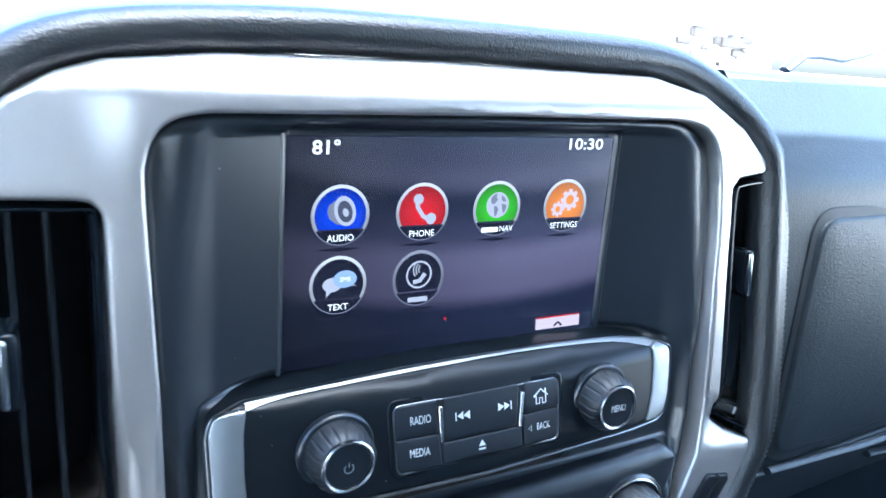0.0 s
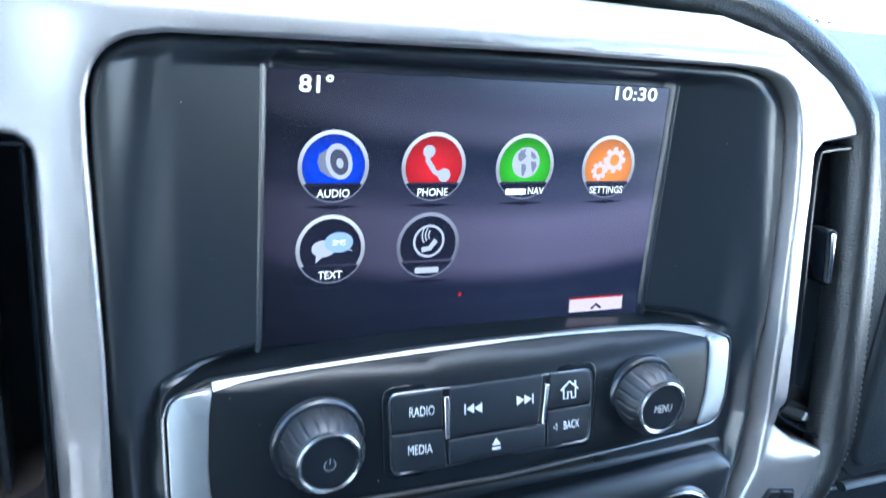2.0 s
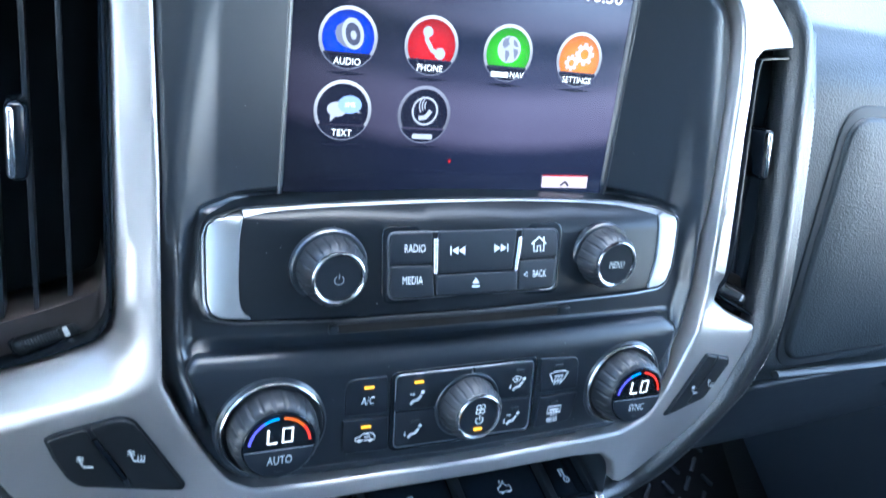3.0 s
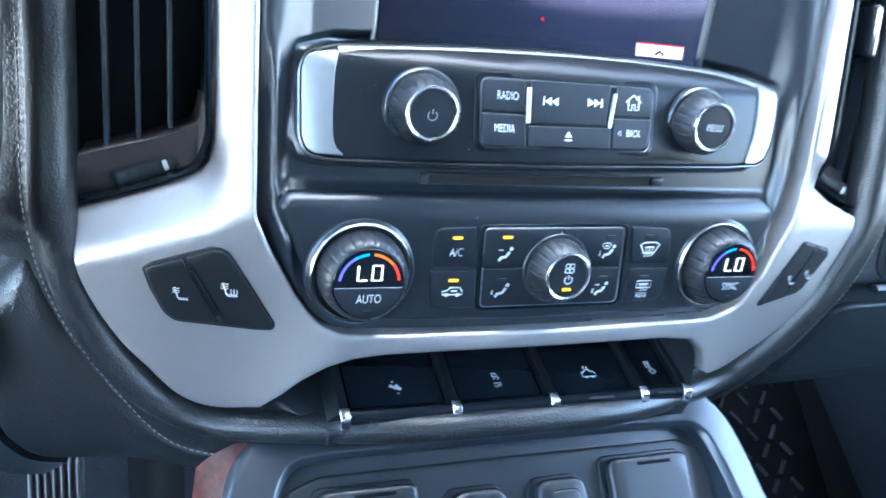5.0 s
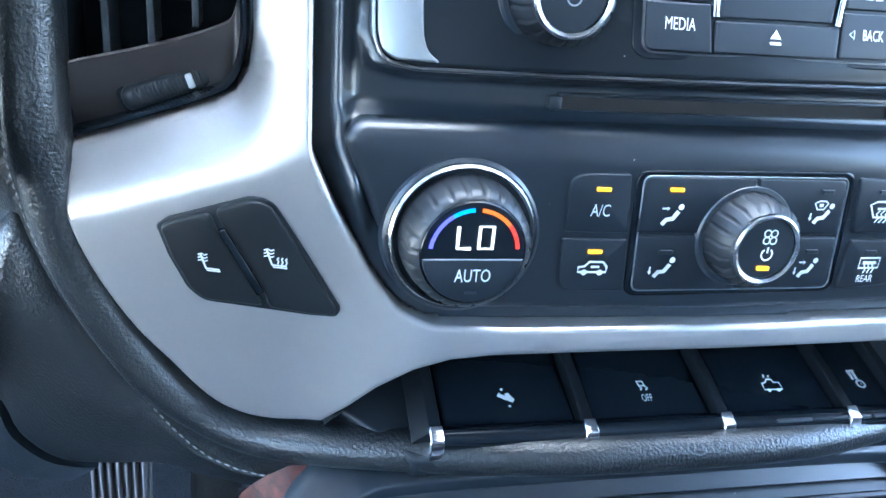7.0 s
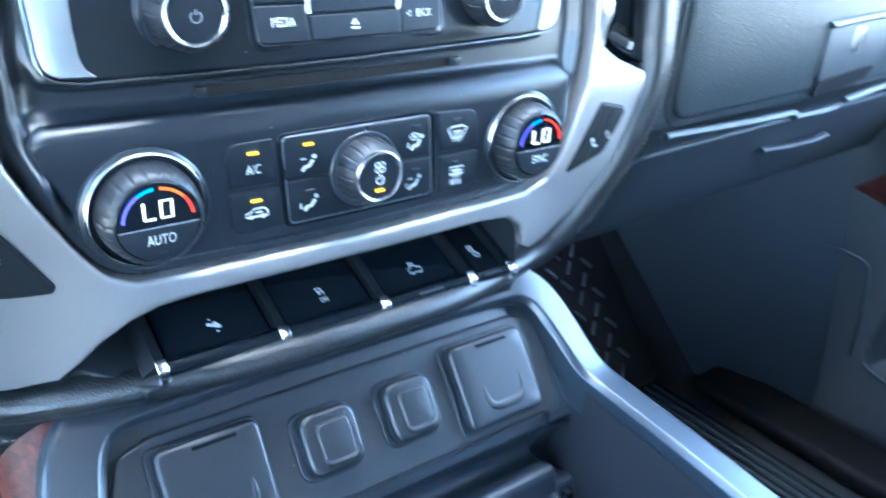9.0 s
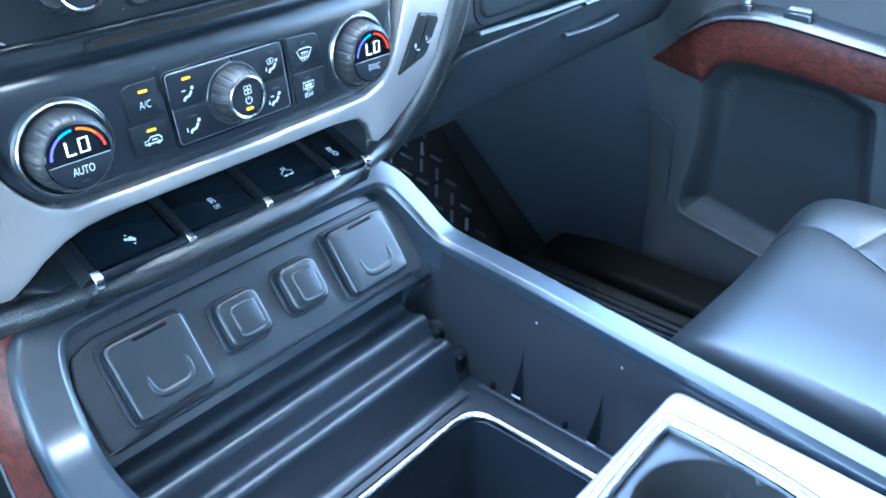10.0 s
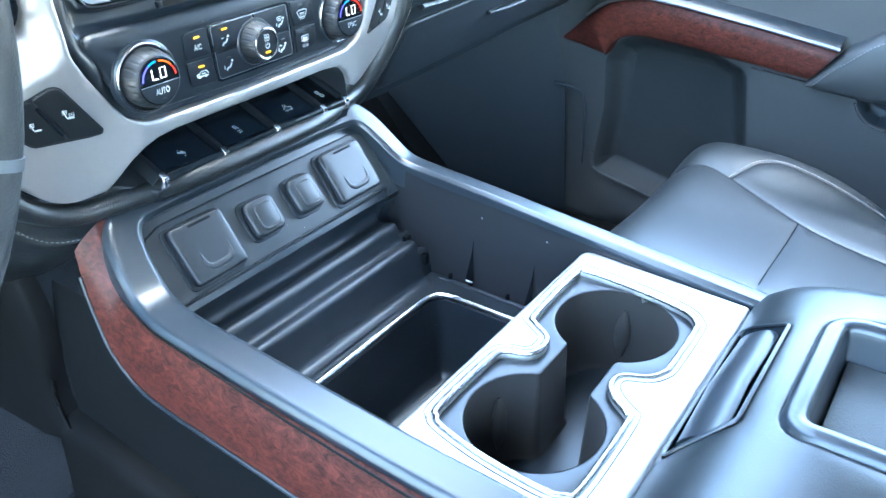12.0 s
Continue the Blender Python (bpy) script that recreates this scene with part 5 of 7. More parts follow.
fr = key(climate, clim, [(0.0484, 0.6000), (0.0726, 0.5998), (0.0696, 0.6192), (0.0448, 0.6204)], [0.0008, 0.0008, 0.0055, 0.0008])
printed("front_defrost_symbol", [("s", [(0.0545, 0.6062), (0.0520, 0.6108), (0.0546, 0.6120), (0.0612, 0.6120), (0.0638, 0.6108), (0.0611, 0.6062)], 0.0008, True), ("s", [(0.0552, 0.6094), (0.0606, 0.6094)], 0.0008)] + [("s", [(x - 0.0006, 0.6042), (x + 0.0006, 0.6058), (x - 0.0006, 0.6074), (x + 0.0006, 0.6088)], 0.0006) for x in (0.0560, 0.0579, 0.0598)], clim, 0.0016, MARK, fr)
rr = key(climate, clim, [(0.0486, 0.5780), (0.0722, 0.5796), (0.0732, 0.5972), (0.0484, 0.5974)], [0.0008, 0.0055, 0.0008, 0.0008])
printed("rear_defrost_symbol", [("s", rect(0.0548, 0.0634, 0.5866, 0.5905), 0.0007, True), ("s", [(0.0562, 0.5886), (0.0620, 0.5886)], 0.0012)] + [("s", [(x, 0.5846), (x + 0.0006, 0.5862), (x - 0.0004, 0.5878), (x + 0.0004, 0.5892)], 0.0006) for x in (0.0574, 0.0591, 0.0608)], clim, 0.0016, MARK, rr)
lettering("REAR", clim, 0.0590, 0.5824, 0.0028, 0.0016, MARK, rr, 0, 0, 0.76)
for ob, x, z, lit in ((ac, -0.0500, 0.6142, True), (rc, -0.0494, 0.5926, True), (md, -0.0245, 0.6148, True), (df, 0.0328, 0.6153, False), (fl, -0.0240, 0.5928, False), (bi, 0.0330, 0.5932, False), (fr, 0.0568, 0.6155, False), (rr, 0.0583, 0.5928, False)):
    part("lamp", plate(clim, rounded(rect(x - 0.0025, x + 0.0025, z - 0.0007, z + 0.0007), 0.0004), 0.0019, 0.001, 0.0002), LED_AMBER if lit else FASCIA, ob, "lit amber lamp" if lit else "unlit lamp")
m = clim_at(0.0044, 0.5988)
fan = knob(climate, m, 0.0044, 0.5988, 0.0152, 0.0112, 0.0142, 0.0184, flutes=20)
printed("fan_symbol", [("s", circle(0.0044 + a, 0.6034 + b, 0.0012, 12), 0.0005, True) for a, b in ((-0.0012, 0.0012), (0.0012, 0.0012), (-0.0012, -0.0012), (0.0012, -0.0012))] + [("s", circle(0.0044, 0.5974, 0.0020, 18, 125, 415), 0.0006), ("s", [(0.0044, 0.5978), (0.0044, 0.6000)], 0.0006)], m, 0.0146, MARK, fan)
part("lamp", plate(m, rounded(rect(0.0021, 0.0067, 0.5916, 0.5931), 0.0004), 0.0149, 0.001, 0.0002), LED_AMBER, fan, "lit amber lamp")

# ---- air vents ----


def air_vent(edge, sill, slats, tab_at, wheel_at, wheel_tilt, well, label):
    """A tall vent: edge is the outline of its opening, sill the upper line of its sloping foot."""
    s = -1 if well[0] < 0 else 1
    x0, x1, z0, z1 = well
    v = thing("air_vent", (s * 0.19, 0.03, 0.63), label, "air vent", "air vents beside the screen")
    part("backing", block((x0 - 0.006, 0.084, z0), (x1 + 0.006, 0.088, z1), 0.001), VENTWELL, v)
    for lo, hi in (((x0 - 0.008, 0.040, z0), (x0, 0.084, z1)), ((x1, 0.040, z0), (x1 + 0.008, 0.084, z1))):
        part("side", block(lo, hi, 0.002), VENTWELL, v)
    part("top", block((x0, 0.050, z1 - 0.004), (x1, 0.084, z1 + 0.003), 0.002), VENTWELL, v)
    foot = smooth_loop(edge[-len(sill):], 4, False)
    brow = smooth_loop(sill, 4, False)
    rows = [[bezel_face(u, w, -0.0075) for u, w in foot], [bezel_face(u, w + 0.0012, -0.0060) for u, w in foot], [Vector((u, 0.0400, w)) for u, w in brow], [Vector((u, 0.0420, w + 0.0006)) for u, w in brow], [Vector((u, 0.0840, w - 0.004)) for u, w in brow]]
    part("sill", loft(rows), SILL, v, "smooth dark sill", 50)
    part("frame_rim", sweep([bezel_face(u, w, -0.0030) for u, w in smooth_loop(edge, 3, False)], [(0.0015 * math.cos(a), 0.0060 * math.sin(a)) for a in [2 * math.pi * i / 10 for i in range(10)]], False, (0, -1, 0)), GLOSS, v, "glossy black frame")
    for xt, zt, xb, zb in slats:
        part("slat", sweep([(xt, 0.053, zt), ((xt + xb) / 2, 0.053, (zt + zb) / 2), (xb, 0.053, zb)], rounded([(-0.0009, -0.011), (0.0009, -0.011), (0.0011, 0.011), (-0.0011, 0.011)], 0.0006), False, (0, -1, 0)), SATIN, v, "thin upright slat")
    tx, tz, lean = tab_at
    turn = Matrix.Rotation(lean, 3, "Y")
    tab = part("tab", block((tx - 0.0040, 0.022, tz - 0.0155), (tx + 0.0040, 0.044, tz + 0.0155), 0.0036, 4, turn=turn), GLOSS, v)
    part("tab_trim", block((tx - 0.0034, 0.0205, tz - 0.0135), (tx - 0.0002, 0.0300, tz + 0.0135), 0.0014, 3, turn=turn), CHROME, tab, "bright metal insert")
    mx, mz = wheel_at
    my = bezel_face(mx, mz, -0.0045).y
    turn = Matrix.Rotation(-wheel_tilt, 3, "Y")
    part("wheel_socket", block((mx - 0.0168, my - 0.0012, mz - 0.0056), (mx + 0.0168, my + 0.010, mz + 0.0056), 0.0030, 3, turn=turn), VENT, v)
    wl = part("thumb_wheel", block((mx - 0.0150, my - 0.0050, mz - 0.0042), (mx + 0.0150, my + 0.012, mz + 0.0042), 0.0036, 4, turn=turn), RUBBERY, v, "ribbed thumb wheel")
    e = turn @ Vector((0.0075, 0, 0))
    part("wheel_mark", block((mx + e.x - 0.0011, my - 0.0056, mz + e.z - 0.0024), (mx + e.x + 0.0011, my, mz + e.z + 0.0024), 0.0006, turn=turn), MARK, wl, "white position mark")
    for q in range(17):
        if 13 <= q <= 14:
            continue
        e = turn @ Vector((-0.0104 + 0.00132 * q, 0, 0))
        part("rib", block((mx + e.x - 0.0003, my - 0.0053, mz + e.z - 0.0028), (mx + e.x + 0.0003, my, mz + e.z + 0.0028), 0.0002, 1, turn=turn), RUBBERY, wl)
    for q in range(3):
        a, b = turn @ Vector((0.0164, 0, 0.0022 - 0.0022 * q)), turn @ Vector((0.0205, 0, 0.0028 - 0.0022 * q))
        part("air_mark", sweep([Vector((mx, my - 0.0008, mz)) + a, Vector((mx, my - 0.0012, mz)) + (a + b) / 2 + Vector((0, 0, 0.0004)), Vector((mx, my - 0.0008, mz)) + b], [(0.0004 * math.cos(t), 0.0004 * math.sin(t)) for t in [2 * math.pi * i / 6 for i in range(6)]], False, (0, -1, 0)), SATIN, v)
    return v


air_vent([(-0.2115, 0.7810), (-0.1665, 0.7808), (-0.1640, 0.7785), (-0.1632, 0.7700), (-0.1628, 0.720), (-0.1618, 0.665), (-0.1622, 0.6480), (-0.1660, 0.6372), (-0.1740, 0.6322), (-0.1968, 0.6230), (-0.2180, 0.6150)], [(-0.1632, 0.6680), (-0.1650, 0.6575), (-0.1690, 0.6530), (-0.1863, 0.6466), (-0.2140, 0.6390)], [(-0.2038, 0.782, -0.2030, 0.640), (-0.1914, 0.782, -0.1899, 0.646), (-0.1786, 0.782, -0.1767, 0.652)], (-0.1938, 0.7225, 0.0), (-0.1858, 0.6325), 0.36, (-0.2160, -0.1620, 0.615, 0.7845), "tall black air vent with upright slats beside the silver bezel")
air_vent([(0.1955, 0.7835), (0.1760, 0.7820), (0.1722, 0.7785), (0.1716, 0.7600), (0.1740, 0.700), (0.1758, 0.655), (0.1775, 0.6455), (0.1850, 0.6390), (0.2060, 0.6290)], [(0.1770, 0.668), (0.1785, 0.660), (0.1850, 0.655), (0.2150, 0.645)], [(0.1767, 0.784, 0.1965, 0.650), (0.1832, 0.784, 0.2040, 0.648), (0.1900, 0.784, 0.2115, 0.646)], (0.1935, 0.7285, -0.16), (0.1960, 0.6400), -0.36, (0.1730, 0.2160, 0.620, 0.7865), "narrow black air vent with upright slats beside the silver bezel")

# ---- seat heater switches ----


def bez(u, w, h):
    return bezel_face(u, w, h + 0.004)


hs = thing("seat_heater_switch", (-0.16, 0.01, 0.57), "black seat heater and cooler switch set in the silver bezel", "switch", "seat heater switches")
HEAT = [(-0.1890, 0.5928), (-0.1850, 0.5960), (-0.1605, 0.6055), (-0.1562, 0.6055), (-0.1526, 0.6036), (-0.1492, 0.5984), (-0.1312, 0.5692), (-0.1322, 0.5656), (-0.1414, 0.5648), (-0.1752, 0.5666), (-0.1800, 0.5710), (-0.1856, 0.5824)]
HEAT_R = [0.002, 0.006, 0.006, 0.006, 0.006, 0.006, 0.003, 0.003, 0.006, 0.008, 0.008, 0.01]
part("frame", plate(bez, rounded(HEAT, HEAT_R), 0.0006, 0.004, 0.0004), VENT, hs)
part("rocker", plate(bez, rounded([(-0.1876, 0.5926), (-0.1846, 0.5949), (-0.1723, 0.5996), (-0.1700, 0.5932), (-0.1580, 0.5716), (-0.1552, 0.5672), (-0.1746, 0.5677), (-0.1790, 0.5716), (-0.1845, 0.5825)], 0.003), 0.0022, 0.003, 0.001), ROCKER, hs)
rk = part("rocker", plate(bez, rounded([(-0.1712, 0.6002), (-0.1605, 0.6043), (-0.1564, 0.6043), (-0.1534, 0.6026), (-0.1502, 0.5980), (-0.1325, 0.5692), (-0.1331, 0.5664), (-0.1414, 0.5659), (-0.1542, 0.5669), (-0.1556, 0.5728), (-0.1678, 0.5943)], 0.003), 0.0022, 0.003, 0.001), ROCKER, hs)
part("lamp_bar", plate(bez, rounded([(-0.1699, 0.5933), (-0.1678, 0.5943), (-0.1556, 0.5728), (-0.1578, 0.5712)], 0.0005), 0.0030, 0.003, 0.0005), GLOSS, hs)


def seat_heat(cx, cz, s, more):
    d = [("s", [(cx - 2.5 * s, cz + 3 * s), (cx - 0.8 * s, cz - 2.2 * s), (cx + 3.8 * s, cz - 2.4 * s)], 0.7 * s), ("s", [(cx - 0.6 * s, cz - 2.9 * s), (cx + 4.0 * s, cz - 3.1 * s)], 0.5 * s)]
    for q in range(3):
        z = cz + (0.6 + 1.2 * q) * s
        d.append(("s", [(cx - 3.4 * s, z), (cx - 2.2 * s, z + 0.5 * s), (cx - 1.2 * s, z - 0.1 * s), (cx - 0.2 * s, z + 0.4 * s)], 0.5 * s))
    if more:
        for q in range(3):
            x = cx + (0.9 + 1.3 * q) * s
            d.append(("s", [(x, cz - 1.8 * s), (x + 0.4 * s, cz - 0.8 * s), (x - 0.1 * s, cz), (x + 0.4 * s, cz + 0.7 * s)], 0.5 * s))
    return d


printed("seat_symbol", seat_heat(-0.1730, 0.5818, 0.00092, False), bez, 0.0026, MARK, hs)
printed("seat_symbol", seat_heat(-0.1525, 0.5854, 0.00098, True), bez, 0.0026, MARK, hs)
part("bezel_lip", sweep([bez(u, w, -0.0026) for u, w in inset(clean(rounded(HEAT, HEAT_R)), -0.0012 if area(HEAT) > 0 else 0.0012)], [(0.0017 * math.cos(a), 0.0015 * math.sin(a)) for a in [2 * math.pi * i / 8 for i in range(8)]], True, (0, -1, 0)), SILVER, hs, "silver lip")
hr = thing("seat_heater_switch", (0.17, 0.01, 0.57), "narrow black seat heater switch set in the silver bezel", "switch", "seat heater switches")
part("frame", plate(bez, rounded([(0.1645, 0.6118), (0.1848, 0.6070), (0.1866, 0.6030), (0.1722, 0.5820), (0.1690, 0.5795), (0.1418, 0.5722), (0.1405, 0.5742)], 0.003), 0.0006, 0.004, 0.0004), VENT, hr)
part("rocker", plate(bez, rounded([(0.1650, 0.6106), (0.1742, 0.6086), (0.1555, 0.5772), (0.1425, 0.5736), (0.1420, 0.5746)], 0.002), 0.0020, 0.003, 0.0008), ROCKER, hr)
part("rocker", plate(bez, rounded([(0.1754, 0.6083), (0.1838, 0.6060), (0.1853, 0.6028), (0.1712, 0.5824), (0.1684, 0.5806), (0.1567, 0.5775)], 0.002), 0.0020, 0.003, 0.0008), ROCKER, hr)
printed("seat_symbol", seat_heat(0.1592, 0.5888, 0.0008, False), bez, 0.0026, MARK, hr)
printed("seat_symbol", seat_heat(0.1716, 0.5915, 0.0008, True), bez, 0.0026, MARK, hr)
part("bezel_lip", sweep([bez(u, w, -0.0028) for u, w in ((0.1404, 0.5728), (0.1440, 0.5727), (0.1560, 0.5758), (0.1692, 0.5793), (0.1726, 0.5817), (0.1795, 0.5915))], [(0.0012 * math.cos(a), 0.0010 * math.sin(a)) for a in [2 * math.pi * i / 8 for i in range(8)]], False, (0, -1, 0)), SILVER, hr, "silver lip")

# ---- switch bank under the bezel ----
SWX = [-0.0955, -0.0364, 0.0212, 0.0788, 0.1080]


def swf(u, v, h):
    """The sloping face of the switch keys: v runs from the front edge up and back."""
    return Vector((u, 0.010 + 0.928 * v - 0.372 * h, 0.5178 + 0.372 * v + 0.928 * h))


BAY = smooth_loop([(-0.1340, 0.5165), (-0.1250, 0.5285), (-0.1168, 0.5375), (-0.1055, 0.5465), (-0.0940, 0.5508), (-0.080, 0.5527), (0.0, 0.5540), (0.0775, 0.5546), (0.0975, 0.5528), (0.1060, 0.5462), (0.1093, 0.5385), (0.1100, 0.5310), (0.1110, 0.5180)], 3, False)
part("switch_bay", loft([[Vector((x, 0.060, z + 0.002)) for x, z in BAY], [bezel_face(x, z, -0.0012) for x, z in BAY]]), VENT, dash, "dark bay under the bezel")
part("bay_back", block((-0.135, 0.056, 0.512), (0.116, 0.060, 0.562), 0.001), VENT, dash)
part("bay_floor", plate(swf, rounded([(-0.103, -0.005), (0.1125, -0.005), (0.118, 0.012), (0.118, 0.05), (-0.132, 0.05), (-0.131, 0.022)], 0.003), -0.006, 0.010, 0.002), VENT, dash)


for i in range(4):
    a, b = SWX[i] + 0.0035, SWX[i + 1] - 0.0035
    sw = thing("dash_switch", (a, 0.012, 0.52), ("glossy black dash key with a white pedal symbol", "glossy black dash key marked off", "glossy black dash key with a white truck symbol", "small glossy black dash key with a white symbol")[i], "switch", "dash keys under the bezel")
    part("key", plate(swf, rounded(rect(a, b, 0.003, 0.046), 0.002), 0.0, 0.008, 0.0012), GLOSS, sw)
    part("front_edge", sweep([swf(x, 0.0005, -0.001) for x in (a - 0.001, (a + b) / 2, b + 0.001)], [(0.0042 * math.cos(q), 0.0042 * math.sin(q)) for q in [2 * math.pi * j / 12 for j in range(12)]]), GLOSS, sw)
    c = (a + b) / 2

    cs, vs = ((-0.0653, 0.0163), (-0.0075, 0.0165), (0.0508, 0.0172), (0.0932, 0.0178))[i]

    def sym(u, v, h, cs=cs, vs=vs):
        """The symbols, drawn round their own middle."""
        return swf(cs + u, vs + v, h)

    if i == 0:
        printed("symbol", [("s", [(-0.0030, 0.0014), (0.0004, -0.0008)], 0.0018), ("f", [(-0.0002, 0.0016), (0.0012, 0.0020), (0.0032, -0.0012), (0.0022, -0.0026), (-0.0004, -0.0012)]), ("f", circle(-0.0010, 0.0036, 0.0006, 10)), ("f", circle(0.0006, -0.0042, 0.0006, 10))], sym, 0.0004, MARK, sw)
    elif i == 1:
        printed("symbol", [("s", [(-0.0016, 0.0048), (0.0008, 0.0048), (0.0012, 0.0026), (-0.0012, 0.0026)], 0.0009, True), ("s", [(-0.0014, 0.0004), (-0.0004, 0.0014), (-0.0012, 0.0022)], 0.0007), ("s", [(0.0010, 0.0004), (0.0020, 0.0014), (0.0012, 0.0022)], 0.0007)], sym, 0.0004, MARK, sw)
        lettering("OFF", sym, 0.0002, -0.0032, 0.0034, 0.0004, MARK, sw, 0, 0, 0.56)
    elif i == 2:
        printed("symbol", [("s", [(-0.0042, -0.0026), (-0.0040, 0.0006), (-0.0022, 0.0010), (-0.0010, 0.0026), (0.0012, 0.0026), (0.0016, 0.0010), (0.0042, 0.0008), (0.0042, -0.0026)], 0.0007, True), ("f", circle(-0.0022, -0.0030, 0.0009, 10)), ("f", circle(0.0022, -0.0030, 0.0009, 10)), ("s", [(-0.0018, 0.0034), (-0.0012, 0.0050)], 0.0008), ("s", [(0.0002, 0.0034), (0.0010, 0.0046)], 0.0008)], sym, 0.0004, MARK, sw)
        part("lamp", plate(swf, rounded(rect(c - 0.008, c + 0.008, -0.0030, -0.0016), 0.0005), 0.0034, 0.001, 0.0002), DASHLOW, sw)
    else:
        printed("symbol", [("f", rect(-0.0024, 0.0014, 0.0040, 0.0052)), ("f", rect(-0.0024, -0.0010, 0.0000, 0.0040)), ("f", rect(-0.0004, 0.0010, 0.0000, 0.0040)), ("s", circle(0.0006, -0.0024, 0.0018, 14), 0.0010, True), ("s", [(0.0004, -0.0024), (0.0010, -0.0024)], 0.0010)], sym, 0.0004, MARK, sw)
        part("lamp", plate(swf, rounded(rect(c - 0.006, c + 0.006, -0.0030, -0.0016), 0.0005), 0.0034, 0.001, 0.0002), DASHLOW, sw)
for x in SWX:
    dv = thing("switch_divider", (x, 0.012, 0.52), "black divider rib with a chrome tip between the dash keys", "trim", "switch dividers")
    part("rib", sweep([swf(x, 0.001, 0.0012), swf(x, 0.02, 0.002), swf(x, 0.048, 0.0015)], rounded([(-0.0026 if x > SWX[0] else -0.0085, -0.006), (0.0026, -0.006), (0.0022, 0.0014), (-0.0022, 0.0014)], 0.0008)), ROCKER, dv)
    part("tip", sweep([swf(x, -0.0042, -0.0065), swf(x, -0.0046, -0.001), swf(x, -0.0026, 0.0026), swf(x, 0.0024, 0.0034)], rounded([(-0.0028, -0.003), (0.0028, -0.003), (0.0025, 0.0008), (-0.0025, 0.0008)], 0.0006), False, lambda t, p: (0, -0.9, 0.4)), CHROME, dv, "chrome tip")

# ---- centre console ----
console = thing("center_console", (CX, -0.2, 0.0), "black centre console with wood trim, open bin and bright rails", "console")


def oval(a, b, n=12):
    return [(a * math.cos(2 * math.pi * i / n), b * math.sin(2 * math.pi * i / n)) for i in range(n)]


HALF = [(0.1430, -0.400, 0.417), (0.1440, -0.38, 0.418), (0.1462, -0.32, 0.422), (0.1490, -0.25, 0.427), (0.1520, -0.12, 0.438), (0.1525, -0.055, 0.443), (0.1490, -0.024, 0.450), (0.1440, 0.000, 0.470), (0.1370, 0.016, 0.486), (0.125, 0.024, 0.4945), (0.105, 0.0265, 0.4965), (0.05, 0.027, 0.497)]
rail = [(CX + x, y, z) for x, y, z in HALF] + [(CX, 0.027, 0.497)] + [(CX - x, y, z) for x, y, z in HALF[::-1]]
rail = smooth_loop(rail, 5, False)
RAILPROF = rounded([(-0.0125, -0.022), (0.0145, -0.030), (0.0152, -0.0030), (0.0118, 0.0032), (-0.0085, 0.0062), (-0.0125, 0.0030)], [0.001, 0.001, 0.004, 0.006, 0.003, 0.002], 4)


def rail_up(t, p):
    k = ease(-0.05, 0.015, p.y)
    return Vector((0, -0.78 * k, 1 - 0.4 * k))


part("rail", sweep(rail, RAILPROF, False, rail_up), SATIN, console, "satin black moulded rail round the console", 50)
# fascia plate that carries the outlet covers
FPL = [(-0.126, -0.054), (-0.1265, -0.012), (-0.120, 0.006), (-0.104, 0.0115), (0.0, 0.0120), (0.118, 0.0115), (0.1345, 0.005), (0.1375, -0.012), (0.1345, -0.050), (0.130, -0.054)]
part("fascia_plate", plate(fascia, rounded(FPL, 0.006), -0.008, 0.012, 0.002, (), 0.02), RUBBERY, console, "dark grey fascia plate", 50)
part("fascia_surround", plate(fascia, rounded([(-0.150, -0.060), (-0.150, 0.0), (-0.138, 0.018), (-0.11, 0.024), (0.118, 0.024), (0.145, 0.018), (0.157, 0.0), (0.157, -0.060)], 0.004), -0.0105, 0.008, 0.001, (), 0.02), SATIN, console)
# side walls, lower front and bin floor


def wall_x(y):
    """Half the inner width of the console."""
    return 0.1302 + 0.0078 * ease(-0.40, -0.12, y)


def wall_top(y):
    return 0.4435 + 0.072 * (y + 0.05) if y < -0.05 else 0.4435 + 0.25 * (y + 0.05)


for s in (-1, 1):
    rows = []
    for k, z in ((0, None), (0, 0.42), (0.6, 0.40), (1.0, 0.37), (1.5, 0.334)):
        rows.append([Vector((CX + s * (wall_x(y) - 0.002 * k), y, (wall_top(y) - 0.004) if z is None else min(z, wall_top(y) - 0.008))) for y in steps(0.01, -0.40, 18)])
    part("inner_wall", loft(rows), WALLPLASTIC, console, "dark inner wall of the bin", 60)
    rows = [[Vector((CX + s * (0.160 + 0.010 * k), y, z + (0.0 if k else 0.06 * min(0, y + 0.05)))) for y in (0.10, -0.1, -0.3, -0.75)] for k, z in ((0, 0.428), (1, 0.38), (1.2, 0.25), (0.6, 0.02))]
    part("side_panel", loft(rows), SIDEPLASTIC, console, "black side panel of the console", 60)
part("bin_floor", plate(flat(0.340), rounded([(-0.139, -0.42), (0.146, -0.42), (0.146, -0.02), (-0.139, -0.02)], 0.004), 0.0, 0.01, 0.002, [rounded([(-0.098, -0.240), (0.105, -0.240), (0.105, -0.0955), (-0.098, -0.0955)], 0.020)]), FASCIA, console, "black bin shelf")
part("shelf_edge", sweep([(0.1345, -0.078, 0.3405), (0.1350, -0.24, 0.3405)], oval(0.0022, 0.0016)), FASCIA, console)
bin_rows = []
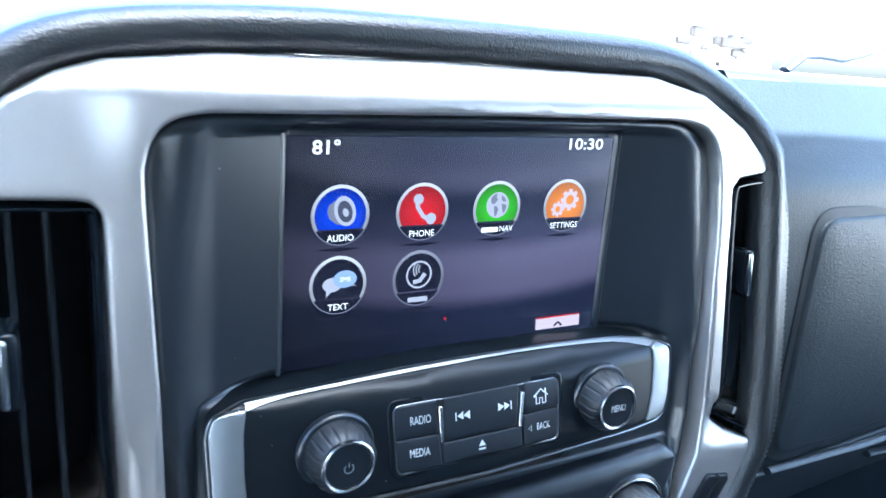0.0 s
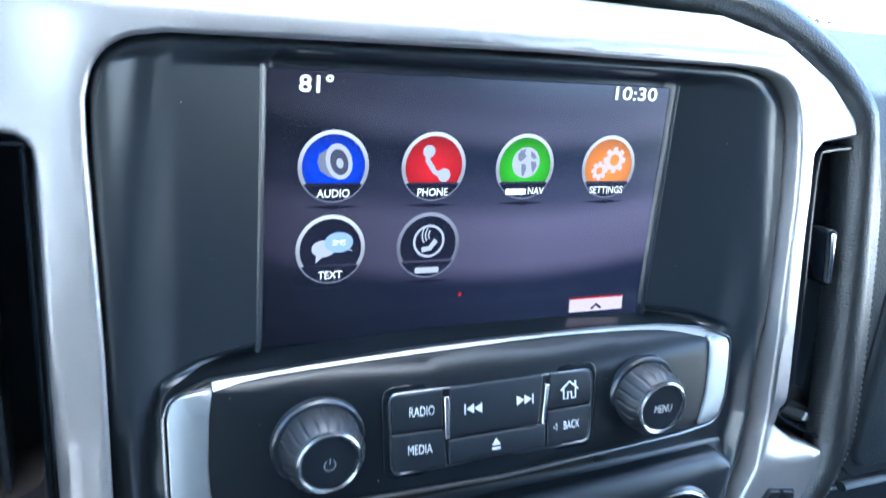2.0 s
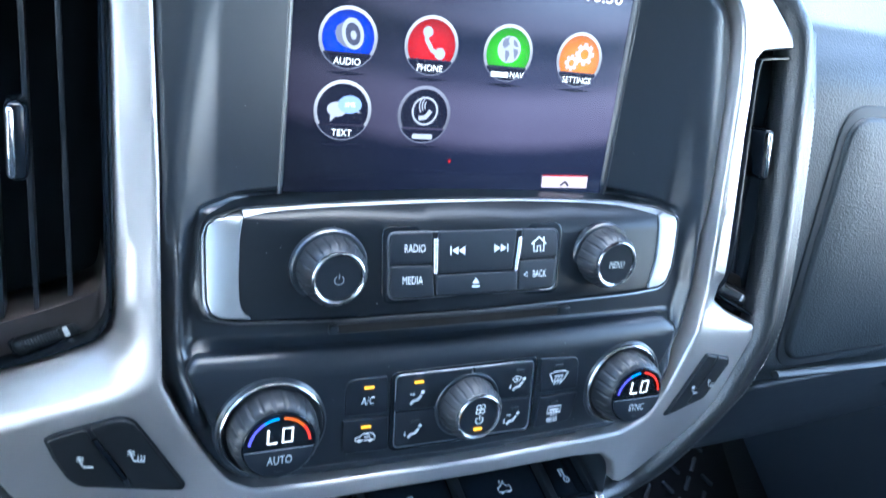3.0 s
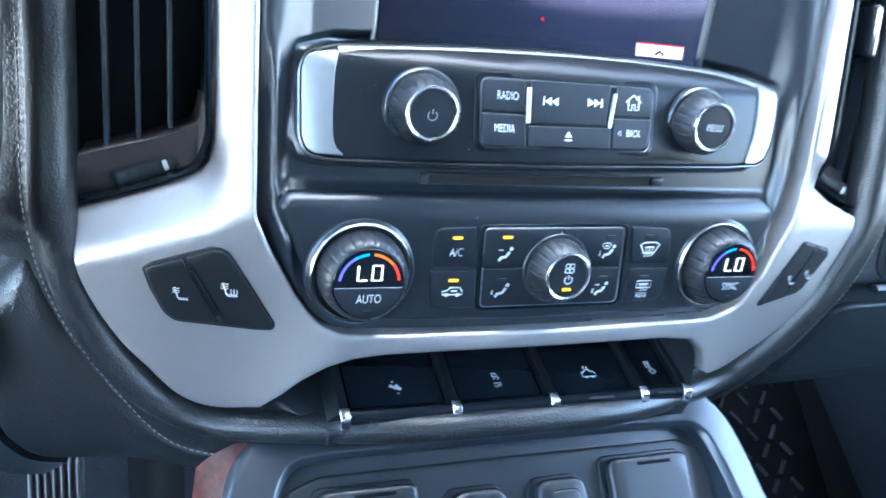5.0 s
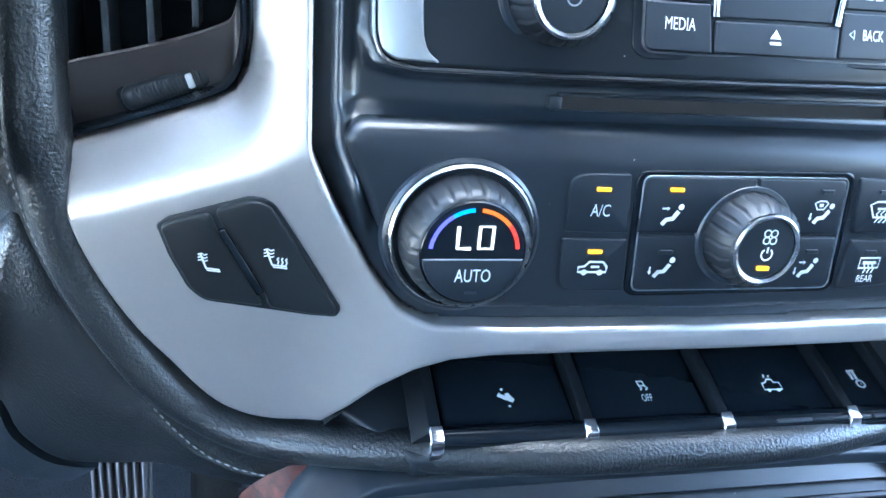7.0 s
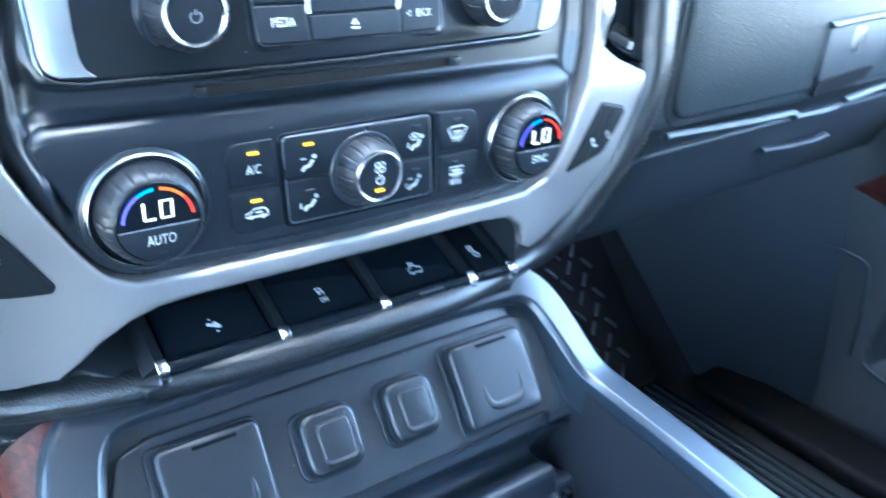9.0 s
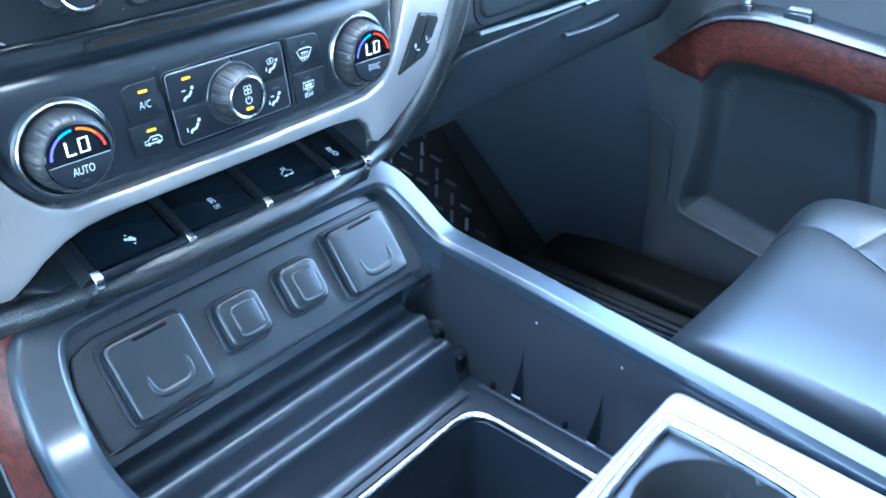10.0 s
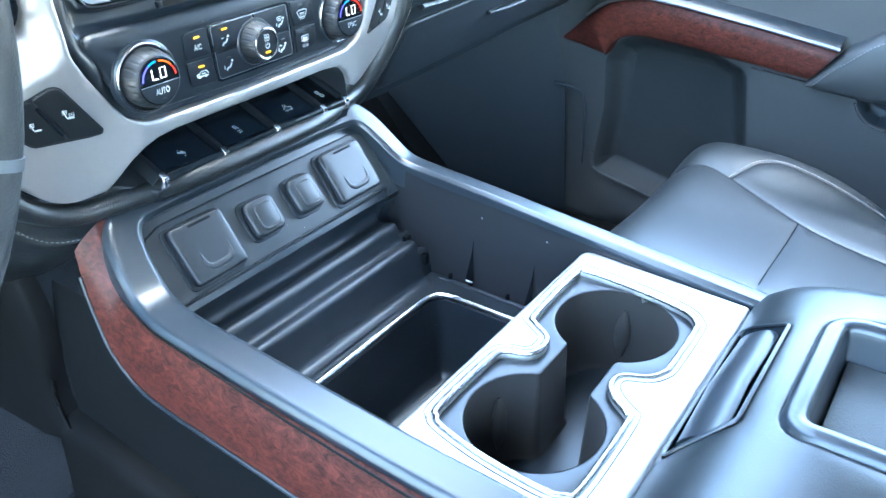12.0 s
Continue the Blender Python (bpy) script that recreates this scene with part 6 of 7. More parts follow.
for ins, z in ((0.0, 0.340), (0.001, 0.334), (0.004, 0.30), (0.008, 0.262), (0.012, 0.2555), (0.017, 0.254)):
    bin_rows.append([Vector((u, v, z)) for u, v in inset(clean(rounded([(-0.098, -0.240), (0.105, -0.240), (0.105, -0.0955), (-0.098, -0.0955)], 0.020)), ins)])
part("deep_bin", loft(bin_rows, None, True, True), FASCIA, console, "deep black bin", 60)
part("bin_ring", sweep([Vector((u, v, 0.3435)) for u, v in inset(clean(rounded([(-0.098, -0.240), (0.105, -0.240), (0.105, -0.0955), (-0.098, -0.0955)], 0.020)), -0.0035)], oval(0.0034, 0.0032, 10), True), CHROME, console, "bright chrome ring round the bin")
# front slope under the fascia with two ridges
prof = smooth_loop([(-0.026, 0.433), (-0.020, 0.428), (-0.012, 0.412), (-0.010, 0.400), (-0.014, 0.3925), (-0.022, 0.3922), (-0.029, 0.3950), (-0.034, 0.3957), (-0.0375, 0.3925), (-0.0392, 0.386), (-0.0412, 0.3795), (-0.045, 0.3782), (-0.052, 0.3820), (-0.058, 0.3830), (-0.0618, 0.3795), (-0.0638, 0.368), (-0.067, 0.352), (-0.071, 0.3440), (-0.080, 0.3425)], 4, False)
part("ridged_ramp", loft([[Vector((x, y, z)) for y, z in prof] for x in steps(-0.1385, 0.119, 6)]), FASCIA, console, "black ramp with two rounded ridges", 60)
part("ramp_end", loft([[Vector((x, y + 0.001, z - dz)) for y, z in prof] for x, dz in ((0.119, 0.0), (0.1205, 0.0012), (0.1212, 0.006), (0.1218, 0.016), (0.145, 0.018))]), FASCIA, console, "", 60)
for y, z in ((-0.046, 0.382), (-0.068, 0.368)):
    part("ramp_clip", block((0.1195, y - 0.003, z - 0.010), (0.1265, y + 0.003, z + 0.002), 0.0012, 2), MATBASE, console)
# Slots and notches are laid on the wall; near-black gives their inner shade.
for y, z0, z1 in ((-0.1125, 0.347, 0.3925), (-0.1800, 0.342, 0.3885)):
    at = CX + wall_x(y)
    part("wall_slot", loft([[Vector((at - dx, y + dy, z0 + (z1 - z0) * k)) for dy in (d1, d0)] for dx, k, d0, d1 in ((0.0056, 0.0, -0.0042, 0.0046), (0.0046, 0.4, -0.0034, 0.0010), (0.0036, 0.75, -0.0032, -0.0016), (0.0026, 1.0, -0.0030, -0.0026))]), MATBASE, console, "near-black wedge for a shaded slot")
    part("slot_clip", block((at - 0.0066, y - 0.0036, z0 - 0.0012), (at - 0.0044, y + 0.0040, z0 + 0.0008), 0.0004, 1), DIMMARK, console)
for y in (-0.089, -0.1135, -0.156, -0.181):
    part("wall_notch", block((0.1350, y - 0.0014, 0.3395), (0.1400, y + 0.0014, 0.3465), 0.0004), MATBASE, console)
for y, z in ((-0.123, 0.4185), (-0.193, 0.416)):
    part("rivet", lathe(lambda u, w, h: Vector((CX + wall_x(u) - 0.0002 - h, u, w)), y, z, [(0.0009, 0.0), (0.0007, 0.0006), (0, 0.0007)], 12), DIMMARK, console)

# wood trim on the driver's side
upper = [(-0.146, 0.026, 0.498), (-0.150, 0.016, 0.476), (-0.1545, 0.006, 0.458), (-0.1585, -0.006, 0.447), (-0.163, -0.035, 0.4395), (-0.1648, -0.060, 0.437), (-0.166, -0.110, 0.433), (-0.1665, -0.180, 0.426), (-0.166, -0.270, 0.419), (-0.164, -0.400, 0.409), (-0.163, -0.620, 0.390)]
lower = [(-0.164, 0.034, 0.480), (-0.167, 0.028, 0.452), (-0.169, 0.018, 0.424), (-0.1705, 0.006, 0.403), (-0.1735, -0.024, 0.3875), (-0.1755, -0.060, 0.3845), (-0.1765, -0.115, 0.3825), (-0.1765, -0.185, 0.3775), (-0.1765, -0.270, 0.370), (-0.176, -0.400, 0.356), (-0.176, -0.620, 0.333)]
U, L = smooth_loop(upper, 6, False), smooth_loop(lower, 6, False)
rows = []
for a, b in zip(U, L):
    a, b = Vector(a), Vector(b)
    rows.append([a + Vector((0.008, 0, 0)), a] + [a.lerp(b, t) + Vector((-0.0025 * math.sin(math.pi * t), -0.001 * math.sin(math.pi * t), 0.0008 * math.sin(math.pi * t))) for t in (0.12, 0.3, 0.5, 0.7, 0.88)] + [b, b + Vector((0.008, 0, 0))])
part("wood_trim", loft(rows), WOOD, console, "glossy red-brown wood trim", 60)
part("wood_edge", sweep([Vector(p) + Vector((-0.0005, 0, -0.002)) for p in L[4:]], oval(0.0016, 0.0016, 8)), FASCIA, console, "stitched dark edge under the wood")
part("wood_edge", sweep([Vector(p) + Vector((0.0, 0, 0.0015)) for p in U[6:]], oval(0.0010, 0.0010, 8)), SIDEPLASTIC, console)

# outlet covers
for nm, x0, x1, v0, v1, lab in (("outlet_cover", -0.1062, -0.0540, -0.0462, 0.0038, "square black power outlet cover on the fascia"), ("usb_cover", -0.0358, -0.0036, -0.0368, -0.0038, "small rounded black port cover on the fascia"), ("usb_cover", 0.0146, 0.0456, -0.0364, -0.0030, "small rounded black port cover on the fascia"), ("outlet_cover", 0.0618, 0.1162, -0.0460, 0.0042, "square black power outlet cover on the fascia")):
    big = nm == "outlet_cover"
    t = thing(nm, fascia((x0 + x1) / 2, v0, -0.008), lab, "cover", "fascia covers")
    r = 0.006 if big else 0.009
    part("seat_ring", plate(fascia, rounded(rect(x0 - 0.003, x1 + 0.001, v0 - 0.002, v1 + 0.002), r), -0.0065, 0.003, 0.001), FASCIA, t)
    # Added part, set in under the lid so that the cover's sides look shaded.
    part("body", plate(fascia, rounded(rect(x0 + 0.0022, x1 - 0.0022, v0 + 0.0022, v1 - 0.0015), r), -0.0020, 0.007, 0.0008), VENT, t)
    cover = part("cover", plate(fascia, rounded(rect(x0, x1, v0, v1), r), 0.0015, 0.0060, 0.0030, (), 0.008, 4), COVER, t, "", 50)
    # finger dish
    dx, dv = (x1 - x0), (v1 - v0)
    cx, cv = x0 + dx * 0.54, v0 + dv * 0.40
    low, top, half = (0.18, 0.58, 0.24) if big else (0.15, 0.82, 0.29)
    dish = rounded([(cx - dx * half, v0 + dv * low), (cx + dx * half, v0 + dv * low), (cx + dx * (half + 0.02), v0 + dv * top), (cx - dx * (half + 0.02), v0 + dv * top)], dx * 0.16)
    pts = [p for p in clean(dish) if p[1] < v0 + dv * (0.5 if big else 0.65)]
    a = sorted(pts, key=lambda p: (math.atan2(p[1] - cv, p[0] - cx) - 0.5 * math.pi) % (2 * math.pi))
    lift = 0.0014 if big else 0.0030
    part("finger_dish", sweep([fascia(p[0], p[1], lift) for p in a], oval(0.0026 if big else 0.0016, 0.0013 if big else 0.0008, 10), False, (0, -0.8, 0.6), None, lambda t: 0.15 + 0.85 * math.sin(math.pi * min(1, max(0, t))) ** 0.6), COVER, cover)
    if big:
        # A thin plate on the cover, its near-black standing in for the slot's shade.
        part("hinge_slot", plate(fascia, rounded(rect(x0 + dx * 0.34, x0 + dx * 0.76, v1 - 0.0054, v1 - 0.0034), 0.0004), 0.0018, 0.001, 0.0001), MATBASE, cover)
    else:
        part("raised_pad", plate(fascia, dish, 0.0030, 0.004, 0.0018, (), 0.008, 4), COVER, cover, "", 50)

# ---- cup holder ----
cups = thing("cup_holder", (CX, -0.3, 0.40), "bright silver cup holder plate with two dark round wells", "cup holder")
ZC = 0.420
OUT = [(-0.135, -0.229), (0.1395, -0.2298), (0.1335, -0.375), (-0.1365, -0.376)]
FIG = [(0.1070, -0.250), (0.1050, -0.300), (0.0985, -0.334), (0.0895, -0.3455), (0.078, -0.3485), (0.030, -0.3490), (0.0205, -0.3475), (0.0109, -0.3415), (0.0015, -0.3255), (-0.0118, -0.3230), (-0.0233, -0.3315), (-0.0316, -0.3432), (-0.040, -0.3473), (-0.104, -0.3477), (-0.1135, -0.3430), (-0.1170, -0.330), (-0.1150, -0.290), (-0.1085, -0.2547), (-0.1028, -0.2464), (-0.0944, -0.2430), (-0.036, -0.2436), (-0.0225, -0.2475), (-0.0165, -0.2610), (-0.0070, -0.2675), (0.0100, -0.2650), (0.0215, -0.2480), (0.0310, -0.2438), (0.098, -0.2425)]


def cup_top(u, v, h):
    return Vector((u, v, ZC + 0.002 + 0.010 * (v + 0.3) + h - 0.008 * ease(-0.240, -0.2295, v) * ease(-0.232, -0.228, v)))


FIGS = clean(smooth_loop(FIG, 5))
FIGS = FIGS if area(FIGS) > 0 else FIGS[::-1]
part("plate", plate(cup_top, rounded(OUT, [0.012, 0.012, 0.004, 0.004]), 0.0, 0.026, 0.005, [FIGS], 0.012, 5), SILVER, cups, "satin silver plate", 55)
part("edge_groove", sweep([cup_top(u, v, 0.0001) for u, v in inset(FIGS, -0.0075)], oval(0.0006, 0.0006, 6), True), DASHTOP, cups)
part("edge_bead", sweep([cup_top(u, v, -0.0012) for u, v in inset(FIGS, -0.0012)], oval(0.0024, 0.0022, 12), True), SOFTCHROME, cups, "bright bead round the wells", 60)
part("bead_line", sweep([cup_top(u, v, 0.0001) for u, v in inset(FIGS, -0.0040)], oval(0.0004, 0.0004, 6), True), DARKCHROME, cups)
C1, C2, RC = (0.0598, -0.2958), (-0.0662, -0.2962), 0.0456
t0, t1 = 24, 336
well = [(C2[0] + RC * math.cos(radians(a)), C2[1] + RC * math.sin(radians(a))) for a in steps(t0, t1, 40)] + [(C1[0] + RC * math.cos(radians(a)), C1[1] + RC * math.sin(radians(a))) for a in steps(180 + t0, 180 + t1, 40)]
well = rounded(well, [0.012 if i in (0, 39, 40, 79) else 0 for i in range(80)], 6)
part("insert", plate(flat(ZC - 0.0035), FIGS, 0.0, 0.008, 0.0015, [well]), COVER, cups, "grey rubber insert", 50)
wl = clean(well)
wl = wl if area(wl) > 0 else wl[::-1]
rows = []
for ins, z in ((0.0, ZC - 0.0040), (0.001, ZC - 0.03), (0.003, ZC - 0.075), (0.006, ZC - 0.082), (0.012, ZC - 0.083)):
    rows.append([Vector((u, v, z)) for u, v in inset(wl, ins)])
part("well", loft(rows, None, True, True), WELLPLASTIC, cups, "dark well of two joined rounds", 60)
for cx, cy, ang in ((C1[0], C1[1], -75), (C2[0], C2[1], -75), (C1[0], C1[1], 12), (C2[0], C2[1], 62)):
    px, py = cx + 0.0436 * math.cos(radians(ang)), cy + 0.0436 * math.sin(radians(ang))
    part("grip_finger", sweep([(px, py, ZC - 0.020), (px * 0.97 + cx * 0.03, py * 0.97 + cy * 0.03, ZC - 0.036), (px * 0.95 + cx * 0.05, py * 0.95 + cy * 0.05, ZC - 0.05), (px, py, ZC - 0.068)], oval(0.0070, 0.0034, 12), False, (math.cos(radians(ang)), math.sin(radians(ang)), 0), None, lambda t: 0.25 + 0.75 * math.sin(math.pi * t)), WELLPLASTIC, cups)

# ---- console lid ----
lid = thing("console_lid", (CX, -0.55, 0.42), "padded black leather console lid with a tray and a front latch", "armrest")


def lid_top(x, y):
    a = (x - CX) / 0.162
    q = (-0.374 - y)
    rise = 0.060 * (1 - math.exp(-max(0.0, q) / 0.032))
    edge = 1 - 0.35 * abs(a) ** 2.2 - 0.55 * ease(0.86, 1.0, abs(a))
    return Vector((x, y, 0.418 + rise * edge - 0.015 * ease(0.9, 1.0, abs(a))))


TRAY = rounded([(-0.050, -0.432), (0.082, -0.432), (0.088, -0.70), (-0.056, -0.70)], 0.022)
LATCH = rounded([(-0.066, -0.3785), (0.088, -0.3785), (0.068, -0.4120), (-0.044, -0.4120)], 0.006)
part("pad", plate(lambda u, v, h: lid_top(u, v) + Vector((0, 0, h)), rounded([(CX - 0.160, -0.374), (CX + 0.160, -0.374), (CX + 0.160, -0.86), (CX - 0.160, -0.86)], [0.035, 0.035, 0.02, 0.02]), 0.0, 0.03, 0.004, [TRAY, LATCH], 0.010, 4), LIDLEATHER, lid, "padded black leather", 60)
tl = clean(TRAY)
tl = tl if area(tl) > 0 else tl[::-1]
part("tray_rim", loft([[lid_top(u, v) + Vector((0, 0, dz)) for u, v in inset(tl, ins)] for ins, dz in ((-0.001, -0.003), (0.0005, 0.0022), (0.003, 0.0034), (0.010, 0.0026), (0.0125, 0.0005), (0.0135, -0.004))], None, True), SATIN, lid, "satin black rim round the tray", 60)
part("tray", loft([[lid_top(u, v) + Vector((0, 0, dz)) for u, v in inset(tl, ins)] for ins, dz in ((0.0132, -0.002), (0.0145, -0.006), (0.018, -0.028), (0.0200, -0.031), (0.0214, -0.032))], None, True, True), FASCIA, lid, "dark sunken tray", 60)
part("tray_mat", plate(flat(0.443), inset(tl, 0.0195), 0.006, 0.002, 0.0005), TRAYMAT, lid, "textured grey rubber tray mat")
la = clean(LATCH)
la = la if area(la) > 0 else la[::-1]
part("latch_pocket", loft([[lid_top(u, v) + Vector((0, 0.0, dz)) for u, v in inset(la, ins)] for ins, dz in ((0.0, 0.001), (0.002, -0.003), (0.004, -0.012), (0.009, -0.014))], None, True, True), GLOSS, lid, "glossy latch pocket", 60)
part("latch_rim", sweep([lid_top(u, v) + Vector((0, 0, 0.001)) for u, v in la], oval(0.0014, 0.0010, 8), True), SATIN, lid)
part("latch_lever", sweep([Vector((-0.050, -0.3955, 0.4385)), Vector((0.010, -0.3935, 0.4395)), Vector((0.072, -0.3955, 0.4385))], oval(0.0150, 0.0050, 14), False, (0, 0.6, 0.8)), SATIN, lid, "smooth satin black latch lever")

# ---- passenger seat ----
seat = thing("passenger_seat", (0.60, -0.45, 0.0), "black leather passenger seat cushion with pale stitched seams", "seat")


def cushion(x, y):
    a = (x - 0.548) / 0.24
    f = -0.098 - y
    front = 1 - math.exp(-max(0.0, f) / 0.022)
    z = 0.299 - 0.16 * (1 - front) - 0.05 * max(0.0, f) - min(0.07, 1.6 * max(0.0, -0.25 - y) ** 2) * ease(0.60, 0.72, x)
    z += 0.010 * (ease(0.35, 0.70, a) if a > 0 else ease(0.0, 0.80, -a)) - 0.15 * ease(0.74, 1.0, abs(a)) ** 1.7
    return Vector((x, y, z))


SEAM_A = smooth_loop([(0.640, -0.106), (0.652, -0.130), (0.6590, -0.157), (0.6570, -0.180), (0.6355, -0.2214), (0.606, -0.266), (0.5636, -0.331), (0.546, -0.3695), (0.530, -0.43), (0.522, -0.50), (0.52, -0.66)], 6, False)
SEAM_B = smooth_loop([(0.6355, -0.2214), (0.6627, -0.2291), (0.688, -0.2407), (0.7044, -0.2595), (0.7100, -0.2800), (0.7090, -0.32), (0.7100, -0.37), (0.7155, -0.414), (0.72, -0.50), (0.72, -0.66)], 6, False)
SEAM_C = [(0.5636, -0.331), (0.50, -0.332), (0.42, -0.333), (0.345, -0.334)]


def cushion_seamed(x, y):
    p = cushion(x, y)
    d = min(line_dist(x, y, SEAM_A), line_dist(x, y, SEAM_B), line_dist(x, y, SEAM_C))
    p.z -= 0.0010 * math.exp(-(d / 0.0024) ** 2) + 0.0016 * math.exp(-(d / 0.012) ** 2)
    return p


part("cushion", field(cushion_seamed, steps(0.309, 0.787, 240), steps(-0.70, -0.0975, 260)), SEATLEATHER, seat, "smooth black leather cushion", 80)
part("cushion_skirt", loft([[Vector((0.318, -0.70, 0.16)), Vector((0.318, -0.13, 0.15)), Vector((0.35, -0.102, 0.14)), Vector((0.76, -0.102, 0.14)), Vector((0.792, -0.13, 0.15)), Vector((0.792, -0.70, 0.16))], [Vector((0.33, -0.70, 0.03)), Vector((0.33, -0.2, 0.03)), Vector((0.36, -0.18, 0.03)), Vector((0.75, -0.18, 0.03)), Vector((0.78, -0.2, 0.03)), Vector((0.78, -0.70, 0.03))]]), DASHLOW, seat)
stitches([cushion_seamed(x + 0.0045 * ease(0.66, 0.71, x), y + 0.0045 * ease(-0.28, -0.25, y)) + Vector((0, 0, 0.0004)) for x, y in SEAM_B[1:]], 0.0050, 0.0009, seat)
for line in (SEAM_A, smooth_loop(SEAM_C, 4, False), SEAM_B):
    part("seam", sweep([cushion_seamed(x, y) + Vector((0, 0, -0.0001)) for x, y in line], oval(0.0011, 0.0007, 6)), MATBASE, seat, "thin dark sewn seam")
part("backrest", block((0.33, -0.82, 0.26), (0.78, -0.68, 0.95), 0.05, 5), SEATLEATHER, seat, "black leather backrest")

# ---- passenger door ----
door = thing("door_passenger", (0.88, 0.0, 0.05), "dark grey passenger door with a wood trim strip and a deep pocket", "door", kind="structure")


def door_skin(y, z):
    x = 0.885 - 0.02 * ease(0.1, 0.4, z) + 0.03 * ease(0.05, 0.3, y)
    return Vector((x, y, z))


ds = lambda u, w, h: door_skin(u, w) + Vector((-h, 0, 0))
POCKET = rounded([(0.028, 0.402), (0.064, 0.386), (0.083, 0.350), (0.081, 0.260), (0.099, 0.150), (0.092, 0.127), (-0.040, 0.099), (-0.190, 0.075), (-0.178, 0.240), (-0.158, 0.370), (-0.100, 0.394)], [0.03, 0.03, 0.03, 0.05, 0.02, 0.02, 0.05, 0.03, 0.05, 0.02, 0.03], 6)
GRIP = rounded([(-0.3235, 0.368), (-0.3255, 0.350), (-0.3370, 0.3315), (-0.358, 0.3200), (-0.47, 0.3130), (-0.47, 0.358), (-0.350, 0.3585)], 0.010, 4)
sk = plate(ds, [(0.46, -0.02), (0.46, 0.60), (-1.0, 0.60), (-1.0, -0.02)], 0.0, 0.03, 0.002, [POCKET, GRIP], 0.05)
part("panel", sk, DOORPLASTIC, door, "charcoal plastic door panel", 60)
pk = clean(POCKET)
pk = pk if area(pk) > 0 else pk[::-1]
part("pocket", loft([[ds(u, w, h) for u, w in inset(pk, ins)] for ins, h in ((0.0, 0.0), (0.005, -0.003), (0.012, -0.012), (0.019, -0.024), (0.026, -0.031), (0.034, -0.0335))], None, True, True), SHADEDDOOR, door, "dark recessed door pocket", 60)
UPW = smooth_loop([(0.172, 0.376), (0.145, 0.399), (0.120, 0.4205), (0.074, 0.4535), (0.020, 0.4665), (-0.035, 0.4650), (-0.108, 0.4560), (-0.155, 0.4500), (-0.200, 0.4440), (-0.290, 0.4310)], 5, False)
LOW = smooth_loop([(0.170, 0.3735), (0.130, 0.3715), (0.080, 0.3670), (0.074, 0.3680), (0.060, 0.3910), (0.026, 0.4065), (-0.047, 0.4050), (-0.116, 0.3975), (-0.169, 0.3925), (-0.256, 0.3830)], 5, False)
rows = []
for a, b in zip(UPW, LOW):
    rows.append([ds(a[0] + (b[0] - a[0]) * t, a[1] + (b[1] - a[1]) * t, h * (0.25 + 0.75 * ease(0.172, 0.10, a[0]))) for t, h in ((0, -0.004), (0.0, 0.029), (0.03, 0.0315), (0.35, 0.0325), (0.7, 0.031), (0.96, 0.028), (1.0, 0.0255), (1.0, -0.004))])
part("wood_trim", loft(rows), WOOD, door, "glossy red-brown wood strip", 60)
part("armrest_shelf", loft([[ds(a[0], a[1] + 0.002, 0.004), ds(a[0], a[1] + 0.004, 0.034), ds(a[0], a[1] + 0.010, 0.030), ds(a[0], a[1] + 0.016, -0.002)] for a in UPW[12:]]), SATIN, door, "satin grey armrest shelf", 60)
part("shelf_edge", sweep([ds(a[0], a[1] + 0.004, 0.034) for a in UPW[11:]], oval(0.003, 0.003, 8)), SATINSILVER, door, "bright shelf edge")
part("armrest_pad", loft([[ds(y, z0 + (z1 - z0) * k, h * q) for k, h in ((0, 0.0), (0.02, 0.024), (0.10, 0.030), (0.45, 0.035), (0.8, 0.034), (0.95, 0.024), (1.0, 0.006), (1.0, -0.004))] for y, z0, z1, q in ((-0.251, 0.3720, 0.3745, 0.8), (-0.262, 0.3700, 0.3870, 0.92), (-0.275, 0.3690, 0.4040, 1.0), (-0.300, 0.3660, 0.4360, 1.0), (-0.340, 0.3615, 0.4640, 1.0), (-0.40, 0.366, 0.484, 1.0), (-0.70, 0.38, 0.49, 1.0))]), PADLEATHER, door, "padded stitched armrest", 60)
stitches([ds(y, z, 0.0355) for y, z in smooth_loop([(-0.2630, 0.3760), (-0.280, 0.3965), (-0.3015, 0.4170), (-0.3430, 0.4525), (-0.40, 0.472), (-0.50, 0.480)], 4, False)], 0.0050, 0.0007, door)
part("panel_edge", sweep([ds(y, z, 0.0015) for y, z in ((-0.1650, 0.3785), (-0.20, 0.3750), (-0.26, 0.3688), (-0.320, 0.3620))], oval(0.0030, 0.0022, 8)), DOORPLASTIC, door)
for u0, u1, v0, v1, nm in ((-0.060, -0.020, 0.838, 0.862, "window_switch"), (0.020, 0.038, 0.836, 0.856, "lock_switch")):
    sw = part(nm, plate(lambda u, v, h: Vector((v, u, 0.4835 + 0.03 * (u + 0.05) + h)), rounded(rect(u0, u1, v0, v1), 0.007), 0.0, 0.010, 0.002), SATIN, door, "black switch on the armrest shelf")
    part("toggle", sweep([((v0 + v1) / 2, u0 + 0.006, 0.486), ((v0 + v1) / 2, u1 - 0.006, 0.487)], oval(0.006, 0.004, 10)), SATINSILVER, sw)
gr = clean(GRIP)
gr = gr if area(gr) > 0 else gr[::-1]
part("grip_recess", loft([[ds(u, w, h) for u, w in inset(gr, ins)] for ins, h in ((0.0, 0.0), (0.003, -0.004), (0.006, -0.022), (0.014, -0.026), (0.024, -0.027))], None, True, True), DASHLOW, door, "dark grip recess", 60)
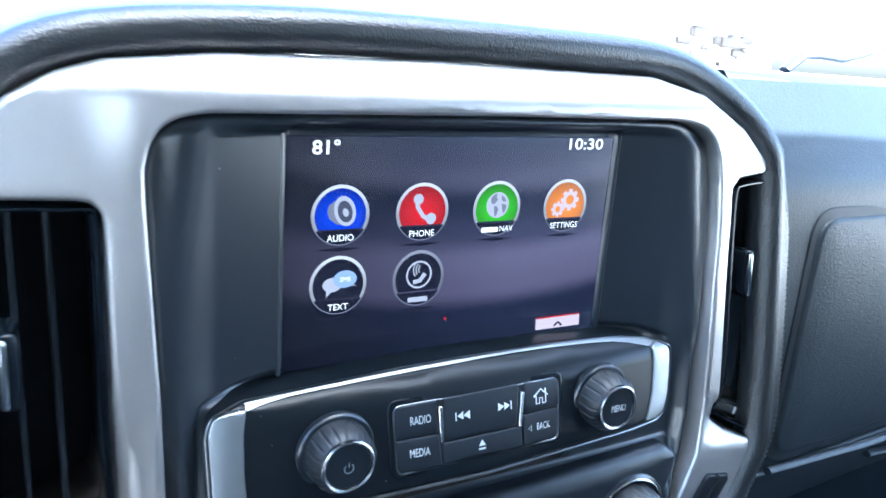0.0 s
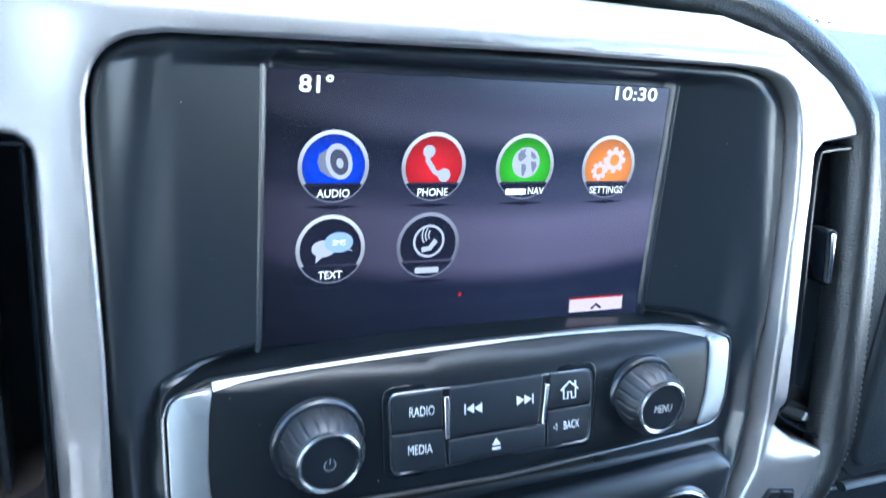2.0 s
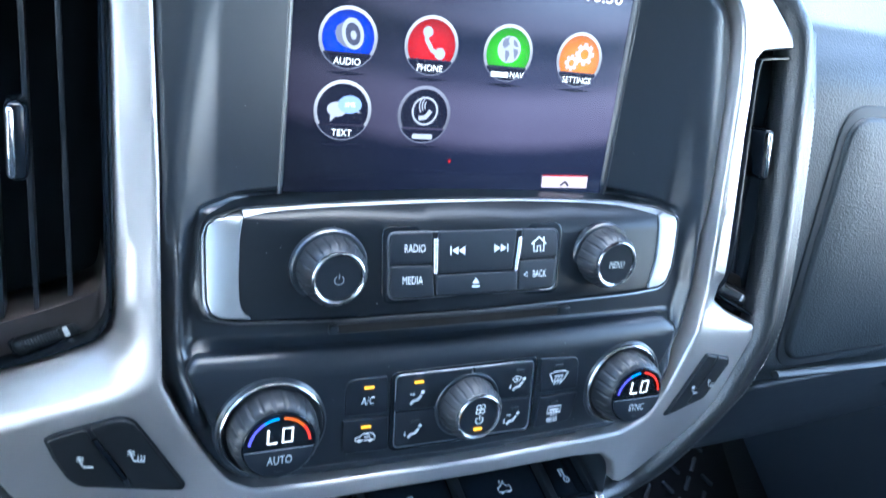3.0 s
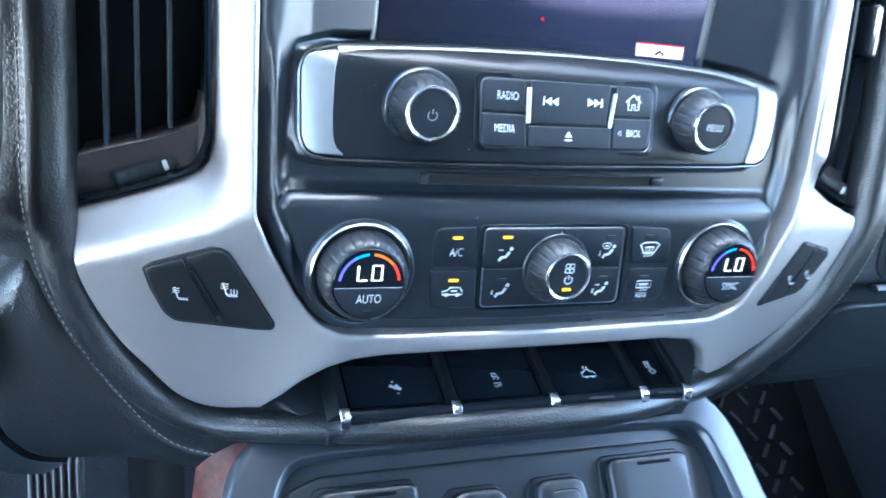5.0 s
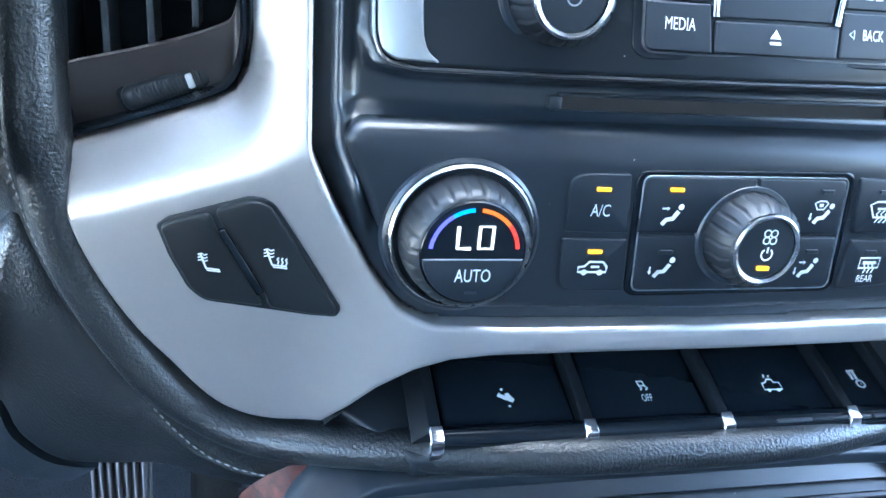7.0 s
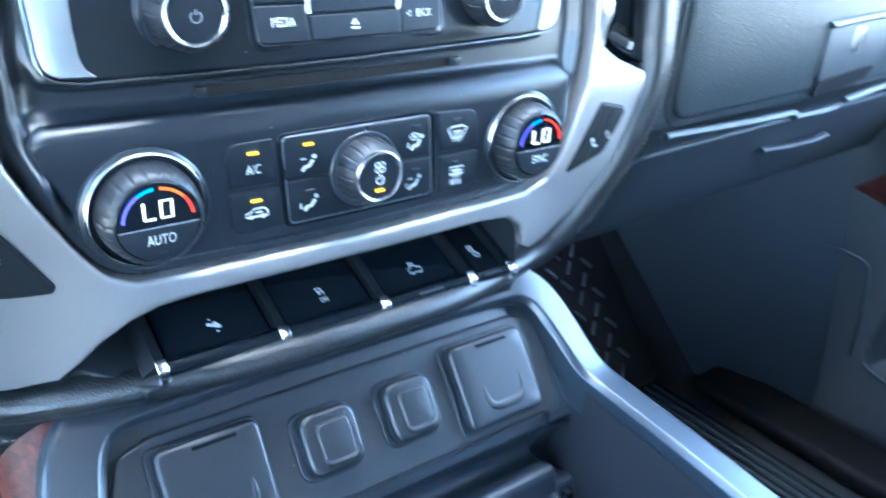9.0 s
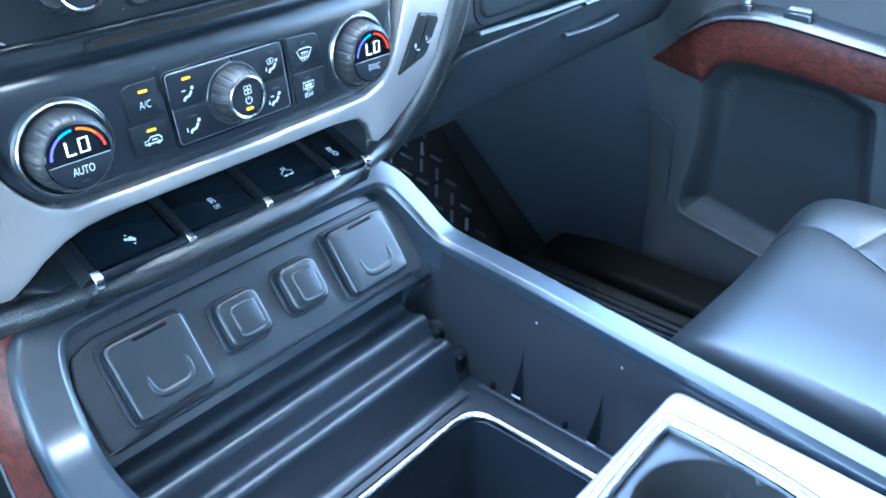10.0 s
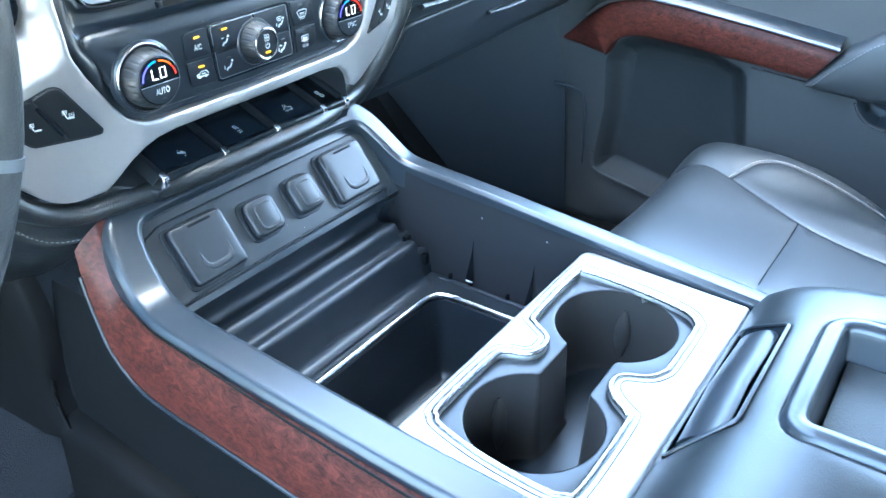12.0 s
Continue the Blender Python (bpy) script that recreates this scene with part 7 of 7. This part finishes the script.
part("grip_lip", sweep([ds(u, w, 0.001) for u, w in smooth_loop([(-0.3235, 0.352), (-0.3345, 0.3325), (-0.357, 0.3195), (-0.40, 0.3150), (-0.47, 0.3120)], 4, False)], oval(0.0040, 0.0026)), DOORPLASTIC, door)
part("pocket_lip", sweep([ds(u, w, 0.001) for u, w in smooth_loop([(0.100, 0.165), (0.1005, 0.140), (0.090, 0.126), (0.03, 0.1135), (-0.040, 0.0985), (-0.19, 0.072)], 4, False)], oval(0.0035, 0.003)), DOORPLASTIC, door)
part("kick_edge", sweep(smooth_loop([(0.846, 0.172, 0.297), (0.850, 0.128, 0.2915), (0.851, 0.114, 0.278), (0.853, 0.109, 0.230), (0.856, 0.108, 0.150)], 5, False), oval(0.0022, 0.003)), DASHLOW, door)
part("reflector", block((0.86, -0.105, 0.112), (0.878, -0.065, 0.135), 0.004), RUBBERY, door)

# kick panel and sill
solo("kick_panel", loft([[(0.89, 0.15, 0.0), (0.885, 0.17, 0.30), (0.885, 0.20, 0.55)], [(0.845, 0.30, 0.0), (0.850, 0.32, 0.30), (0.86, 0.34, 0.50)], [(0.77, 0.55, 0.0), (0.79, 0.58, 0.30), (0.80, 0.6, 0.50)]]), DASHLOW, "black plastic kick panel beside the footwell", "panel", "structure")
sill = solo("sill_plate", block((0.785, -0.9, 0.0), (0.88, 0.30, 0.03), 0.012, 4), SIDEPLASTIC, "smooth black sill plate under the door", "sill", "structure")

# ---- floor mats ----


def toe(u, v, h):
    """The passenger's toe slope."""
    return Vector((u, 0.335 + 0.67 * v - 0.74 * h, 0.02 + 0.74 * v + 0.67 * h))


mat = thing("rubber_floor_mat", (0.45, 0.3, 0.0), "black rubber floor mat with a raised tread pattern", "floor mat")
# Base darker than its treads, so their glints are partly painted.
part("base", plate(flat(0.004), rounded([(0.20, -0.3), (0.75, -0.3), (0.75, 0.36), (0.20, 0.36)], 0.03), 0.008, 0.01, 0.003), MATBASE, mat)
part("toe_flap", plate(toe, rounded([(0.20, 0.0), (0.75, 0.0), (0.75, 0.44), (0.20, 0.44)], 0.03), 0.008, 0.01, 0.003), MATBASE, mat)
for k in range(10):
    part("rib", block((0.590 + 0.0155 * k, -0.28, 0.010), (0.5965 + 0.0155 * k, 0.33, 0.0175), 0.002, 1), RUBBER, mat)
tread_me = None
for i in range(12):
    for j in range(16):
        u, v = 0.26 + 0.038 * i + (0.017 if j % 2 else 0), 0.03 + 0.0255 * j
        d = 0.9 if (i + j) % 2 else -0.9
        if tread_me is None:
            b2 = block((-0.0125, -0.0034, -0.002), (0.0125, 0.0034, 0.0045), 0.0016, 1)
            tread_me = bpy.data.meshes.new("tread")
            b2.to_mesh(tread_me)
            b2.free()
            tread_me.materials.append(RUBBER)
            tidy(tread_me)
        ob = new("tread", tread_me)
        ob.parent = mat
        ob.matrix_parent_inverse = Matrix.Translation(-mat.location)
        c = toe(u, v, 0.008)
        ob.matrix_basis = Matrix.Translation(c) @ Matrix.Rotation(math.atan2(0.74, 0.67), 4, "X") @ Matrix.Rotation(d, 4, "Z")

# ---- driver's side ----
wheel = thing("steering_wheel", (-0.469, -0.18, 0.722), "dark grey leather steering wheel with a satin trim joint", "steering wheel")
WC, WT = Vector((-0.469, -0.180, 0.722)), radians(2)
wu, wv = Vector((1, 0, 0)), Vector((0, math.sin(WT), math.cos(WT)))
part("rim", sweep([WC + (wu * math.cos(a) + wv * math.sin(a)) * 0.188 for a in [2 * math.pi * i / 80 for i in range(80)]], oval(0.0150, 0.0165, 16), True, tuple(wu.cross(wv))), WHEEL, wheel, "smooth dark leather rim", 80)
for a in (-0.362, 3.504):
    part("rim_joint", sweep([WC + (wu * math.cos(a + d) + wv * math.sin(a + d)) * 0.188 for d in (-0.012, 0, 0.012)], oval(0.0156, 0.0171, 16), False, tuple(wu.cross(wv))), SATINSILVER, wheel, "satin joint ring")
part("hub", lathe(lambda u, w, h: WC + wu * u + wv * w + wu.cross(wv) * -h * -1, 0, 0, [(0.075, -0.05), (0.078, 0.0), (0.06, 0.02), (0, 0.026)], 40), DASHLOW, wheel)
for a in (0.05, math.pi - 0.05, -1.2, math.pi + 1.2):
    d = wu * math.cos(a) + wv * math.sin(a)
    part("spoke", sweep([WC + d * 0.06 - wu.cross(wv) * 0.01, WC + d * 0.12, WC + d * 0.185], oval(0.012, 0.007, 10), False, tuple(wu.cross(wv))), DASHLOW, wheel)
part("column", sweep([WC + Vector((0, 0.02, 0)), WC + Vector((0, 0.15, -0.01)), WC + Vector((0, 0.40, -0.03))], oval(0.045, 0.04, 20), False), DASHLOW, wheel)
pedal = thing("brake_pedal", (-0.26, 0.36, 0.25), "ribbed grey brake pedal in the footwell", "pedal")
ped = lambda u, w, h: Vector((u, 0.36 + 0.25 * (w - 0.24) - h, w))
part("pad", plate(ped, rounded([(-0.290, 0.195), (-0.243, 0.195), (-0.243, 0.285), (-0.290, 0.285)], 0.004), 0.0, 0.008, 0.002), PEDAL, pedal)
for k in range(7):
    part("rib", block((-0.2875 + 0.0065 * k, 0.350, 0.198), (-0.2850 + 0.0065 * k, 0.366, 0.282), 0.001, 1), PEDAL, pedal)
part("arm", sweep([(-0.266, 0.38, 0.27), (-0.266, 0.42, 0.36), (-0.266, 0.50, 0.50)], rounded([(-0.008, -0.004), (0.008, -0.004), (0.008, 0.004), (-0.008, 0.004)], 0.002)), DASHLOW, pedal)
side = thing("footwell_panel", (-0.25, 0.1, 0.0), "charcoal plastic footwell panel beside the console", "panel")
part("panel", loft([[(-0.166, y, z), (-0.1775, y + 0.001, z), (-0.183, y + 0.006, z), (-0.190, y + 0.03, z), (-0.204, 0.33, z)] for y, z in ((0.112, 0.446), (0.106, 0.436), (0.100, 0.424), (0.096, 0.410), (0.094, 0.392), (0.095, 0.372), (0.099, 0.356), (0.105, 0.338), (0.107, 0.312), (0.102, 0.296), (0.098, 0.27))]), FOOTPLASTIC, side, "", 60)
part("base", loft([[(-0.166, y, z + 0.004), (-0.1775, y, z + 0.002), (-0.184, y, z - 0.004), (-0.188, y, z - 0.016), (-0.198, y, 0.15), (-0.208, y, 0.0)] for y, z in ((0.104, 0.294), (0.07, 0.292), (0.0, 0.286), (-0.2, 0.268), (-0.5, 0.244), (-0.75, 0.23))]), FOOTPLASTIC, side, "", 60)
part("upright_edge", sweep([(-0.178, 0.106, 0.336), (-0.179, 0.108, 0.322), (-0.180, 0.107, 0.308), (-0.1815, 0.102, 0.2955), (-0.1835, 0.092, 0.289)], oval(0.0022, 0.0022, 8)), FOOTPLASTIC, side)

# ---- dust ----
rng = random.Random(11)
dust_bm = bmesh.new()
spots = []
for k in range(70):
    u = rng.uniform(-0.12, 0.12)
    spots.append((strip_face(u, rng.uniform(0.655, 0.694), 0.0002), Vector((0, -1, 0))))
    u = rng.uniform(-0.115, 0.12)
    spots.append((clim(u, rng.uniform(0.575, 0.628), 0.0002), Vector((0, -1, 0))))
    spots.append((bezel_face(rng.uniform(-0.19, -0.14), rng.uniform(0.535, 0.565), 0.0042), Vector((0, -1, 0))))
    spots.append((fascia(rng.uniform(-0.12, 0.13), rng.uniform(-0.05, 0.01), -0.0078), Vector((0, -0.8, 0.6))))
    spots.append((panel(rng.uniform(-0.13, 0.14), rng.uniform(0.60, 0.805)) + Vector((0, -0.0003, 0)), Vector((0, -1, 0))))
    spots.append((Vector((rng.uniform(-0.12, 0.13), rng.uniform(-0.26, -0.09), 0.3404)), Vector((0, 0, 1))))
for p, n in spots:
    if rng.random() < 0.55:
        continue
    r = rng.choice((0.00012, 0.00016, 0.0002, 0.00028))
    a = n.orthogonal().normalized()
    b = n.cross(a)
    t = rng.uniform(0, 6.28)
    ring = [dust_bm.verts.new(p + (a * math.cos(t + q) + b * math.sin(t + q)) * r * rng.uniform(0.6, 1.3)) for q in (0, 1.3, 2.6, 3.9, 5.2)]
    top = dust_bm.verts.new(p + n * r * 0.6)
    for i in range(5):
        dust_bm.faces.new((ring[i], ring[(i + 1) % 5], top))
tagged(part("dust_speck", dust_bm, DUST, None), "fine pale dust specks scattered on the dark plastics", "dust", kind="stuff")
